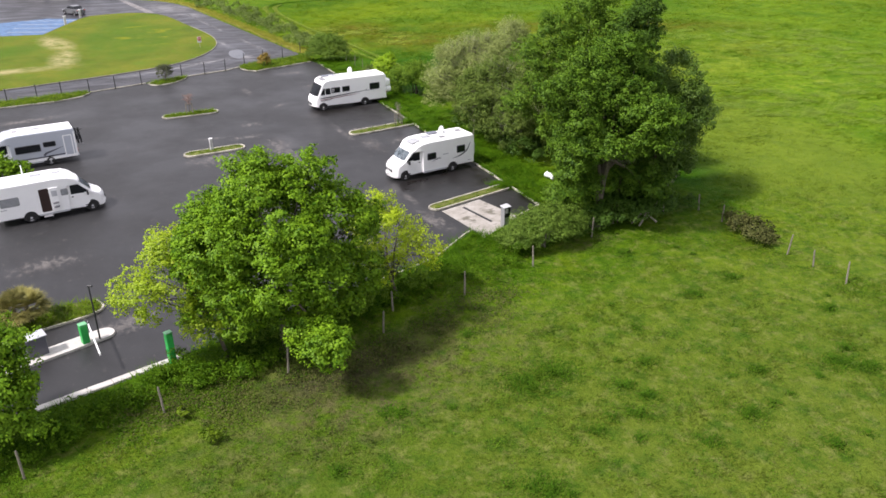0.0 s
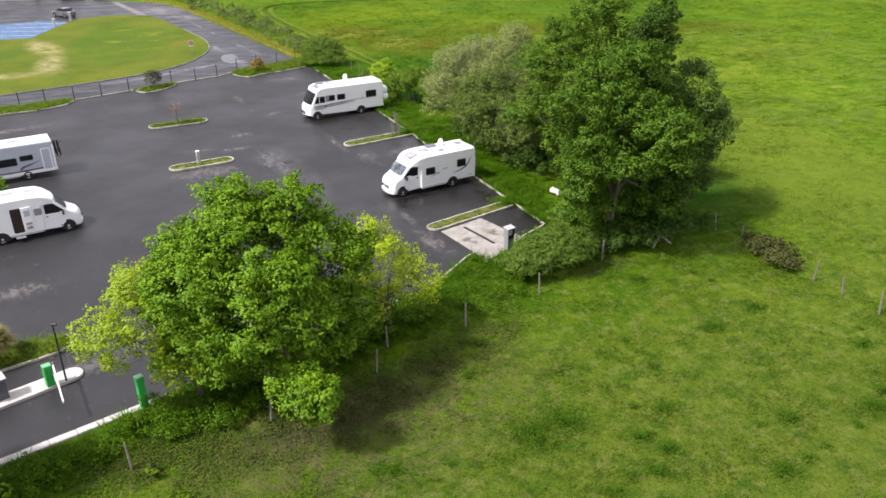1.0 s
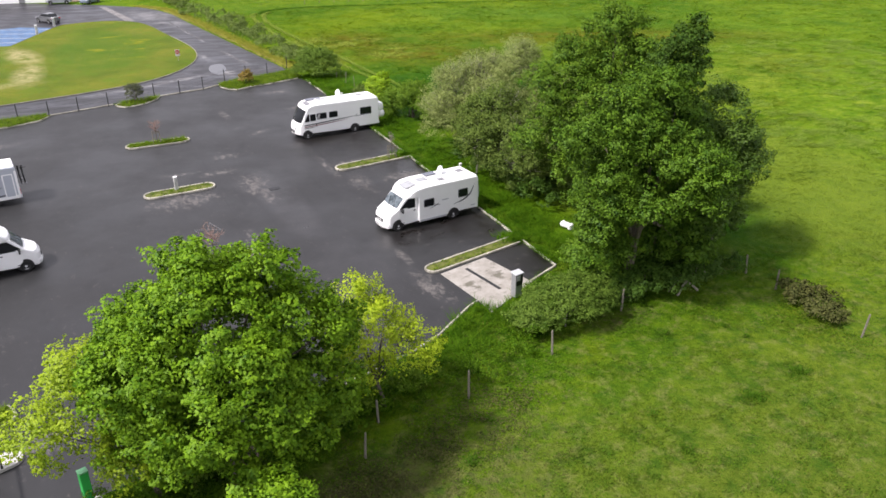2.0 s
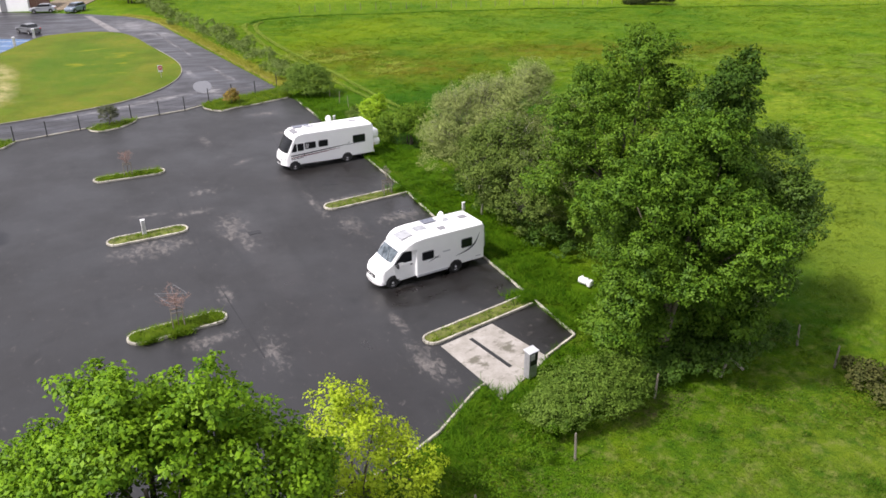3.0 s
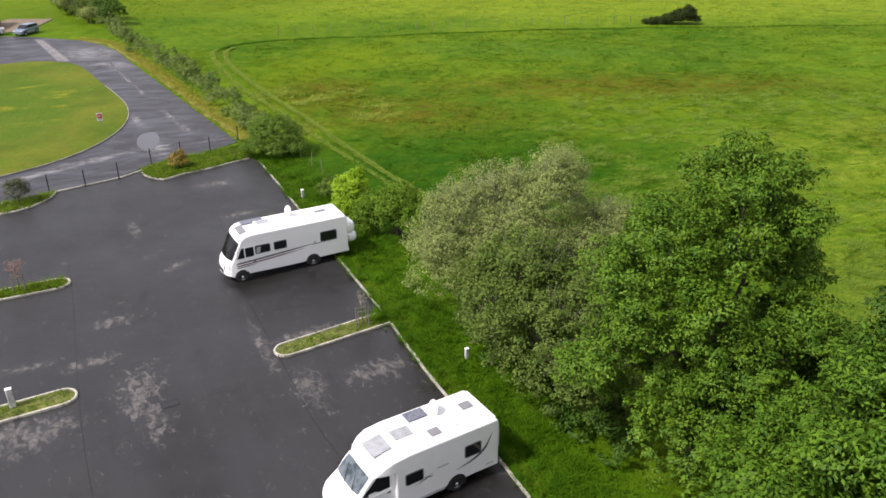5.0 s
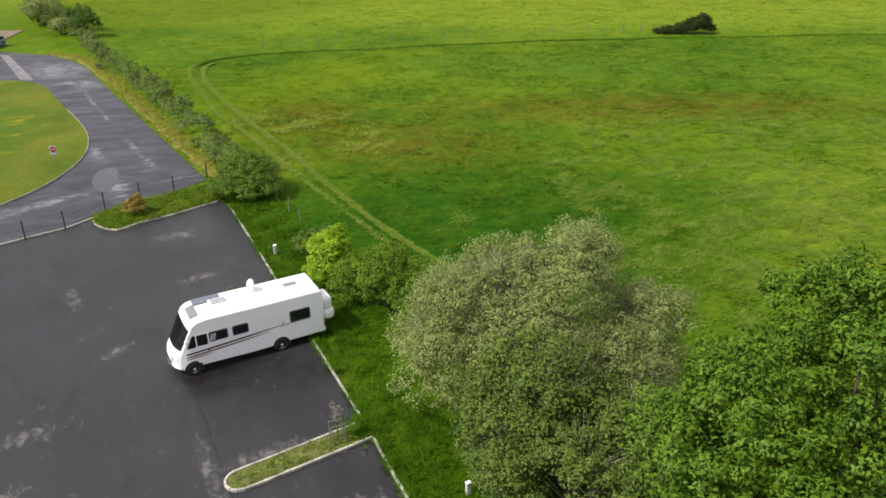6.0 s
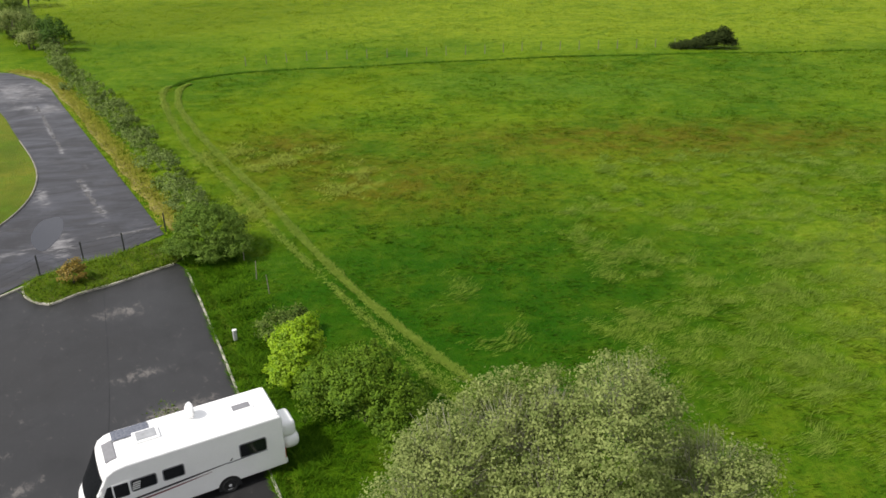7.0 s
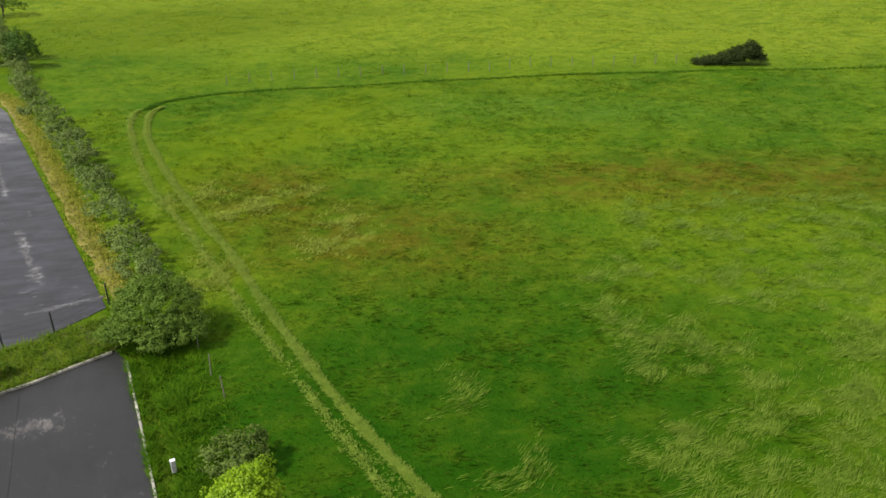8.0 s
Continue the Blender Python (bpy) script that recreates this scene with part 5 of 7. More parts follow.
# white motorhome with its door open
L, xf, xr = 6.6, 2.35, -1.44
mid, d, a = at_wheels((-24.25, 47.82), (-27.38, 45.69), 1.14, -1)
c = mid - d * (xf + xr) / 2
D, half = low_profile("motorhome", "white motorhome with its living-room door standing open", pose(c.x, c.y, 0, 0, 0, a), L, xf, xr, M_WHITE, M_WHITE)
side_window(D, -3.0, -1.95, 1.35, 1.85, -half, True)
side_window(D, 0.62, 0.98, 1.50, 1.86, -half, True)
side_window(D, -1.2, 0.0, 1.4, 1.9, half)
# no interior is built: a flat dark plate gives the shade inside the doorway
part("door_opening", panel(rounded(-0.72, -0.12, 0.55, 2.12, 0.08), -half, 0.008), M_DARKINSIDE, D, "dark brown panel for the shaded doorway")
door = part("entrance_door", box((0.16, -half - 0.06, 1.35), (0.56, 0.05, 1.55), 0.02), M_WHITE, D, "white door swung open")
part("door_pane", box((0.18, -half - 0.09, 1.75), (0.34, 0.02, 0.4), 0.006), M_LIGHTGREY, door, "grey door pane")
part("door_bin", box((0.18, -half - 0.12, 1.10), (0.34, 0.12, 0.14), 0.03), M_GREY, door, "dark grey door bin")
part("door_bin", box((0.18, -half - 0.12, 0.82), (0.34, 0.12, 0.14), 0.03), M_GREY, door, "dark grey door bin")
part("step", box((-0.42, -half - 0.2, 0.32), (0.55, 0.3, 0.05), 0.01), M_GREY, D, "grey pull-out step")
part("nameplate", box((-2.9, -half - 0.003, 1.15), (0.35, 0.006, 0.06)), M_LIGHTGREY, D, "small grey lettering bar")
roof_hatch(D, -0.6, 0.0, 2.71, 0.9, 0.6, True, 0.1)
roof_hatch(D, 0.62, -0.05, 2.71, 0.7, 0.5, True)
part("aerial", tube([(-1.3, 0.3, 2.66), (-1.3, 0.3, 3.5)], [0.05, 0.03], 8), M_WHITE, D, "white aerial mast")

# silver motorhome with bicycles on the rear rack
L, xf, xr = 7.0, 2.6, -1.45
mid, d, a = at_wheels((-35.07, 54.75), (-31.71, 57.02), 1.14, 1)
c = mid - d * (xf + xr) / 2
C, half = low_profile("motorhome", "silver-grey motorhome with bicycles on its rear rack", pose(c.x, c.y, 0, 0, 0, a), L, xf, xr, M_WHITE, M_SILVER)
side_window(C, -0.9, 0.85, 1.25, 1.78, half)
side_window(C, -2.0, -1.15, 1.50, 1.86, half)
part("garage_door_frame", panel(rounded(-3.26, -2.58, 0.56, 2.22, 0.06), half, 0.006), M_WHITE, C, "white door frame")
part("garage_door", panel(rounded(-3.18, -2.66, 0.64, 2.14, 0.05), half + 0.004, 0.008), M_SILVER, C, "silver garage door")
for q in (1, -1):
    part("lower_panel", panel(rounded(-3.46, 1.1, 0.44, 0.66, 0.04), q * half, 0.008), M_WHITE, C, "white lower panel")
    part("corner_trim", panel(rounded(-3.5, -3.36, 0.5, 2.4, 0.04), q * half, 0.008), M_WHITE, C, "white corner trim")
part("decal", sweep([(-1.05, 0.82), (-1.25, 1.0), (-1.7, 1.12), (-2.5, 1.36)], [0.16, 0.16, 0.12, 0.02], half), M_TRIM, C, "dark swoosh")
part("decal", sweep([(1.0, 0.72), (-1.0, 0.72), (-3.2, 0.78)], [0.10, 0.12, 0.10], half), M_TRIM, C, "dark lower stripe")
roof_hatch(C, -0.9, 0.1, 2.71, 0.9, 0.6, True, 0.1)
roof_hatch(C, 0.6, 0.1, 2.71, 0.5, 0.5)


def bicycle(parent, x, z, lean):
    """A bicycle hung across the rear rack: wheels, frame, bars."""
    t = part("bicycle", tube([(x, -0.3, z + 0.55), (x, 0.28, z + 0.55), (x, 0.0, z + 0.15), (x, -0.3, z + 0.55)], [0.035] * 4, 6), M_BLACK, parent, "dark bicycle frame")
    for y in (-0.55, 0.55):
        ring = [(x, y + 0.33 * math.cos(k * math.pi / 10), z + 0.33 + 0.33 * math.sin(k * math.pi / 10)) for k in range(21)]
        part("bicycle_wheel", tube(ring, [0.034] * 21, 5, cap=False), M_BLACK, t, "black bicycle wheel")
        part("fork", tube([(x, y, z + 0.33), (x, y * 0.55, z + 0.95)], [0.03, 0.03], 5), M_BLACK, t)
    part("chain_guard", box((x, -0.12, z + 0.36), (0.05, 0.62, 0.13), 0.02), M_BLACK, t)
    part("luggage_bag", box((x, -0.5, z + 0.72), (0.12, 0.34, 0.22), 0.03), M_BLACK, t, "black luggage bag")
    part("saddle", box((x, -0.32, z + 0.98), (0.16, 0.28, 0.09), 0.02), M_BLACK, t)
    part("handlebar", tube([(x - 0.25, 0.34, z + 1.02), (x + 0.25, 0.34, z + 1.02)], [0.026, 0.026], 5), M_BLACK, t)


bm = tube([(-3.5, -0.6, 1.25), (-4.05, -0.6, 1.25)], [0.02, 0.02], 6)
tube([(-3.5, 0.6, 1.25), (-4.05, 0.6, 1.25)], [0.02, 0.02], 6, bm)
tube([(-4.0, -0.8, 1.25), (-4.0, 0.8, 1.25)], [0.025, 0.025], 6, bm)
rack = part("bicycle_rack", bm, M_STEEL, C, "aluminium bicycle rack")
bicycle(rack, -3.72, 1.28, 0)
bicycle(rack, -3.95, 1.28, 0)


def car(label, x, y, angle, paint, estate=False):
    """A parked passenger car with body, glasshouse, lamps and wheels."""
    t = thing("car", label, "car", pose(x, y, 0, 0, 0, angle), "cars parked by the lane")
    end = -2.05 if estate else -1.55

    def bend(v):
        k = abs(v.x) / 2.1
        v.x -= math.copysign(0.18 * k * (abs(v.y) / 0.88) ** 3, v.x)
        v.y *= 1 - 0.08 * k * k
        return v
    part("body", side_slab([(-2.15, 0.32), (-2.15, 0.86), (-2.0, 0.96), (-1.0, 0.98), (0.75, 0.96), (1.85, 0.78), (2.12, 0.62), (2.12, 0.32), (1.9, 0.24), (-1.9, 0.24)], 0.88, 0.07, 2, (-0.6, 0, 0.6), bend), paint, t)
    part("glasshouse", side_slab([(end, 0.96), (end + 0.35, 1.38), (-0.1, 1.42), (0.35, 1.36), (1.05, 0.95)], 0.72, 0.10, 2), M_GLASS, t, "dark window band")
    part("roof", side_slab([(end + 0.42, 1.39), (-0.1, 1.445), (0.30, 1.385), (0.30, 1.36), (end + 0.42, 1.36)], 0.62, 0.02, 1), paint, t)
    for s in (1, -1):
        part("headlight", box((1.98, s * 0.6, 0.66), (0.18, 0.3, 0.12), 0.03), M_LIGHTGREY, t, "clear headlight")
        part("tail_light", box((-2.06, s * 0.62, 0.78), (0.14, 0.3, 0.14), 0.03), M_SIGNRED, t, "red tail light")
        part("wing_mirror", box((0.72, s * 0.93, 1.0), (0.14, 0.16, 0.11), 0.03), paint, t)
        for wx in (-1.3, 1.32):
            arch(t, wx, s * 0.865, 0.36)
            wheel(t, wx, s * 0.885, 0.31)
    return t


car("silver hatchback parked beside the building", -73.0, 151.5, 200, M_CARSILVER)
car("blue-grey car parked beside the lane", -67.9, 152.6, 262, M_CARBLUE, True)
car("dark silver car parked at the blue bays", -65.2, 132.0, 150, M_CARDARK)


# ---- trees and shrubs ----
tree("maple_tree", "broad maple with dense bright green clumped leaves by the fence", "tree", (-7.4, 30.9, 0),
     [(0, 0, 5.4, 3.0, 3.0, 3.3), (-0.9, 0.6, 7.9, 1.15, 1.2, 1.6), (-0.1, 0.4, 9.0, 0.7, 0.7, 0.9), (1.2, 0.6, 8.1, 1.2, 1.2, 1.5), (-2.5, -0.2, 5.9, 1.7, 1.7, 1.8), (2.6, 0.8, 6.0, 1.5, 1.7, 1.8), (0.3, -2.3, 5.0, 2.1, 1.6, 1.8),
      (-1.8, -1.6, 4.2, 1.9, 1.6, 1.5), (2.4, 0.2, 3.6, 1.9, 1.7, 1.6), (0.4, -0.6, 7.2, 2.2, 2.0, 1.6), (0.2, -1.6, 6.0, 1.9, 1.5, 1.5), (2.0, -3.1, 3.0, 0.75, 0.6, 0.4), (2.7, -3.7, 2.7, 0.8, 0.6, 0.4), (2.2, -4.1, 2.3, 0.6, 0.5, 0.35), (3.2, -3.9, 2.4, 0.5, 0.45, 0.3), (-2.4, -0.7, 2.3, 1.7, 1.3, 1.2), (-0.6, -1.1, 2.3, 1.5, 1.2, 1.1)],
     1520, 90, 0.40, 0.148, L_MAPLE, 21, 0.26, limbs=14, ragged=11)
tree("young_maple_tree", "young maple with light yellow-green leaves", "tree", (-2.6, 36.0, 0),
     [(-0.5, 0, 3.6, 1.6, 1.5, 1.7), (0.9, 0.2, 2.9, 1.4, 1.2, 1.0), (-0.8, 0.3, 4.9, 0.9, 0.9, 0.8), (-1.1, -0.8, 2.2, 1.2, 1.0, 0.9), (1.9, 0.3, 2.6, 0.7, 0.7, 0.5)], 250, 46, 0.42, 0.125, L_YELLOW, 22, 0.10, limbs=12)
tree("young_maple_tree", "young maple with light yellow-green leaves leaning over the lane", "tree", (-9.9, 29.9, 0),
     [(-1.6, -0.4, 4.4, 1.5, 1.4, 1.5), (-2.9, -1.2, 3.9, 1.1, 1.1, 1.0), (-1.9, -0.2, 5.6, 0.9, 0.9, 0.9), (-0.6, -0.3, 2.4, 1.1, 1.0, 1.0)], 210, 52, 0.42, 0.13, L_LIGHT, 23, 0.10, limbs=10)
tree("maple_tree", "small maple with dense green leaves at the field edge", "tree", (-17.6, 23.6, 0),
     [(0, 0, 3.0, 2.1, 1.9, 1.8), (0.7, 0.5, 4.2, 1.2, 1.1, 1.0), (0.8, -0.4, 1.8, 1.4, 1.3, 1.1), (-0.8, 0.2, 4.3, 1.2, 1.1, 1.0)], 560, 80, 0.42, 0.14, L_MAPLE, 24, 0.14, limbs=7, ragged=8)
tree("sycamore_tree", "large sycamore with mid-green clumped leaves by the field corner", "tree", (9.2, 46.3, 0),
     [(0.9, 0.4, 7.0, 3.0, 3.2, 3.0), (0.4, 0.9, 9.9, 2.0, 2.1, 1.8), (-1.7, -1.0, 8.2, 1.9, 1.7, 1.7), (-0.4, 3.4, 5.8, 2.0, 2.0, 2.6), (1.8, 3.4, 6.4, 2.0, 2.0, 2.6), (2.4, -1.8, 6.9, 1.8, 1.7, 1.7), (-1.5, -0.4, 5.0, 1.3, 1.4, 1.8), (2.6, 0.9, 6.3, 1.8, 2.0, 2.2),
      (0.6, -1.9, 6.6, 2.1, 1.6, 1.5), (-1.6, -0.6, 3.2, 1.3, 1.3, 1.4), (-1.2, 1.0, 2.6, 1.3, 1.3, 1.3), (3.2, 1.0, 2.6, 1.2, 1.2, 1.0), (1.6, 1.4, 2.4, 1.2, 1.0, 0.9)],
     1280, 118, 0.47, 0.152, L_SYCAMORE, 25, 0.30, limbs=16, aspect=0.5, ragged=11)
tree("dock_weed", "yellow-green dock weed in the pasture", "weed", (-8.9, 24.2, 0), [(0, 0, 0.25, 0.4, 0.35, 0.25), (0.45, 0.2, 0.2, 0.25, 0.25, 0.2)], 26, 16, 0.14, 0.12, L_ISLAND, 43, 0.015, limbs=4, low=-0.1)
tree("dock_weed", "small yellow-green dock weed by the field fence", "weed", (-10.5, 25.7, 0), [(0, 0, 0.22, 0.28, 0.28, 0.22)], 14, 16, 0.12, 0.12, L_ISLAND, 44, 0.015, limbs=3, low=-0.1)
tree("hazel_bush", "leafy light green hazel beside the sycamore", "bush", (7.6, 47.6, 0),
     [(0, 0, 1.2, 1.2, 1.3, 1.2), (-0.5, 1.2, 0.9, 0.9, 1.0, 0.9), (0.5, -1.2, 0.9, 1.0, 1.1, 0.9)], 260, 44, 0.32, 0.14, L_OAK, 42, 0.05, limbs=8, stems=3, low=-0.2)
tree("ivy_thicket", "dark ivy and elder thicket under the sycamore", "bush", (10.6, 46.8, 0),
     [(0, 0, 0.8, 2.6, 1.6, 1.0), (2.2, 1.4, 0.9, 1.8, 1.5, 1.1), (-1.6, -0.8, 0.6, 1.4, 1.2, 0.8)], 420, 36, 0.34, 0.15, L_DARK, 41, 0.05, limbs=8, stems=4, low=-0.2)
tree("oak_tree", "tall rounded oak with dense bright leaves", "tree", (9.1, 58.4, 0),
     [(0, 0, 7.0, 3.3, 3.2, 3.7), (0.9, 0.3, 10.9, 2.1, 2.1, 1.9), (-1.7, 0.2, 9.0, 2.1, 2.0, 2.0), (2.7, -0.6, 5.2, 1.9, 2.2, 2.4), (1.0, -2.8, 3.6, 2.6, 2.0, 2.6), (3.2, -2.6, 3.2, 2.4, 2.0, 2.4), (1.7, 0.5, 8.6, 1.7, 1.9, 2.1), (-2.9, -0.6, 7.6, 1.7, 1.6, 1.8), (-2.6, -1.2, 5.2, 2.2, 2.0, 2.3), (2.2, -1.6, 5.6, 2.2, 2.0, 2.2), (-0.8, -2.4, 3.2, 2.4, 1.6, 1.8)],
     1160, 118, 0.47, 0.152, L_OAK, 26, 0.30, limbs=14, aspect=0.5, ragged=11)
tree("goat_willow_tree", "pale green bushy tree between the oak and the poplar", "tree", (14.2, 58.2, 0),
     [(0, 0, 3.6, 2.3, 2.2, 2.5), (0.6, -1.2, 4.9, 1.8, 1.7, 1.7), (-1.4, 0.8, 2.4, 1.7, 1.7, 1.8), (1.8, 0.6, 2.2, 1.6, 1.6, 1.6)], 620, 60, 0.36, 0.11, L_BUSH, 46, 0.12, limbs=8, low=-0.4, ragged=7)
tree("elder_bush", "dark bushy elder behind the oak", "bush", (14.6, 61.5, 0),
     [(0, 0, 1.4, 1.6, 1.5, 1.3), (1.2, 0.5, 0.9, 1.2, 1.1, 0.9)], 200, 40, 0.3, 0.12, L_DARK, 47, 0.06, limbs=6, low=-0.3, ragged=4)
tree("poplar_tree", "narrow dark poplar with a wind-bent top", "tree", (11.3, 49.0, 0),
     [(0, 0, 6.6, 1.7, 1.6, 3.8), (0.0, 0, 10.2, 1.35, 1.3, 2.3), (0.15, 0.0, 12.1, 1.05, 1.0, 1.3), (0.5, 0.1, 13.2, 0.65, 0.6, 0.6)], 620, 66, 0.38, 0.14, L_DARK, 27, 0.18, limbs=8, ragged=9)
tree("dead_shrub", "brown leafless shrub beside the poplar", "bush", (10.9, 48.2, 0),
     [(0, -0.3, 6.4, 1.0, 1.0, 2.2), (0.9, -0.8, 4.6, 1.0, 1.0, 1.8)], 40, 16, 0.3, 0.10, L_SALLOW, 48, 0.09, M_TWIG, 8, twigs=420)
tree("alder_tree", "dark green alder beside the poplar", "tree", (13.7, 50.6, 0),
     [(0, 0, 5.2, 2.5, 2.4, 3.2), (0.8, 0.2, 8.2, 1.7, 1.6, 1.9), (1.2, -0.4, 6.0, 1.2, 1.2, 1.6), (-0.3, -1.2, 3.2, 2.0, 1.5, 1.6)], 1000, 60, 0.40, 0.14, L_ALDER, 28, 0.20, limbs=9, ragged=9)
tree("willow_tree", "wide grey-green willow with fine pale twigs", "tree", (3.0, 71.0, 0),
     [(-0.5, 0.9, 5.2, 1.4, 1.9, 2.2), (-3.5, 0, 4.0, 2.1, 2.6, 2.9), (1.6, 0.3, 5.2, 1.75, 2.6, 3.3), (-0.7, -0.9, 3.6, 1.8, 2.2, 2.5), (4.3, 0.2, 3.3, 1.8, 2.4, 2.7), (-0.3, -2.0, 3.2, 3.2, 2.4, 2.8), (-4.2, -0.6, 2.8, 2.2, 2.3, 2.4), (-1.9, 0.6, 4.8, 1.7, 2.2, 2.4), (3.0, -2.0, 2.8, 2.6, 2.0, 2.4)],
     2350, 58, 0.43, 0.106, L_WILLOW, 29, 0.18, M_TWIG, 26, 0.6, stems=4, low=-0.6, twigs=2000, ragged=6)
tree("sallow_tree", "bushy olive-green sallow with grey dead twigs", "tree", (3.8, 63.2, 0),
     [(0, 0, 2.6, 2.7, 2.6, 2.3), (-1.8, 1.8, 2.6, 2.2, 2.2, 2.2), (2.2, 0.6, 3.0, 2.2, 2.2, 2.6), (0.6, -2.0, 1.6, 2.2, 1.6, 1.5), (-0.9, 2.6, 3.8, 2.2, 2.0, 2.6), (-2.4, 3.4, 2.9, 1.9, 1.9, 2.4), (2.8, -1.6, 2.4, 2.0, 1.8, 2.2)],
     1300, 58, 0.41, 0.135, L_SALLOW, 30, 0.14, M_TWIG, 16, 0.62, stems=3, low=-0.5, twigs=420, ragged=6)
tree("dead_shrub", "grey dead shrub of bare twigs beside the sallow", "bush", (1.3, 65.0, 0),
     [(0, 0, 2.2, 1.3, 1.3, 1.7), (0.6, 1.4, 2.8, 1.2, 1.2, 1.6)], 40, 14, 0.3, 0.09, L_WILLOW, 49, 0.07, M_PALETWIG, 8, twigs=520)
tree("bramble_bush", "dense bramble bush beside the service point", "bush", (5.6, 43.0, 0),
     [(0, 0, 0.9, 2.2, 1.5, 1.1), (-1.3, -0.8, 0.7, 1.3, 1.1, 0.8), (1.2, 0.8, 1.0, 1.5, 1.2, 1.1), (0.2, 0.4, 1.5, 1.3, 1.0, 0.8)], 620, 50, 0.30, 0.11, L_BUSH, 31, 0.05, M_TWIG, 12, 0.5, stems=4, low=-0.2)
tree("elder_bush", "small yellow-green elder by the kerb", "bush", (-8.1, 82.5, 0),
     [(0, 0, 1.7, 1.1, 1.1, 1.2), (0.3, 0.2, 2.7, 0.7, 0.7, 0.7), (-0.4, -0.3, 1.0, 0.9, 0.9, 0.7)], 240, 56, 0.28, 0.13, L_ELDER, 32, 0.06, limbs=7, low=-0.4, ragged=6)
tree("bramble_bush", "dark bramble thicket behind the parked motorhome", "bush", (-4.8, 80.2, 0),
     [(0, 0, 1.4, 2.1, 1.8, 1.5), (-1.5, 0.6, 1.1, 1.4, 1.3, 1.2), (1.3, -1.2, 1.2, 1.5, 1.4, 1.3), (0.2, 0.6, 2.4, 1.2, 1.1, 0.8), (2.3, -2.4, 0.8, 1.2, 1.2, 0.9)], 640, 40, 0.34, 0.13, L_BRAMBLE, 33, 0.05, limbs=10, stems=4, low=-0.2, ragged=5)
tree("hawthorn_bush", "round grey-green bush at the corner of the car park", "bush", (-16.6, 97.0, 0),
     [(0, 0, 1.3, 2.2, 2.1, 1.6), (1.3, -0.8, 0.8, 1.5, 1.4, 0.9), (-0.7, 0.3, 1.8, 1.5, 1.4, 1.1), (-1.2, -1.0, 0.7, 1.5, 1.4, 0.8), (0.2, -1.5, 0.6, 1.4, 1.1, 0.7)], 560, 52, 0.30, 0.11, L_BUSH, 34, 0.06, limbs=9, stems=3, low=-0.2)
tree("briar_bush", "low thin briar in the long grass", "bush", (-9.8, 86.6, 0), [(0, 0, 0.6, 1.3, 1.2, 0.7), (0.5, 0.5, 0.9, 0.7, 0.7, 0.5)], 110, 22, 0.28, 0.15, L_SALLOW, 35, 0.03, limbs=6, low=-0.2)
tree("thorn_thicket", "dark low thorn thicket in the open meadow", "bush", (30.4, 160.4, 0),
     [(0.2, 0, 0.5, 1.8, 1.0, 0.8), (1.7, 0, 0.9, 1.5, 1.1, 1.2), (2.6, 0, 1.2, 1.2, 1.0, 1.25), (-1.6, 0, 0.3, 1.6, 0.8, 0.55), (-3.0, 0, 0.2, 1.1, 0.6, 0.3), (3.6, 0, 0.5, 0.8, 0.9, 0.7)], 800, 34, 0.36, 0.17, L_PILE, 36, 0.08, limbs=8, stems=3, low=-0.1)
tree("bramble_bush", "low brown-green bramble heap along the field fence", "bush", (18.9, 44.6, 0), [(0, 0, 0.35, 1.0, 1.6, 0.55), (-0.8, 1.4, 0.3, 0.9, 1.0, 0.5)], 130, 24, 0.26, 0.16, L_LITTER, 37, 0.03, limbs=5, low=-0.1)
tree("privet_bush", "small grey bush in the bed by the fence", "bush", (-32.8, 84.9, 0.05), [(0, 0, 0.95, 0.85, 0.85, 0.8), (0.3, 0.1, 1.3, 0.5, 0.5, 0.4)], 170, 30, 0.18, 0.085, L_GREYBUSH, 38, 0.04, limbs=6, low=-0.5)
tree("cordyline_shrub", "orange-tipped shrub in the bed by the fence", "bush", (-23.6, 92.4, 0.05), [(0, 0, 0.65, 0.65, 0.6, 0.55), (0.2, 0.2, 1.0, 0.35, 0.35, 0.35)], 70, 26, 0.22, 0.14, L_ORANGE, 39, 0.04, limbs=6, low=-0.4)
tree("laurel_shrub", "leafy green shrub in front of the parked motorhomes", "bush", (-33.0, 52.0, 0), [(0, 0, 1.0, 1.3, 1.3, 1.1), (1.2, 0.2, 1.0, 0.9, 0.9, 0.8)], 150, 26, 0.34, 0.24, L_MAPLE, 40, 0.05, limbs=6, low=-0.3)


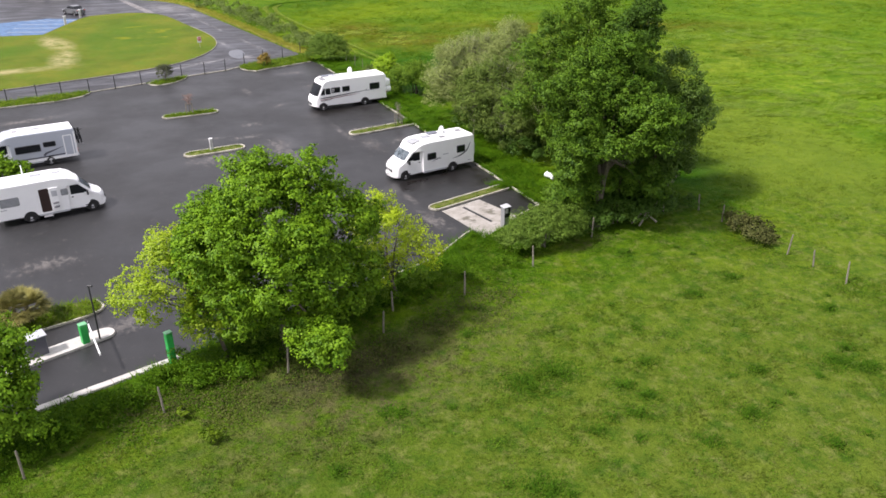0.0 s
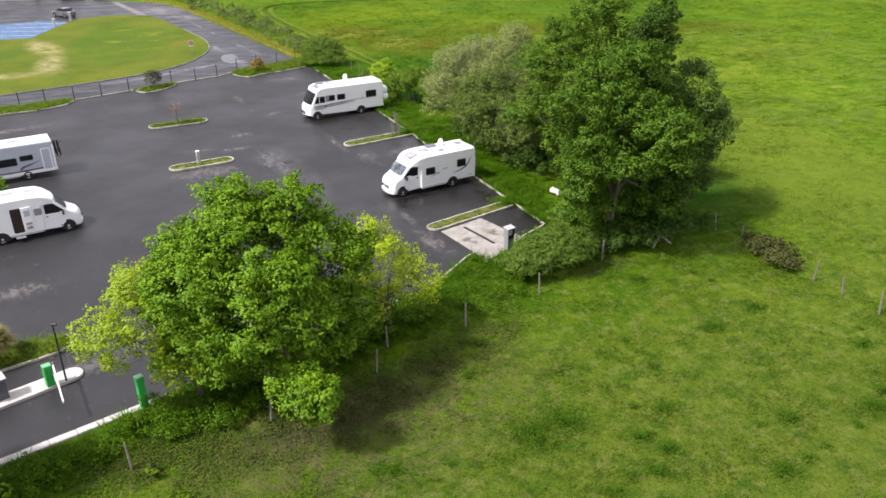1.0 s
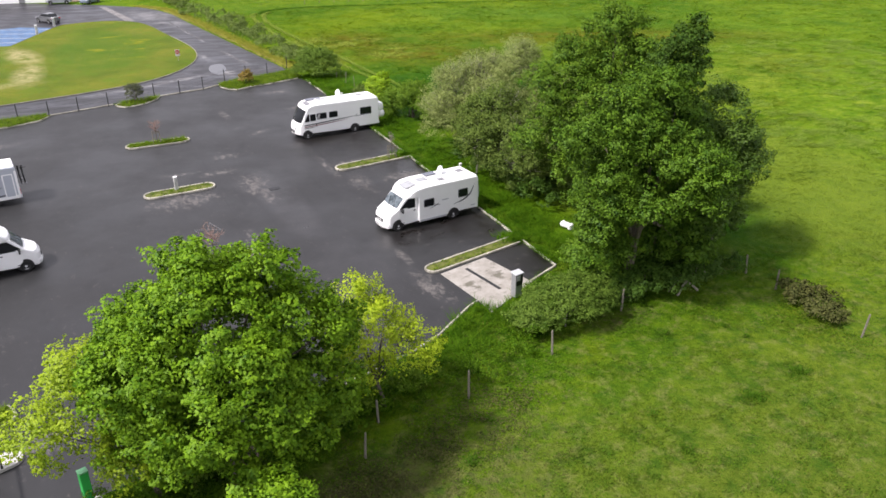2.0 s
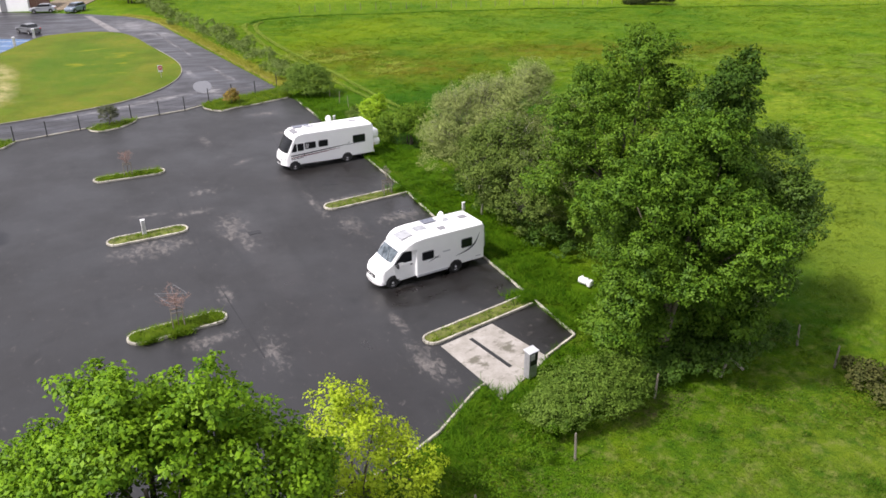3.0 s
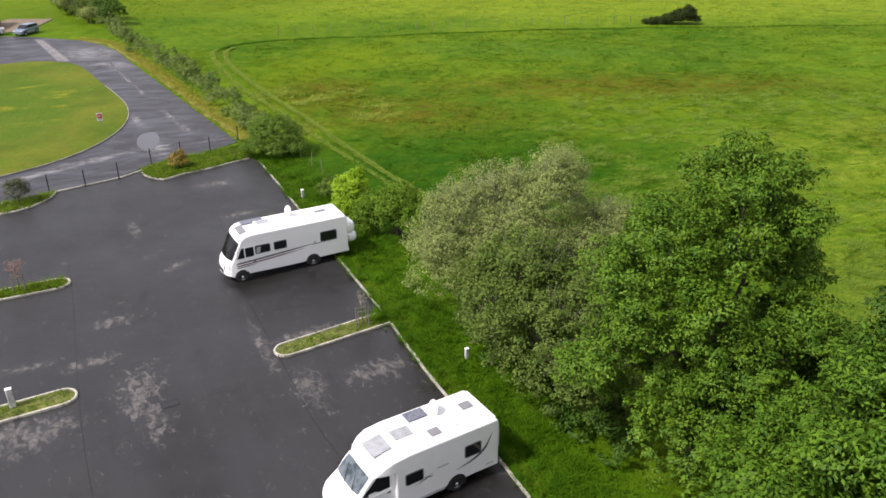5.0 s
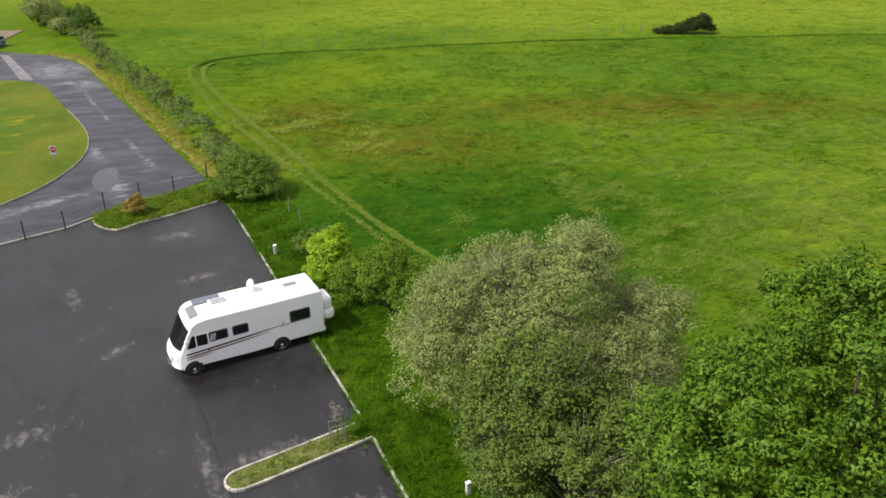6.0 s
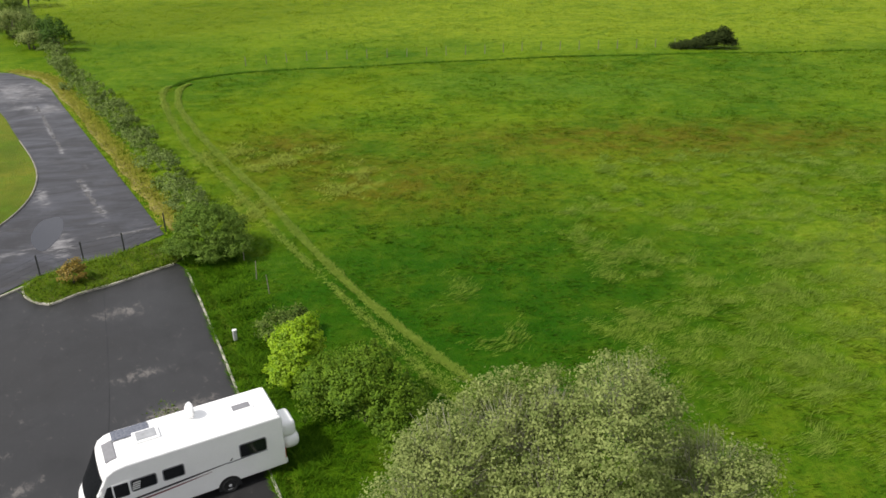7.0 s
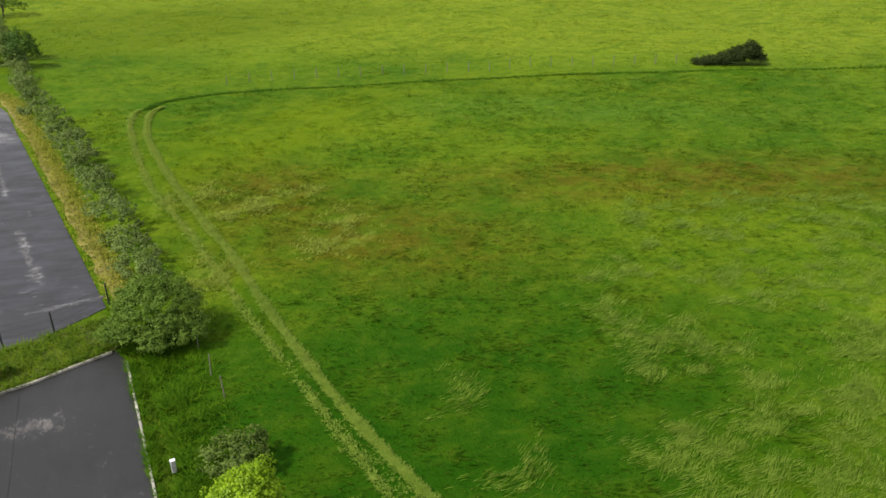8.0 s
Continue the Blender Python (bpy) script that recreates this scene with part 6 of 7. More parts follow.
def hedge_line(name, label, pts, width, high, clumps, per, leaf, material, seed):
    """A row of grown-together shrubs, each a lump of its own size; clumps: leaf clumps for each metre."""
    rng = np.random.default_rng(seed)
    c = np.array(smooth_line(pts, 12))
    seg = np.r_[0, np.cumsum(np.hypot(*np.diff(c, axis=0).T))]
    lobes, u = [], 0.0
    while u < seg[-1]:
        r = width / 2 * rng.uniform(0.6, 1.15)
        h = high * rng.uniform(0.42, 1.28)
        lobes.append((np.interp(u, seg, c[:, 0]) + rng.normal(0, width * 0.12), np.interp(u, seg, c[:, 1]) + rng.normal(0, width * 0.12), h * 0.35, r, r, h * 0.65))
        u += r * rng.uniform(0.8, 1.6)
    for l in list(lobes):
        for k in range(3):
            d = unit(rng.normal(0, 1, 3) + np.array([0, 0, 0.6]))
            r = l[3] * rng.uniform(0.3, 0.5)
            lobes.append((l[0] + d[0] * l[3] * 0.8, l[1] + d[1] * l[4] * 0.8, max(l[2] + d[2] * l[5] * 0.85, 0.2), r, r, r * 0.9))
    p, f, soft = crown_points(lobes, int(seg[-1] * clumps), per, 0.24, rng, -0.05, len(lobes) // 4)
    v, tri, nrm = leaves(p, f, leaf, rng, 0.62, soft)
    tagged(soup(name, v, tri, material, None, nrm), label, "hedge", kind="stuff")


hedge_line("hedge", "long uneven bramble hedge beside the lane", [(-19.2, 101.6), (-22.8, 107.7), (-30.6, 119.4), (-40.4, 133.1), (-53.3, 151.6), (-64.0, 168.0), (-84, 198)], 2.5, 1.85, 19, 30, 0.145, L_HEDGE, 50)
hedge_line("hedge", "scrubby far end of the hedge with taller bushes", [(-62, 163), (-70, 173), (-77, 184), (-84, 196)], 4.2, 2.6, 18, 22, 0.22, L_SALLOW, 51)
for x, y, r, h, leaf, seed, label in ((-57.6, 160.6, 1.9, 3.6, L_DARK, 61, "dark hawthorn at the far end of the hedge"), (-60.8, 165.8, 2.0, 3.9, L_DARK, 62, "dark hawthorn at the far end of the hedge"), (-70.0, 170.6, 2.6, 4.2, L_WILLOW, 63, "pale silvery willow bush at the far end of the hedge"),
                                      (-62.6, 162.4, 1.7, 2.4, L_WILLOW, 64, "pale silvery willow bush at the far end of the hedge"), (-83.0, 201.5, 3.4, 5.0, L_DARK, 65, "tall dark hawthorn past the end of the hedge")):
    tree("hawthorn_bush" if leaf is L_DARK else "willow_bush", label, "bush", (x, y, 0),
         [(0, 0, h * 0.45, r, r, h * 0.48), (r * 0.4, -r * 0.3, h * 0.66, r * 0.6, r * 0.6, h * 0.3), (-r * 0.5, r * 0.2, h * 0.5, r * 0.6, r * 0.6, h * 0.32)], int(60 * r), 26, 0.42, 0.22, leaf, seed, 0.10, limbs=7, stems=3, low=-0.3, ragged=5)
hedge_line("hedge", "overgrown weeds and brambles along the field fence", [(-24, 15.6), (-17.0, 22.6), (-12.2, 27.3), (-7.6, 31.6), (-3.4, 35.2), (1.8, 39.4), (4.0, 41.2)], 2.4, 0.5, 24, 22, 0.10, L_BANK, 52)
hedge_line("hedge", "taller brambles and nettles beneath the maple", [(-9.4, 30.3), (-5.5, 33.6), (-2.6, 36.2), (-0.4, 38.0)], 2.0, 1.35, 26, 24, 0.14, L_BRAMBLE, 54)
# the shade at the trees' foot is put into the dark leaf colour
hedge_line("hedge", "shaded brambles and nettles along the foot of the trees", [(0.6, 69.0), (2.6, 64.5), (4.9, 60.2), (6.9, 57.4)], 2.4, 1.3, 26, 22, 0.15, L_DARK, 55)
hedge_line("hedge", "weeds and ivy on the bank beneath the maple", [(-12.2, 28.7), (-9.4, 29.2), (-6.8, 30.0), (-4.6, 32.0)], 2.2, 0.55, 28, 22, 0.11, L_BANK, 56)
hedge_line("hedge", "rough brambles at the corner of the pasture", [(-19.5, 19.0), (-16.8, 22.0), (-14.8, 24.2)], 2.2, 0.45, 24, 22, 0.10, L_BANK, 57)
# L_DARK instead of a weed green: shade under the crowns, held in the colour
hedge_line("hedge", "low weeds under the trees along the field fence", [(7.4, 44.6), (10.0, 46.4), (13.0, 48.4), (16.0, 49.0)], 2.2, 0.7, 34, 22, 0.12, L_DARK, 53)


def fallen_branch(x, y, turn, long, seed):
    """A dead branch lying in the undergrowth, with a few broken twigs."""
    rng = random.Random(seed)
    t = thing("fallen_branch", "grey dead branch lying in the undergrowth", "branch", pose(x, y, 0.1, 0, 0, turn), "dead branches")
    part("stem", tube([(0, 0, 0.0), (long * 0.35, 0.1, 0.45), (long * 0.7, -0.05, 0.85), (long, 0.1, 1.35)], [0.07, 0.055, 0.04, 0.015], 7), M_TWIG, t)
    for k in range(6):
        u = rng.uniform(0.25, 0.95)
        a = Vector((long * u, 0.05, 1.3 * u))
        part("twig", tube([a, a + Vector((rng.uniform(0.1, 0.4), rng.uniform(-0.4, 0.4), rng.uniform(0.1, 0.5)))], [0.025, 0.008], 5), M_TWIG, t)


fallen_branch(12.0, 46.0, 50, 2.6, 1)
fallen_branch(14.0, 48.4, 70, 2.2, 2)
fallen_branch(13.2, 46.6, 150, 1.8, 3)

# ---- posts, fences, fixtures ----
POST = link_mesh("post", tube([(0, 0, -0.1), (0.005, 0, 0.6), (0, 0.006, 1.18), (0, 0, 1.25)], [0.055, 0.05, 0.045, 0.025], 7), M_POST)


def field_post(x, y, lean, turn, tall=1.0):
    ob = new("fence_post", POST)
    ob.matrix_world = pose(x, y, 0, lean, lean * 0.4, turn) @ Matrix.Diagonal((1, 1, tall, 1))
    tagged(ob, "weathered pale wooden fence post in the grass", "fence post", "field fence posts")


for i, (x, y) in enumerate([(-15.3, 21.8), (-11.5, 26.0), (-6.9, 29.1), (-2.95, 32.7), (-2.7, 34.9), (1.0, 36.7), (4.88, 40.3), (8.79, 44.5), (12.8, 47.6), (16.48, 49.0), (17.5, 47.1), (20.0, 42.25), (20.87, 40.6), (21.9, 38.6)]):
    field_post(x, y, (4, -3, 5, -4, 2, 3, -2, 2, -3, 4, -2, 5, -6, 8)[i], i * 67, (1.1, 1.0, 1.15, 1.0, 0.9, 1.15, 1.0, 1.0, 0.95, 0.9, 0.9, 1.05, 0.85, 1.0)[i])
for i, (x, y) in enumerate([(-14.35, 95.8), (-12.95, 93.4), (-11.75, 91.6)]):
    ob = new("stake", POST)
    ob.matrix_world = pose(x, y, 0, 5 - 4 * i, 3, i * 50) @ Matrix.Diagonal((0.55, 0.55, 0.95, 1))
    tagged(ob, "thin wooden stake in the long verge grass", "stake", "verge stakes")
part_rail = part("fence_rail", tube([(11.6, 46.5, 0.05), (13.6, 49.0, 0.85), (15.4, 51.3, 1.6)], [0.06, 0.055, 0.04], 7), M_POST)
tagged(part_rail, "fallen pale wooden rail leaning on a post", "fence rail")


def far_posts():
    pts = smooth_line([(-29, 151.3), (-20.7, 154.4), (-9.7, 156.0), (0.4, 157.9), (7.3, 159.7), (20, 161.0), (34, 162.0)], 6)
    c = np.array(pts)
    seg = np.r_[0, np.cumsum(np.hypot(*np.diff(c, axis=0).T))]
    for k, u in enumerate(np.arange(0, seg[-1], 2.6)):
        ob = new("fence_post", POST)
        ob.matrix_world = pose(np.interp(u, seg, c[:, 0]), np.interp(u, seg, c[:, 1]), -0.05, 2 * math.sin(k * 2.3), 0, k * 40) @ Matrix.Diagonal((0.8, 0.8, 0.95, 1))
        tagged(ob, "thin grey wooden post of the far meadow fence", "fence post", "far meadow fence posts")


far_posts()


def lattice_fence():
    """The dark wire fence at the far end of the car park: posts, top and bottom wires and mesh."""
    t = thing("wire_fence", "dark green wire mesh fence with slim posts", "fence", kind="structure")
    pts = [(-58, 64.5), (-50, 71.8), (-45.7, 75.9), (-43.6, 77.8), (-41.6, 79.0), (-39.1, 80.0), (-37.0, 81.6), (-34.9, 83.5), (-31.75, 87.3), (-29.5, 88.5), (-27.6, 90.2), (-26.3, 93.6), (-24.5, 95.6), (-22.4, 96.9), (-20.9, 100.2)]
    bm = box((0, 0, 0.68), (0.075, 0.075, 1.4), 0.01)
    me = link_mesh("post", bm, M_FENCE)
    for x, y in pts:
        ob = new("post", me)
        ob.parent, ob.location = t, (x, y, 0)
    bm = bmesh.new()
    for a, b in zip(pts, pts[1:]):
        for z in (0.15, 0.5, 0.85, 1.2):
            tube([(*a, z), (*b, z)], [0.006, 0.006], 4, bm, False)
    part("wires", bm, M_FENCE, t, "thin dark wires")


lattice_fence()


def white_post(x, y, label, h=0.85, w=0.2):
    t = thing("service_post", label, "service post", pose(x, y, 0, 0, 0, 30), "white service posts")
    part("body", box((0, 0, h / 2), (w, w * 0.8, h), 0.03), M_LINE, t)
    part("cap", box((0, 0, h + 0.02), (w * 1.08, w * 0.88, 0.05), 0.015), M_WHITE, t)


white_post(-20.2, 60.9, "white plastic service post on the kerbed island", 1.0, 0.26)
white_post(-12.3, 86.5, "small white service post in the verge", 0.6, 0.2)
white_post(0.05, 65.4, "small white service post in the verge", 0.6, 0.2)


def sapling(x, y, label, tall, bush, seed, leafy=0):
    """A young tree held in a frame of stakes."""
    rng = np.random.default_rng(seed)
    t = thing("sapling", label, "young tree", pose(x, y, 0.06, 0, 0, 25), "staked saplings")
    part("trunk", tube([(0, 0, 0), (0.02, 0, tall * 0.5), (0, 0.02, tall)], [0.03, 0.025, 0.01], 6), M_BARK, t)
    bm = bmesh.new()
    for k in range(34):
        a = k * 2.4
        z = tall * rng.uniform(0.5, 0.9)
        rad = bush * rng.uniform(0.3, 0.75)
        e = Vector((rad * math.cos(a), rad * math.sin(a), z + bush * rng.uniform(0.05, 0.5)))
        m = Vector((e.x * 0.5, e.y * 0.5, z + (e.z - z) * 0.25))
        tube([(0, 0, z), m, e], [0.014, 0.010, 0.005], 4, bm)
        for q in range(5):
            o = m.lerp(e, rng.uniform(0.0, 1.0))
            tube([o, o + Vector((rng.normal(0, 0.16), rng.normal(0, 0.16), rng.uniform(0.0, 0.26))) * bush], [0.008, 0.004], 3, bm, False)
    part("twig_crown", bm, M_PINKTWIG if bush > 0.75 else M_TWIG, t, "bare pinkish twigs" if bush > 0.75 else "thin bare twigs")
    if leafy:
        p = np.array([0, 0, tall * 0.85]) + rng.normal(0, 1, (leafy, 3)) * np.array([bush, bush, bush]) * 0.42
        v, tri, nrm = leaves(p, rng.normal(0, 0.6, (leafy, 3)) + np.array([0, 0, 0.7]), 0.12, rng)
        soup("crown", v, tri, L_SALLOW, t, nrm)
    if bush > 1:
        m = Matrix.Rotation(radians(-25), 3, "Z")
        corner = [m @ Vector(v) for v in ((-0.86, -0.2, 2.02), (0.72, -0.1, 2.02), (-0.2, 0.62, 2.12), (0.1, -0.95, 1.9), (-0.1, -0.15, 2.02))]
        for i, j in ((0, 3), (0, 1), (1, 2), (2, 4)):
            part("frame_rod", tube([corner[i], corner[j]], [0.008, 0.008], 5), M_GREY, t, "thin pale rod tied in the twigs")
    for sx in (-0.28, 0.28):
        for sy in (-0.2, 0.2):
            part("stake", tube([(sx, sy, -0.05), (sx, sy, 1.0)], [0.03, 0.03], 6), M_POST, t, "wooden stake")
    bm = bmesh.new()
    for sy in (-0.2, 0.2):
        box((0, sy, 0.95), (0.62, 0.03, 0.06), 0, None, bm)
    part("tie_bar", bm, M_POST, t)


sapling(-14.0, 49.55, "bare young tree held by wooden stakes on the island", 2.0, 1.1, 61)
sapling(-25.6, 71.6, "bare young tree held by wooden stakes on the island", 2.0, 0.8, 62)
sapling(-5.45, 68.35, "thin bare young tree held by wooden stakes", 2.1, 0.45, 63)
sapling(-12.4, 77.55, "thin young tree with a few olive leaves held by wooden stakes", 2.3, 0.7, 64, 150)


# service point beside the slab
t = thing("service_terminal", "grey steel motorhome service terminal with a white notice", "service terminal", pose(3.45, 45.9, 0, 0, 0, 40))
part("cabinet", box((0, 0, 0.68), (0.50, 0.36, 1.36), 0.02), M_STEEL, t)
part("lid", box((0, 0, 1.39), (0.60, 0.46, 0.06), 0.015, pose(0, 0, 0, 8, 0, 0)), M_LIGHTGREY, t)
part("front_panel", box((0, -0.183, 1.0), (0.44, 0.012, 0.62)), M_BLACK, t, "dark front panel")
part("notice", box((-0.06, -0.194, 1.12), (0.24, 0.012, 0.30)), M_LINE, t, "white notice plate")
part("hose_box", box((0.29, 0.02, 1.0), (0.10, 0.28, 0.5), 0.02), M_BLACK, t, "black side box")

# white box in the undergrowth
t = thing("white_tank", "white plastic tank lying in the undergrowth", "tank", pose(7.0, 54.9, 0, 0, 0, -38))
part("shell", box((-0.10, 0, 0.24), (0.60, 0.36, 0.34), 0.10, None, None, 2), M_WHITE, t, smooth=True)
part("end_cap", box((0.32, -0.04, 0.21), (0.24, 0.42, 0.38), 0.08, None, None, 2), M_WHITE, t, smooth=True)
part("spout", tube([(-0.20, 0, 0.38), (-0.20, 0, 0.48)], [0.08, 0.07], 10), M_WHITE, t)


def barrier():
    """The entry: island, barrier cabinet with its boom, pay box, camera pole and the exit terminal."""
    a = math.degrees(math.atan2(31.8 - 29.5, -16.16 + 18.41))
    t = thing("barrier_island", "pale concrete island under the entry barrier", "traffic island", kind="structure")
    c, d = Vector((-18.0, 30.65)), Vector((math.cos(radians(a)), math.sin(radians(a))))
    n = Vector((-d.y, d.x))
    ring = []
    for k in range(9):
        q = math.pi * (-0.5 + k / 8)
        ring.append(c + d * (1.9 + 0.5 * math.cos(q)) + n * (0.5 * math.sin(q)))
    ring += [c - d * 3.6 + n * 0.5, c - d * 3.6 - n * 0.5]
    part("slab", prism([(v.x, v.y) for v in ring], -0.05, 0.13), M_PALEKERB, t)
    t = thing("entry_barrier", "green barrier cabinet with a lowered white boom", "barrier", pose(-17.15, 31.1, 0.13, 0, 0, a))
    part("cabinet", box((0, 0, 0.5), (0.36, 0.32, 1.0), 0.05, seg=2), M_GREEN, t)
    part("lid", box((0, 0, 1.02), (0.37, 0.33, 0.05), 0.01), M_GREENTOP, t)
    part("boom", box((0.27, 0, 0.92), (0.07, 3.3, 0.12), 0.015, pose(0, 0, 0, 0, 0, -12) @ pose(0, -1.5, 0)), M_WHITE, t, "white boom")
    part("hub", tube([(0.2, 0, 0.92), (0.3, 0, 0.92)], [0.1, 0.1], 12), M_BLACK, t)
    t = thing("exit_terminal", "tall green terminal with a paler top beside the lane", "terminal", pose(-12.45, 29.75, 0, 0, 0, a))
    part("cabinet", box((0, 0, 0.78), (0.31, 0.28, 1.56), 0.02), M_GREEN, t)
    part("lid", box((0, 0, 1.59), (0.33, 0.30, 0.06), 0.01), M_GREENTOP, t)
    t = thing("camera_pole", "slim dark camera pole on the barrier island", "pole", pose(-16.62, 31.45, 0.12))
    part("pole", tube([(0, 0, 0), (0, 0, 2.9)], [0.045, 0.035], 8), M_FENCE, t)
    part("head", box((0.06, 0, 2.9), (0.26, 0.1, 0.1), 0.02), M_FENCE, t)
    t = thing("pay_station", "dark grey pay station with a pale sloping roof", "pay station", pose(-18.95, 30.0, 0.1, 0, 0, a))
    part("cabinet", box((0, 0, 0.5), (0.9, 0.5, 1.0), 0.02), M_TRIM, t)
    part("roof", box((0, 0, 1.04), (1.0, 0.62, 0.06), 0.02, pose(0, 0, 0, 6, 0, 0)), M_LIGHTGREY, t)


barrier()


def palm(x, y):
    """A dwarf fan palm: short stems and many fans of narrow leaflets."""
    rng = np.random.default_rng(71)
    t = thing("palm", "bushy dwarf fan palm with olive and straw leaves", "palm", pose(x, y, 0.05))
    bm = bmesh.new()
    for k in range(4):
        tube([(0.3 * math.cos(k * 1.6), 0.3 * math.sin(k * 1.6), 0), (0.45 * math.cos(k * 1.6), 0.45 * math.sin(k * 1.6), 0.9)], [0.13, 0.1], 8, bm)
    part("trunk", bm, M_BARK, t)
    vs, fs = [], []
    for k in range(330):
        a, e = rng.uniform(0, 2 * math.pi), rng.uniform(-0.1, 1.35)
        out = Vector((math.cos(a) * math.cos(e), math.sin(a) * math.cos(e), math.sin(e)))
        o = Vector((0.35 * math.cos(a), 0.35 * math.sin(a), 0.85)) + out * rng.uniform(0.4, 0.75)
        side = out.cross(Vector((0, 0, 1))).normalized()
        for j in range(11):
            g = (j - 5) * 0.24
            tip = o + (out * math.cos(g) + side * math.sin(g)) * rng.uniform(0.42, 0.6) + Vector((0, 0, -0.12 - 0.1 * rng.uniform()))
            w = side * 0.03 * math.cos(g) - out * 0.03 * math.sin(g)
            i = len(vs)
            vs += [tuple(o - w), tuple(o + w), tuple(tip)]
            fs.append((i, i + 1, i + 2))
    soup("fronds", np.array(vs), np.array(fs), L_PALM, t)


palm(-21.1, 32.9)


# the lane beyond the fence
def no_entry_sign(x, y):
    t = thing("road_sign", "round red and white no-entry sign on a short plate", "road sign", pose(x, y, 0.05, 0, 0, 20))
    part("pole", tube([(0, 0.04, 0), (0, 0.04, 1.2)], [0.03, 0.03], 8), M_STEEL, t)
    part("plate", box((0, 0, 1.0), (0.52, 0.03, 0.75), 0.01), M_LINE, t, "white back plate")
    part("disc", tube([(0, -0.018, 1.1), (0, -0.03, 1.1)], [0.24, 0.24], 20), M_SIGNRED, t, "red disc")
    part("bar", box((0, -0.034, 1.1), (0.34, 0.012, 0.10)), M_LINE, t, "white bar")


no_entry_sign(-35.0, 103.9)
tagged(part("crossing_strip", prism([(-64.4, 148.0), (-62.8, 147.5), (-52.0, 133.3), (-53.6, 133.2)], -0.05, 0.004), M_STRIP), "pale concrete strip across the lane", "paving strip", kind="structure")
for i in range(4):
    a0, b0 = Vector((-61.3, 115.5 + i * 3.4)), Vector((-67.2 - i * 0.9, 115.0 + i * 3.3))
    bm = ribbon([tuple(a0), tuple(b0)], 0.18, 0.010)
    tagged(part("bay_line", bm, M_LINE), "worn white line between the blue bays", "road marking", kind="structure")
for x, y in ((-61.6, 121.5), (-62.2, 127.8)):
    white_post(x, y, "white sign board at the blue parking bays", 1.3, 0.35)


def blob(cx, cy, rx, ry, angle, seed, wob=0.2):
    rng = random.Random(seed)
    ph = [rng.uniform(0, 6) for _ in range(3)]
    out = []
    for k in range(28):
        q = 2 * math.pi * k / 28
        r = 1 + wob * (math.sin(2 * q + ph[0]) * 0.6 + math.sin(3 * q + ph[1]) * 0.5 + math.sin(5 * q + ph[2]) * 0.3)
        x, y = rx * r * math.cos(q), ry * r * math.sin(q)
        ca, sa = math.cos(radians(angle)), math.sin(radians(angle))
        out.append((cx + x * ca - y * sa, cy + x * sa + y * ca))
    return out


def lane_crack(pts, wide, seed):
    """A pale worn line where the joint of the lane has broken up."""
    rng = random.Random(seed)
    line = [(x + rng.uniform(-0.09, 0.09), y + rng.uniform(-0.09, 0.09)) for x, y in smooth_line(pts, 16)]
    gaps = [0] + sorted(rng.sample(range(4, len(line) - 4), 3)) + [len(line)]
    for a, b in zip(gaps, gaps[1:]):
        if b - a > 3:
            tagged(part("lane_crack", ribbon(line[a:b - 1], wide, -0.001, None, rng, True), M_OLDSTRIP), "pale broken joint in the worn lane", "crack", kind="structure")


lane_crack([(-46.3, 132.3), (-40.4, 123.3), (-36.5, 117.4)], 0.30, 3)
lane_crack([(-31.6, 110.2), (-29.0, 106.4), (-26.5, 103.1)], 0.34, 4)
lane_crack([(-25.2, 98.9), (-23.2, 100.0), (-21.5, 101.2)], 0.22, 5)
lane_crack([(-38.0, 88.6), (-33.6, 92.4), (-30.6, 96.4)], 0.22, 6)
for x, y, rx, ry, k in ((-10.25, 70.45, 0.42, 0.17, 8), (-9.75, 70.3, 0.5, 0.09, 9), (-10.1, 70.1, 0.45, 0.06, 10)):
    tagged(part("oil_stain", prism(blob(x, y, rx, ry, 12, k, 0.25), -0.02, 0.004), M_BLACK), "small black oil stain on the asphalt", "stain", kind="structure")
tagged(part("puddle", prism(blob(-29.0, 99.9, 3.0, 0.95, 112, 5, 0.09), -0.02, 0.002), M_PUDDLE), "shallow puddle on the worn lane", "puddle", kind="structure")


def building():
    """The corner of a white rendered building at the end of the lane."""
    t = thing("building", "white rendered building with a brown gable by the lane", "building", pose(-76.0, 152.6, 0, 0, 0, 11))
    part("wall", box((-6, 4, 1.6), (12, 8, 3.2), 0.03), M_WHITE, t, "white rendered wall")
    part("gable_wall", box((0.6, 4.4, 1.7), (1.2, 7.2, 3.4), 0.03), M_BRICK, t, "brown rendered wall")
    part("roof", side_slab([(-12.4, 3.2), (-6, 5.0), (0.6, 3.2), (0.6, 3.3), (-6, 5.15), (-12.4, 3.3)], 4.4, 0, 1), M_BRICK, t).location = (0, 4, 0)
    part("door", box((-4.0, -0.01, 1.05), (1.0, 0.06, 2.1), 0.01), M_GREY, t, "grey door")


building()
tagged(part("courtyard", prism([(-75.2, 152.9), (-71.0, 154.0), (-69.5, 158.5), (-70.5, 166), (-78, 166), (-78, 153)], -0.15, 0.06), M_GRAVEL), "pale brown gravel yard beside the building", "gravel yard", kind="structure")

# ---- tracks in the meadow, verge strip, grass ----


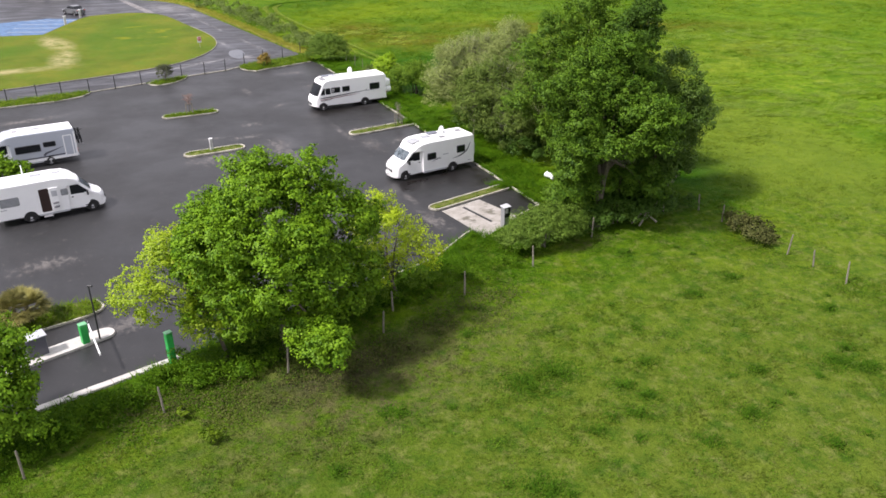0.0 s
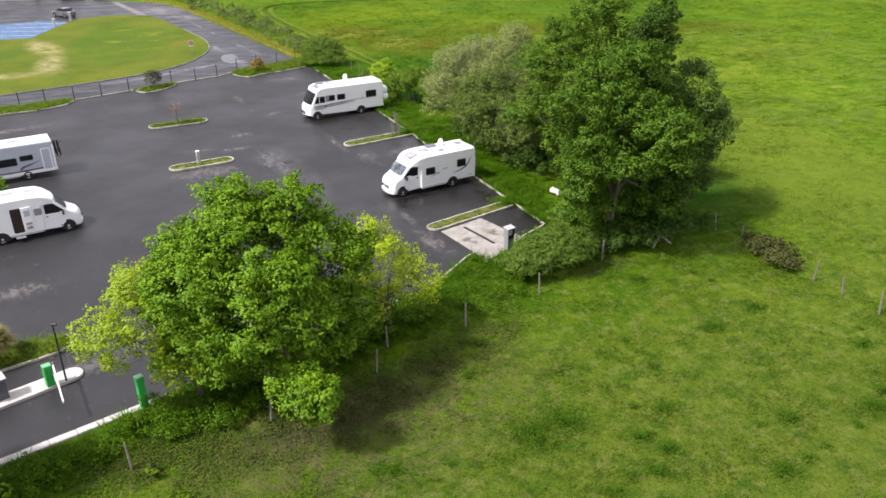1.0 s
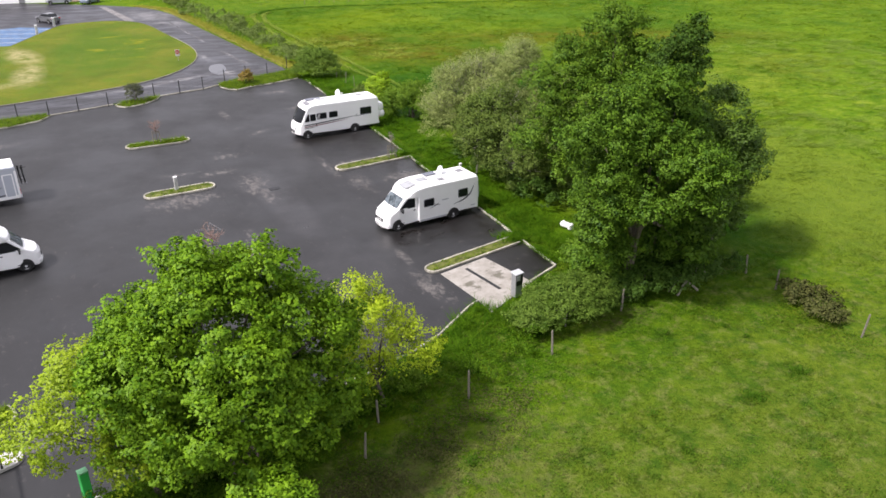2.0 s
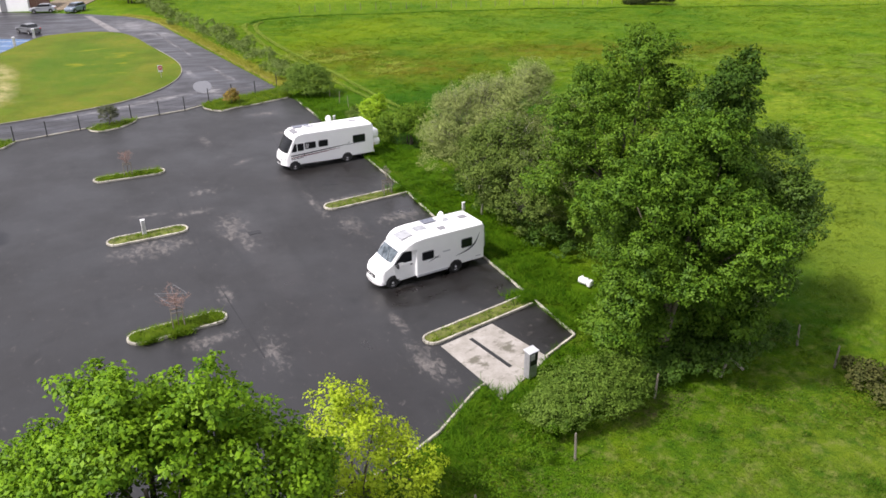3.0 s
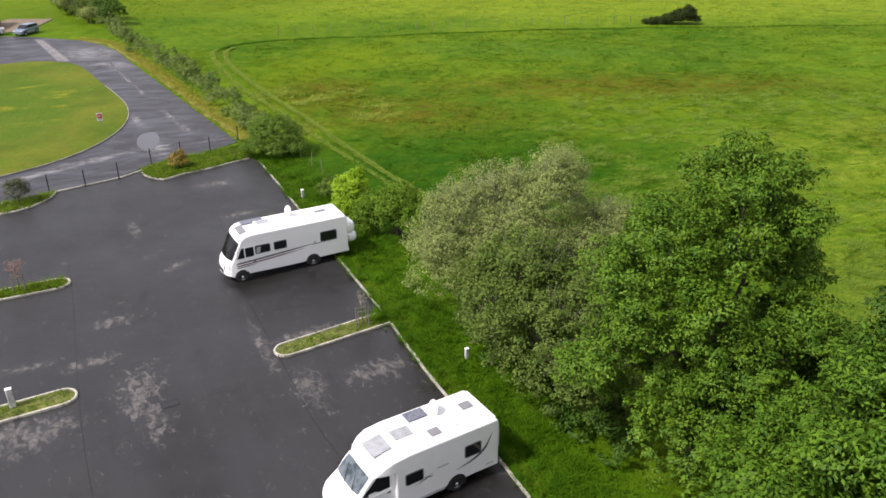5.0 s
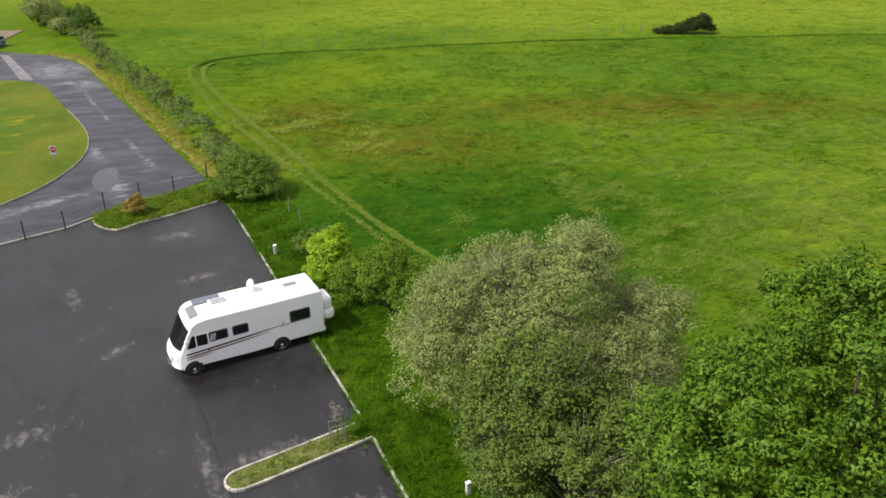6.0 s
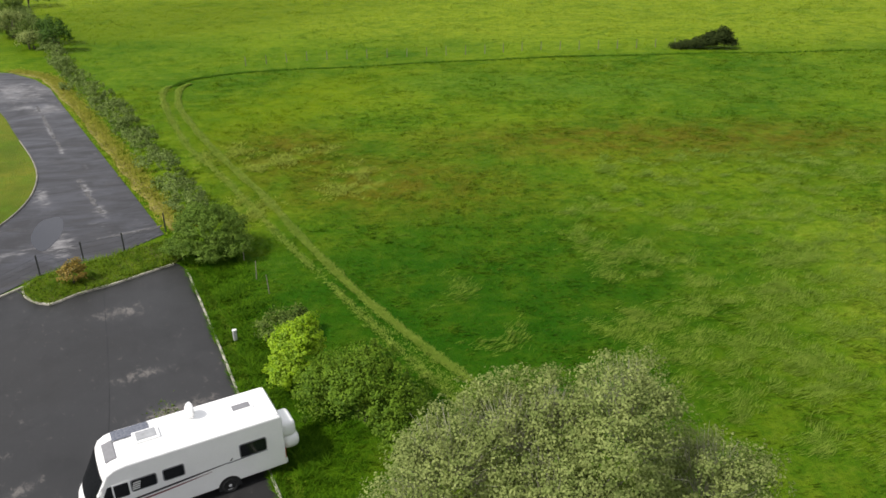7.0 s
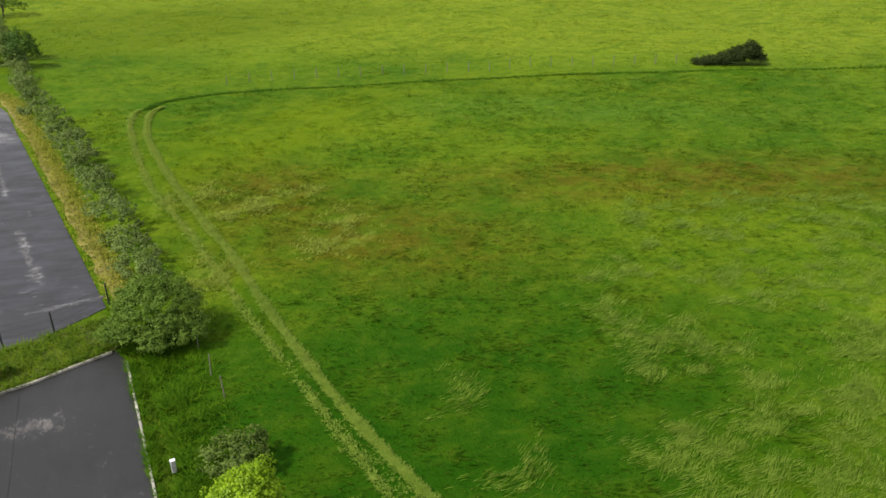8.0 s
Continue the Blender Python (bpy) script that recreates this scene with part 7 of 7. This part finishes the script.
def laid_track(line, n, spread, seed, whole=0.0, material=M_TRACK):
    """A wheel track: pale grass laid flat in an uneven, broken line."""
    rng = np.random.default_rng(seed)
    c = np.array(line)
    seg = np.r_[0, np.cumsum(np.hypot(*np.diff(c, axis=0).T))]
    u = seg[-1] * rng.uniform(0, 1, n) ** 1.6
    u = u[(np.sin(u * 0.9) * np.sin(u * 0.37 + seed) + rng.uniform(-0.2, 1.2, n)) > -whole]
    w = rng.normal(0, spread, len(u)) * (0.7 + 0.5 * np.sin(u * 0.5) ** 2)
    x, y = np.interp(u, seg, c[:, 0]) + w, np.interp(u, seg, c[:, 1]) + w * 0.3
    ob = tufts("wheel_track", x, y, height(x, y) + 0.09, 0.055, 0.042, rng, material, 5, 0.11, 3.0)
    tagged(ob, "pale wheel track of flattened grass across the meadow", "track", kind="stuff")


laid_track(TRACK_A, 4200, 0.15, 7)
laid_track(TRACK_B, 14500, 0.11, 8, 0.4)
laid_track(TRACK_A[:34], 1800, 0.13, 10, 0.0, L_SEED)
laid_track(TRACK_B[:34], 5500, 0.10, 9, 0.4, L_SEED)


def laid_swath():
    """Grass pressed flat between the two wheel tracks where they run together."""
    rng = np.random.default_rng(85)
    a, b = np.array(TRACK_A[-13:]), np.array(TRACK_B[-13:])
    t = 12 * rng.uniform(0, 1, 330) ** 0.45
    k = np.minimum(t.astype(int), 11)
    f = (t - k)[:, None]
    p, q = a[k] + (a[k + 1] - a[k]) * f, b[k] + (b[k + 1] - b[k]) * f
    m = p + (q - p) * rng.beta(0.6, 0.6, 330)[:, None]
    x, y = m[:, 0], m[:, 1]
    tagged(tufts("wheel_track", x, y, height(x, y) + 0.05, 0.05, 0.036, rng, M_TRACK, 8, 0.18, 3.0), "broad swath of pale flattened grass", "track", kind="stuff")


laid_swath()
tagged(part("verge", ribbon(smooth_line([(-20.2, 100.6), (-26.0, 108.7), (-33.0, 118.9), (-43.2, 133.5), (-51.6, 144.4), (-58, 148.4)], 6), 1.0, 0.02, None, random.Random(9)), M_MOWN), "dry yellow-brown verge along the lane", "verge", kind="structure")


def straw_verge():
    rng = np.random.default_rng(84)
    c = np.array(smooth_line([(-20.0, 100.8), (-25.7, 109.0), (-32.7, 119.2), (-42.9, 133.8), (-51.2, 144.9), (-58, 149)], 8))
    seg = np.r_[0, np.cumsum(np.hypot(*np.diff(c, axis=0).T))]
    u = rng.uniform(0, seg[-1], 5200)
    x = np.interp(u, seg, c[:, 0]) + rng.normal(0, 0.5, len(u))
    y = np.interp(u, seg, c[:, 1]) + rng.normal(0, 0.5, len(u))
    ok = ~inside(ROAD, x, y)
    ob = tufts("straw_grass", x[ok], y[ok], height(x[ok], y[ok]), 0.16, 0.08, rng, L_STRAW, 4, 0.2)
    tagged(ob, "dry straw-coloured grass along the lane", "grass", kind="stuff")


straw_verge()


def near_line(line, x, y):
    """Distance of places from a line of points."""
    best = np.full(len(x), 1e9)
    for (ax, ay), (bx, by) in zip(line, line[1:]):
        dx, dy = bx - ax, by - ay
        l = dx * dx + dy * dy or 1e-9
        t = np.clip(((x - ax) * dx + (y - ay) * dy) / l, 0, 1)
        best = np.minimum(best, np.hypot(x - ax - t * dx, y - ay - t * dy))
    return best


def scatter(rng, n, x0, x1, y0, y1):
    x, y = rng.uniform(x0, x1, n), rng.uniform(y0, y1, n)
    ok = ~inside(LOT, x, y) & ~inside(ROAD, x, y)
    return x[ok], y[ok]


def wave(x, y, s, k):
    return np.sin(x * s + 1.7 * np.sin(y * s * 0.7 + k)) * np.cos(y * s * 1.13 + 1.3 * np.sin(x * s * 0.6 + k * 2))


def feather(rng, x, y, x0, x1, y0, y1, soft):
    """True for places kept where grass thins out towards the sides of a field."""
    d = np.minimum(np.minimum(x - x0, x1 - x), np.minimum(y - y0, y1 - y)) + soft * 0.4 * wave(x, y, 0.25, 3)
    return d > soft * rng.uniform(0, 1, len(x))


def near_meadow():
    rng = np.random.default_rng(81)
    x, y = scatter(rng, 100000, -34, 50, 2, 66)
    ok = feather(rng, x, y, -34, 50, 2, 66, 14)
    x, y = x[ok], y[ok]
    ok = (near_line([(-26, 12), (-7, 29.3), (9, 44.6), (17, 49), (22, 38)], x, y) > 0.2) & (x + y > -12)
    x, y = x[ok], y[ok]
    h = 0.07 + 0.05 * wave(x, y, 0.8, 1) + 0.05 * wave(x, y, 2.3, 2) * rng.uniform(0, 1, len(x))
    h = np.clip(h * (0.5 + sward(x, y)), 0.035, 0.3)
    tagged(tufts("grass", x, y, height(x, y), h, 0.05, rng, M_BLADE, 5, 0.16, 1.9, rolls=0.35), "short uneven pasture grass", "grass", kind="stuff")
    spots = [(3.8, 28.5, 1.3), (5.3, 29.6, 1.1), (9.4, 30.4, 0.6), (8.2, 28.6, 0.7), (8.4, 26.6, 0.6), (9.1, 27.8, 0.6), (11.0, 24.8, 0.6), (13.1, 26.7, 0.7), (14.3, 27.4, 0.4), (18.2, 30.7, 0.9), (19.6, 30.3, 0.8), (19.2, 32.0, 0.6),
             (15.8, 24.8, 0.6), (8.2, 24.9, 0.4), (6.6, 25.4, 0.5), (4.1, 21.9, 1.0), (14.5, 29.9, 0.5), (7.3, 26.2, 0.4), (19.9, 35.8, 0.6), (-1.7, 26.3, 0.8), (16.0, 39.2, 0.6), (13.3, 37.1, 0.6)]
    extra = 70
    cx = np.r_[[q[0] for q in spots], rng.uniform(-4, 38, extra)]
    cy = np.r_[[q[1] for q in spots], rng.uniform(12, 44, extra)]
    r = np.r_[[q[2] for q in spots], 0.15 + 0.4 * rng.uniform(0.0, 1.0, extra) ** 2.0]
    ok = (cy < 0.93 * cx + 34) & ((cx < 20) | (cy < 40))
    cx, cy, r = cx[ok], cy[ok], r[ok]
    k = np.maximum((r * r * 300).astype(int), 20)
    own = np.repeat(np.arange(len(cx)), k)
    ox, oy = rng.normal(0, 0.75, len(own)) * r[own], rng.normal(0, 0.6, len(own)) * r[own]
    x, y = cx[own] + ox, cy[own] + oy
    high = 0.05 + 0.20 * np.exp(-(ox ** 2 + oy ** 2) / (0.4 * r[own] ** 2)) * rng.uniform(0.5, 1.0, len(own))
    tagged(tufts("grass_clumps", x, y, height(x, y), high, 0.05, rng, M_CLUMP, 6, 0.12, 0.9), "darker taller clumps of grass in the pasture", "grass", kind="stuff")


def ground_weeds():
    """Low broad-leaved weeds and leaf litter, thickest under the maple and along the field fence."""
    rng = np.random.default_rng(87)
    for name, label, line, wide, n, size, material in (
            ("leaf_litter", "trodden weeds and leaf litter under the maple", [(-12, 25.5), (-6.5, 28.6), (-2.0, 31.6), (3.0, 37.0)], 2.0, 26000, 0.085, L_LITTER),
            ("low_weeds", "low broad-leaved weeds along the field fence", [(-22, 15), (-14, 23.5), (-8, 28.8), (-1, 34.6), (6, 40.8), (13, 45.2), (19, 43), (23, 36)], 1.8, 30000, 0.085, L_BANK),
            ("pasture_weeds", "scattered clover and dock leaves in the pasture", [(-12, 20), (6, 27), (22, 33)], 9.0, 60000, 0.065, L_BANK)):
        c = np.array(smooth_line(line, 8))
        seg = np.r_[0, np.cumsum(np.hypot(*np.diff(c, axis=0).T))]
        u = rng.uniform(0, seg[-1], n)
        x = np.interp(u, seg, c[:, 0]) + rng.normal(0, wide * 0.6, n)
        y = np.interp(u, seg, c[:, 1]) + rng.normal(0, wide * 0.6, n)
        ok = (~inside(LOT, x, y)) & (near_line([(-12.2, 30.15), (-16.95, 25.95), (-26, 17.9)], x, y) > 0.5) & (lattice(x * 0.9, y * 0.9, 11) + 0.5 * lattice(x * 2.5, y * 2.5, 12) > rng.uniform(0.35, 1.1, n))
        x, y = x[ok], y[ok]
        p = np.stack([x, y, height(x, y) + rng.uniform(0.03, 0.13, len(x))], 1)
        up = np.stack([rng.normal(0, 0.4, len(x)), rng.normal(0, 0.4, len(x)), np.ones(len(x))], 1)
        v, tri, nrm = leaves(p, up, size, rng, 0.7)
        tagged(soup(name, v, tri, material, None, nrm), label, "weeds", kind="stuff")


def verge_grass():
    rng = np.random.default_rng(82)
    x, y = scatter(rng, 150000, -30, 14, 14, 100)
    d = near_line([(-26, 15), (-16.9, 25.0), (-10.8, 30.6), (-1.5, 39.2), (1.2, 42.4), (2.8, 43.6), (6.3, 48.2), (6.6, 49.8), (4.8, 53.3), (-1.0, 64.5), (-7.2, 76.5), (-16.4, 95)], x, y)
    ok = (d < rng.uniform(0.6, 3.2, len(x))) & (near_line([(-12.2, 30.15), (-16.95, 25.95), (-26, 17.9)], x, y) > 0.42)
    ok &= np.hypot(x - 7.0, y - 54.5) > 0.95
    x, y = x[ok], y[ok]
    edge = near_line(LOT[0:8], x, y) < 0.5 + 0.5 * (1 + wave(x, y, 0.5, 2)) * rng.uniform(0, 1, len(x))
    tagged(tufts("dry_verge_grass", x[edge], y[edge], -0.04, 0.12, 0.05, rng, L_ISLAND, 6, 0.14, 1.8), "short yellowish grass along the kerb", "grass", kind="stuff")
    x, y = x[~edge], y[~edge]
    h = 0.18 + 0.14 * wave(x, y, 1.1, 3) + 0.10 * wave(x, y, 2.7, 7) + 0.2 * rng.uniform(0, 1, len(x)) ** 2
    tagged(tufts("verge_grass", x, y, -0.04, np.clip(h, 0.07, 0.6), 0.05, rng, L_LUSH, 6, 0.14, 1.5), "long lush grass on the verge of the car park", "grass", kind="stuff")


def kerb_weeds():
    """Grass and moss that hang over the kerb stones."""
    rng = np.random.default_rng(86)
    c = np.array(LOT[0:8])
    seg = np.r_[0, np.cumsum(np.hypot(*np.diff(c, axis=0).T))]
    at = rng.uniform(0, seg[-1], 150)
    u = np.repeat(at, 26) + rng.normal(0, 0.22, 150 * 26)
    d = np.array([0.885, 0.465])
    off = np.abs(rng.normal(0, 0.16, len(u))) - np.repeat(rng.uniform(-0.12, 0.06, 150), 26)
    x, y = np.interp(u, seg, c[:, 0]) + d[0] * off, np.interp(u, seg, c[:, 1]) + d[1] * off
    for gx, gy in ISLAND_ENDS:
        x = np.r_[x, gx - 0.25 + rng.normal(0, 0.42, 420)]
        y = np.r_[y, gy - 0.12 + rng.normal(0, 0.36, 420)]
    u = np.r_[u, np.zeros(420 * len(ISLAND_ENDS))]
    tagged(tufts("kerb_weeds", x, y, 0.03, rng.uniform(0.14, 0.30, len(u)), 0.05, rng, L_LUSH, 4, 0.1, 1.3), "weeds hanging over the kerb stones", "weeds", kind="stuff")


def laid_wisps(rng):
    """Wind-laid grass: soft swirls of long pale blades that all fall the same way, thickest towards the open field."""
    spots = [(1.7, 86.5), (8.6, 85.0), (10.5, 85.3), (12.3, 90.8), (17.8, 93.1), (7.9, 94.1), (7.3, 87.6), (12.4, 84.3), (15.9, 84.6), (12.1, 81.7), (18.9, 89.0), (20.2, 98.2), (-0.5, 92.0)]
    n = 520
    cx, cy = rng.uniform(6, 52, n), rng.uniform(66, 118, n)
    ok = (cy > 74 - (cx - 6) * 0.2) & (lattice(cx * 0.09, cy * 0.09, 7) + (cx - 22) * 0.012 + 0.25 * (np.hypot((cx - 15) / 9, (cy - 85) / 7) < 1) > 0.50)
    cx, cy = np.r_[cx[ok], [q[0] for q in spots]], np.r_[cy[ok], [q[1] for q in spots]]
    r = np.r_[rng.uniform(0.35, 1.1, ok.sum()), np.full(len(spots), 1.15)]
    k = (70 * r * r + 30).astype(int)
    own = np.repeat(np.arange(len(cx)), k)
    way = 0.55 + 0.9 * np.sin(cx * 0.21) * np.cos(cy * 0.17) + rng.normal(0, 0.35, len(cx))
    a, b = rng.normal(0, 0.8, len(own)) * r[own], rng.normal(0, 0.42, len(own)) * r[own]
    b += 0.35 * a * a / r[own]
    w = way[own]
    x, y = cx[own] + a * np.cos(w) - b * np.sin(w), cy[own] + a * np.sin(w) + b * np.cos(w)
    ok = near_line([(10, 45), (9, 58), (4, 71)], x, y) > 7
    x, y, w, a = x[ok], y[ok], w[ok], (a / r[own])[ok]
    px = np.repeat([-17.8, -17.0, -16.1, -16.6, -16.0, -10.4, -7.9, -22.8, -13.2, -9.6, -15.2, -20.6], 240)
    py = np.repeat([114.0, 112.6, 116.0, 104.6, 103.4, 108.3, 109.4, 115.2, 117.5, 112.5, 114.6, 117.6], 240)
    px, py = px + rng.normal(0, 0.8, len(px)), py + rng.normal(0, 1.3, len(px))
    ok2 = lattice(px * 0.9, py * 0.7, 21) + 0.4 * lattice(px * 2.2, py * 2.0, 22) > 0.72
    tagged(tufts("seeding_grass", px[ok2], py[ok2], height(px[ok2], py[ok2]), 0.20, 0.05, rng, L_SEED, 5, 0.22, 1.5, (0.5, -0.2)), "patches of tall pale seeding grass", "grass", kind="stuff")
    for side in (-1, 1):
        pick = np.sign(a) == side
        turn = float(np.mean(w)) + 0.35 * side
        tagged(tufts("laid_grass", x[pick], y[pick], height(x[pick], y[pick]) + 0.07, 0.10, 0.026, rng, L_LAID, 4, 0.16, 1.2, (4.2 * math.cos(turn), 4.2 * math.sin(turn)), 0.9), "pale long grass laid over by the wind", "grass", kind="stuff")


def far_meadow():
    rng = np.random.default_rng(83)
    x, y = scatter(rng, 90000, -40, 94, 56, 165)
    ok = (near_line(TRACK_A, x, y) > 0.2) & (near_line(TRACK_B, x, y) > 0.34) & (0.55 * (x + 19.4) + 0.83 * (y - 101.5) * 0.66 > -14)
    ok &= (x > -17 + (94 - y) * 0.51) | (y > 97)
    ok &= y < np.interp(x, [q[0] for q in FURROW], [q[1] for q in FURROW])
    ok &= near_line([(-19.4, 101.5), (-30.8, 119.3), (-53.5, 151.5)], x, y) > 1.0
    ok &= feather(rng, x, y, -60, 95, 54, 190, 16)
    x, y = x[ok], y[ok]
    h = 0.20 + 0.10 * wave(x, y, 0.45, 4) + 0.08 * wave(x, y, 1.3, 5)
    h = np.clip(h * rng.uniform(0.7, 1.3, len(x)) * (0.3 + 1.4 * sward(x, y)), 0.06, 0.7)
    tagged(tufts("meadow_grass", x, y, height(x, y), h * 0.42, 0.10, rng, M_BLADE, 4, 0.28, 2.0, (2.0, -0.8), 0.9), "long wind-bent meadow grass", "grass", kind="stuff")
    laid_wisps(rng)
    x, y = scatter(rng, 60000, -110, 130, 143, 270)
    ok = (y > np.interp(x, [q[0] for q in FURROW], [q[1] for q in FURROW])) & (near_line([(-48.5, 146.5), (-64.0, 168.0), (-84, 198)], x, y) > 2.5) & feather(rng, x, y, -115, 140, 130, 275, 30) & (x > -58 - (y - 151) * 0.65)
    x, y = x[ok], y[ok]
    tagged(tufts("meadow_grass", x, y, height(x, y), 0.08 + 0.03 * wave(x, y, 0.3, 6), 0.2, rng, M_BLADE, 3, 0.5, 2.6, (2.8, -1.0), 0.5), "rough grass of the field past the furrow", "grass", kind="stuff")
    f = np.array(FURROW)
    t = rng.uniform(0, len(f) - 1, 3000)
    i = t.astype(int)
    q = f[i] + (f[np.minimum(i + 1, len(f) - 1)] - f[i]) * (t - i)[:, None] + rng.normal(0, 0.2, (3000, 2))
    tagged(tufts("furrow_grass", q[:, 0], q[:, 1], height(q[:, 0], q[:, 1]), 0.16, 0.10, rng, M_CLUMP, 4, 0.15), "dark line of taller grass along the far meadow edge", "grass", kind="stuff")


near_meadow()
ground_weeds()
verge_grass()
kerb_weeds()
far_meadow()
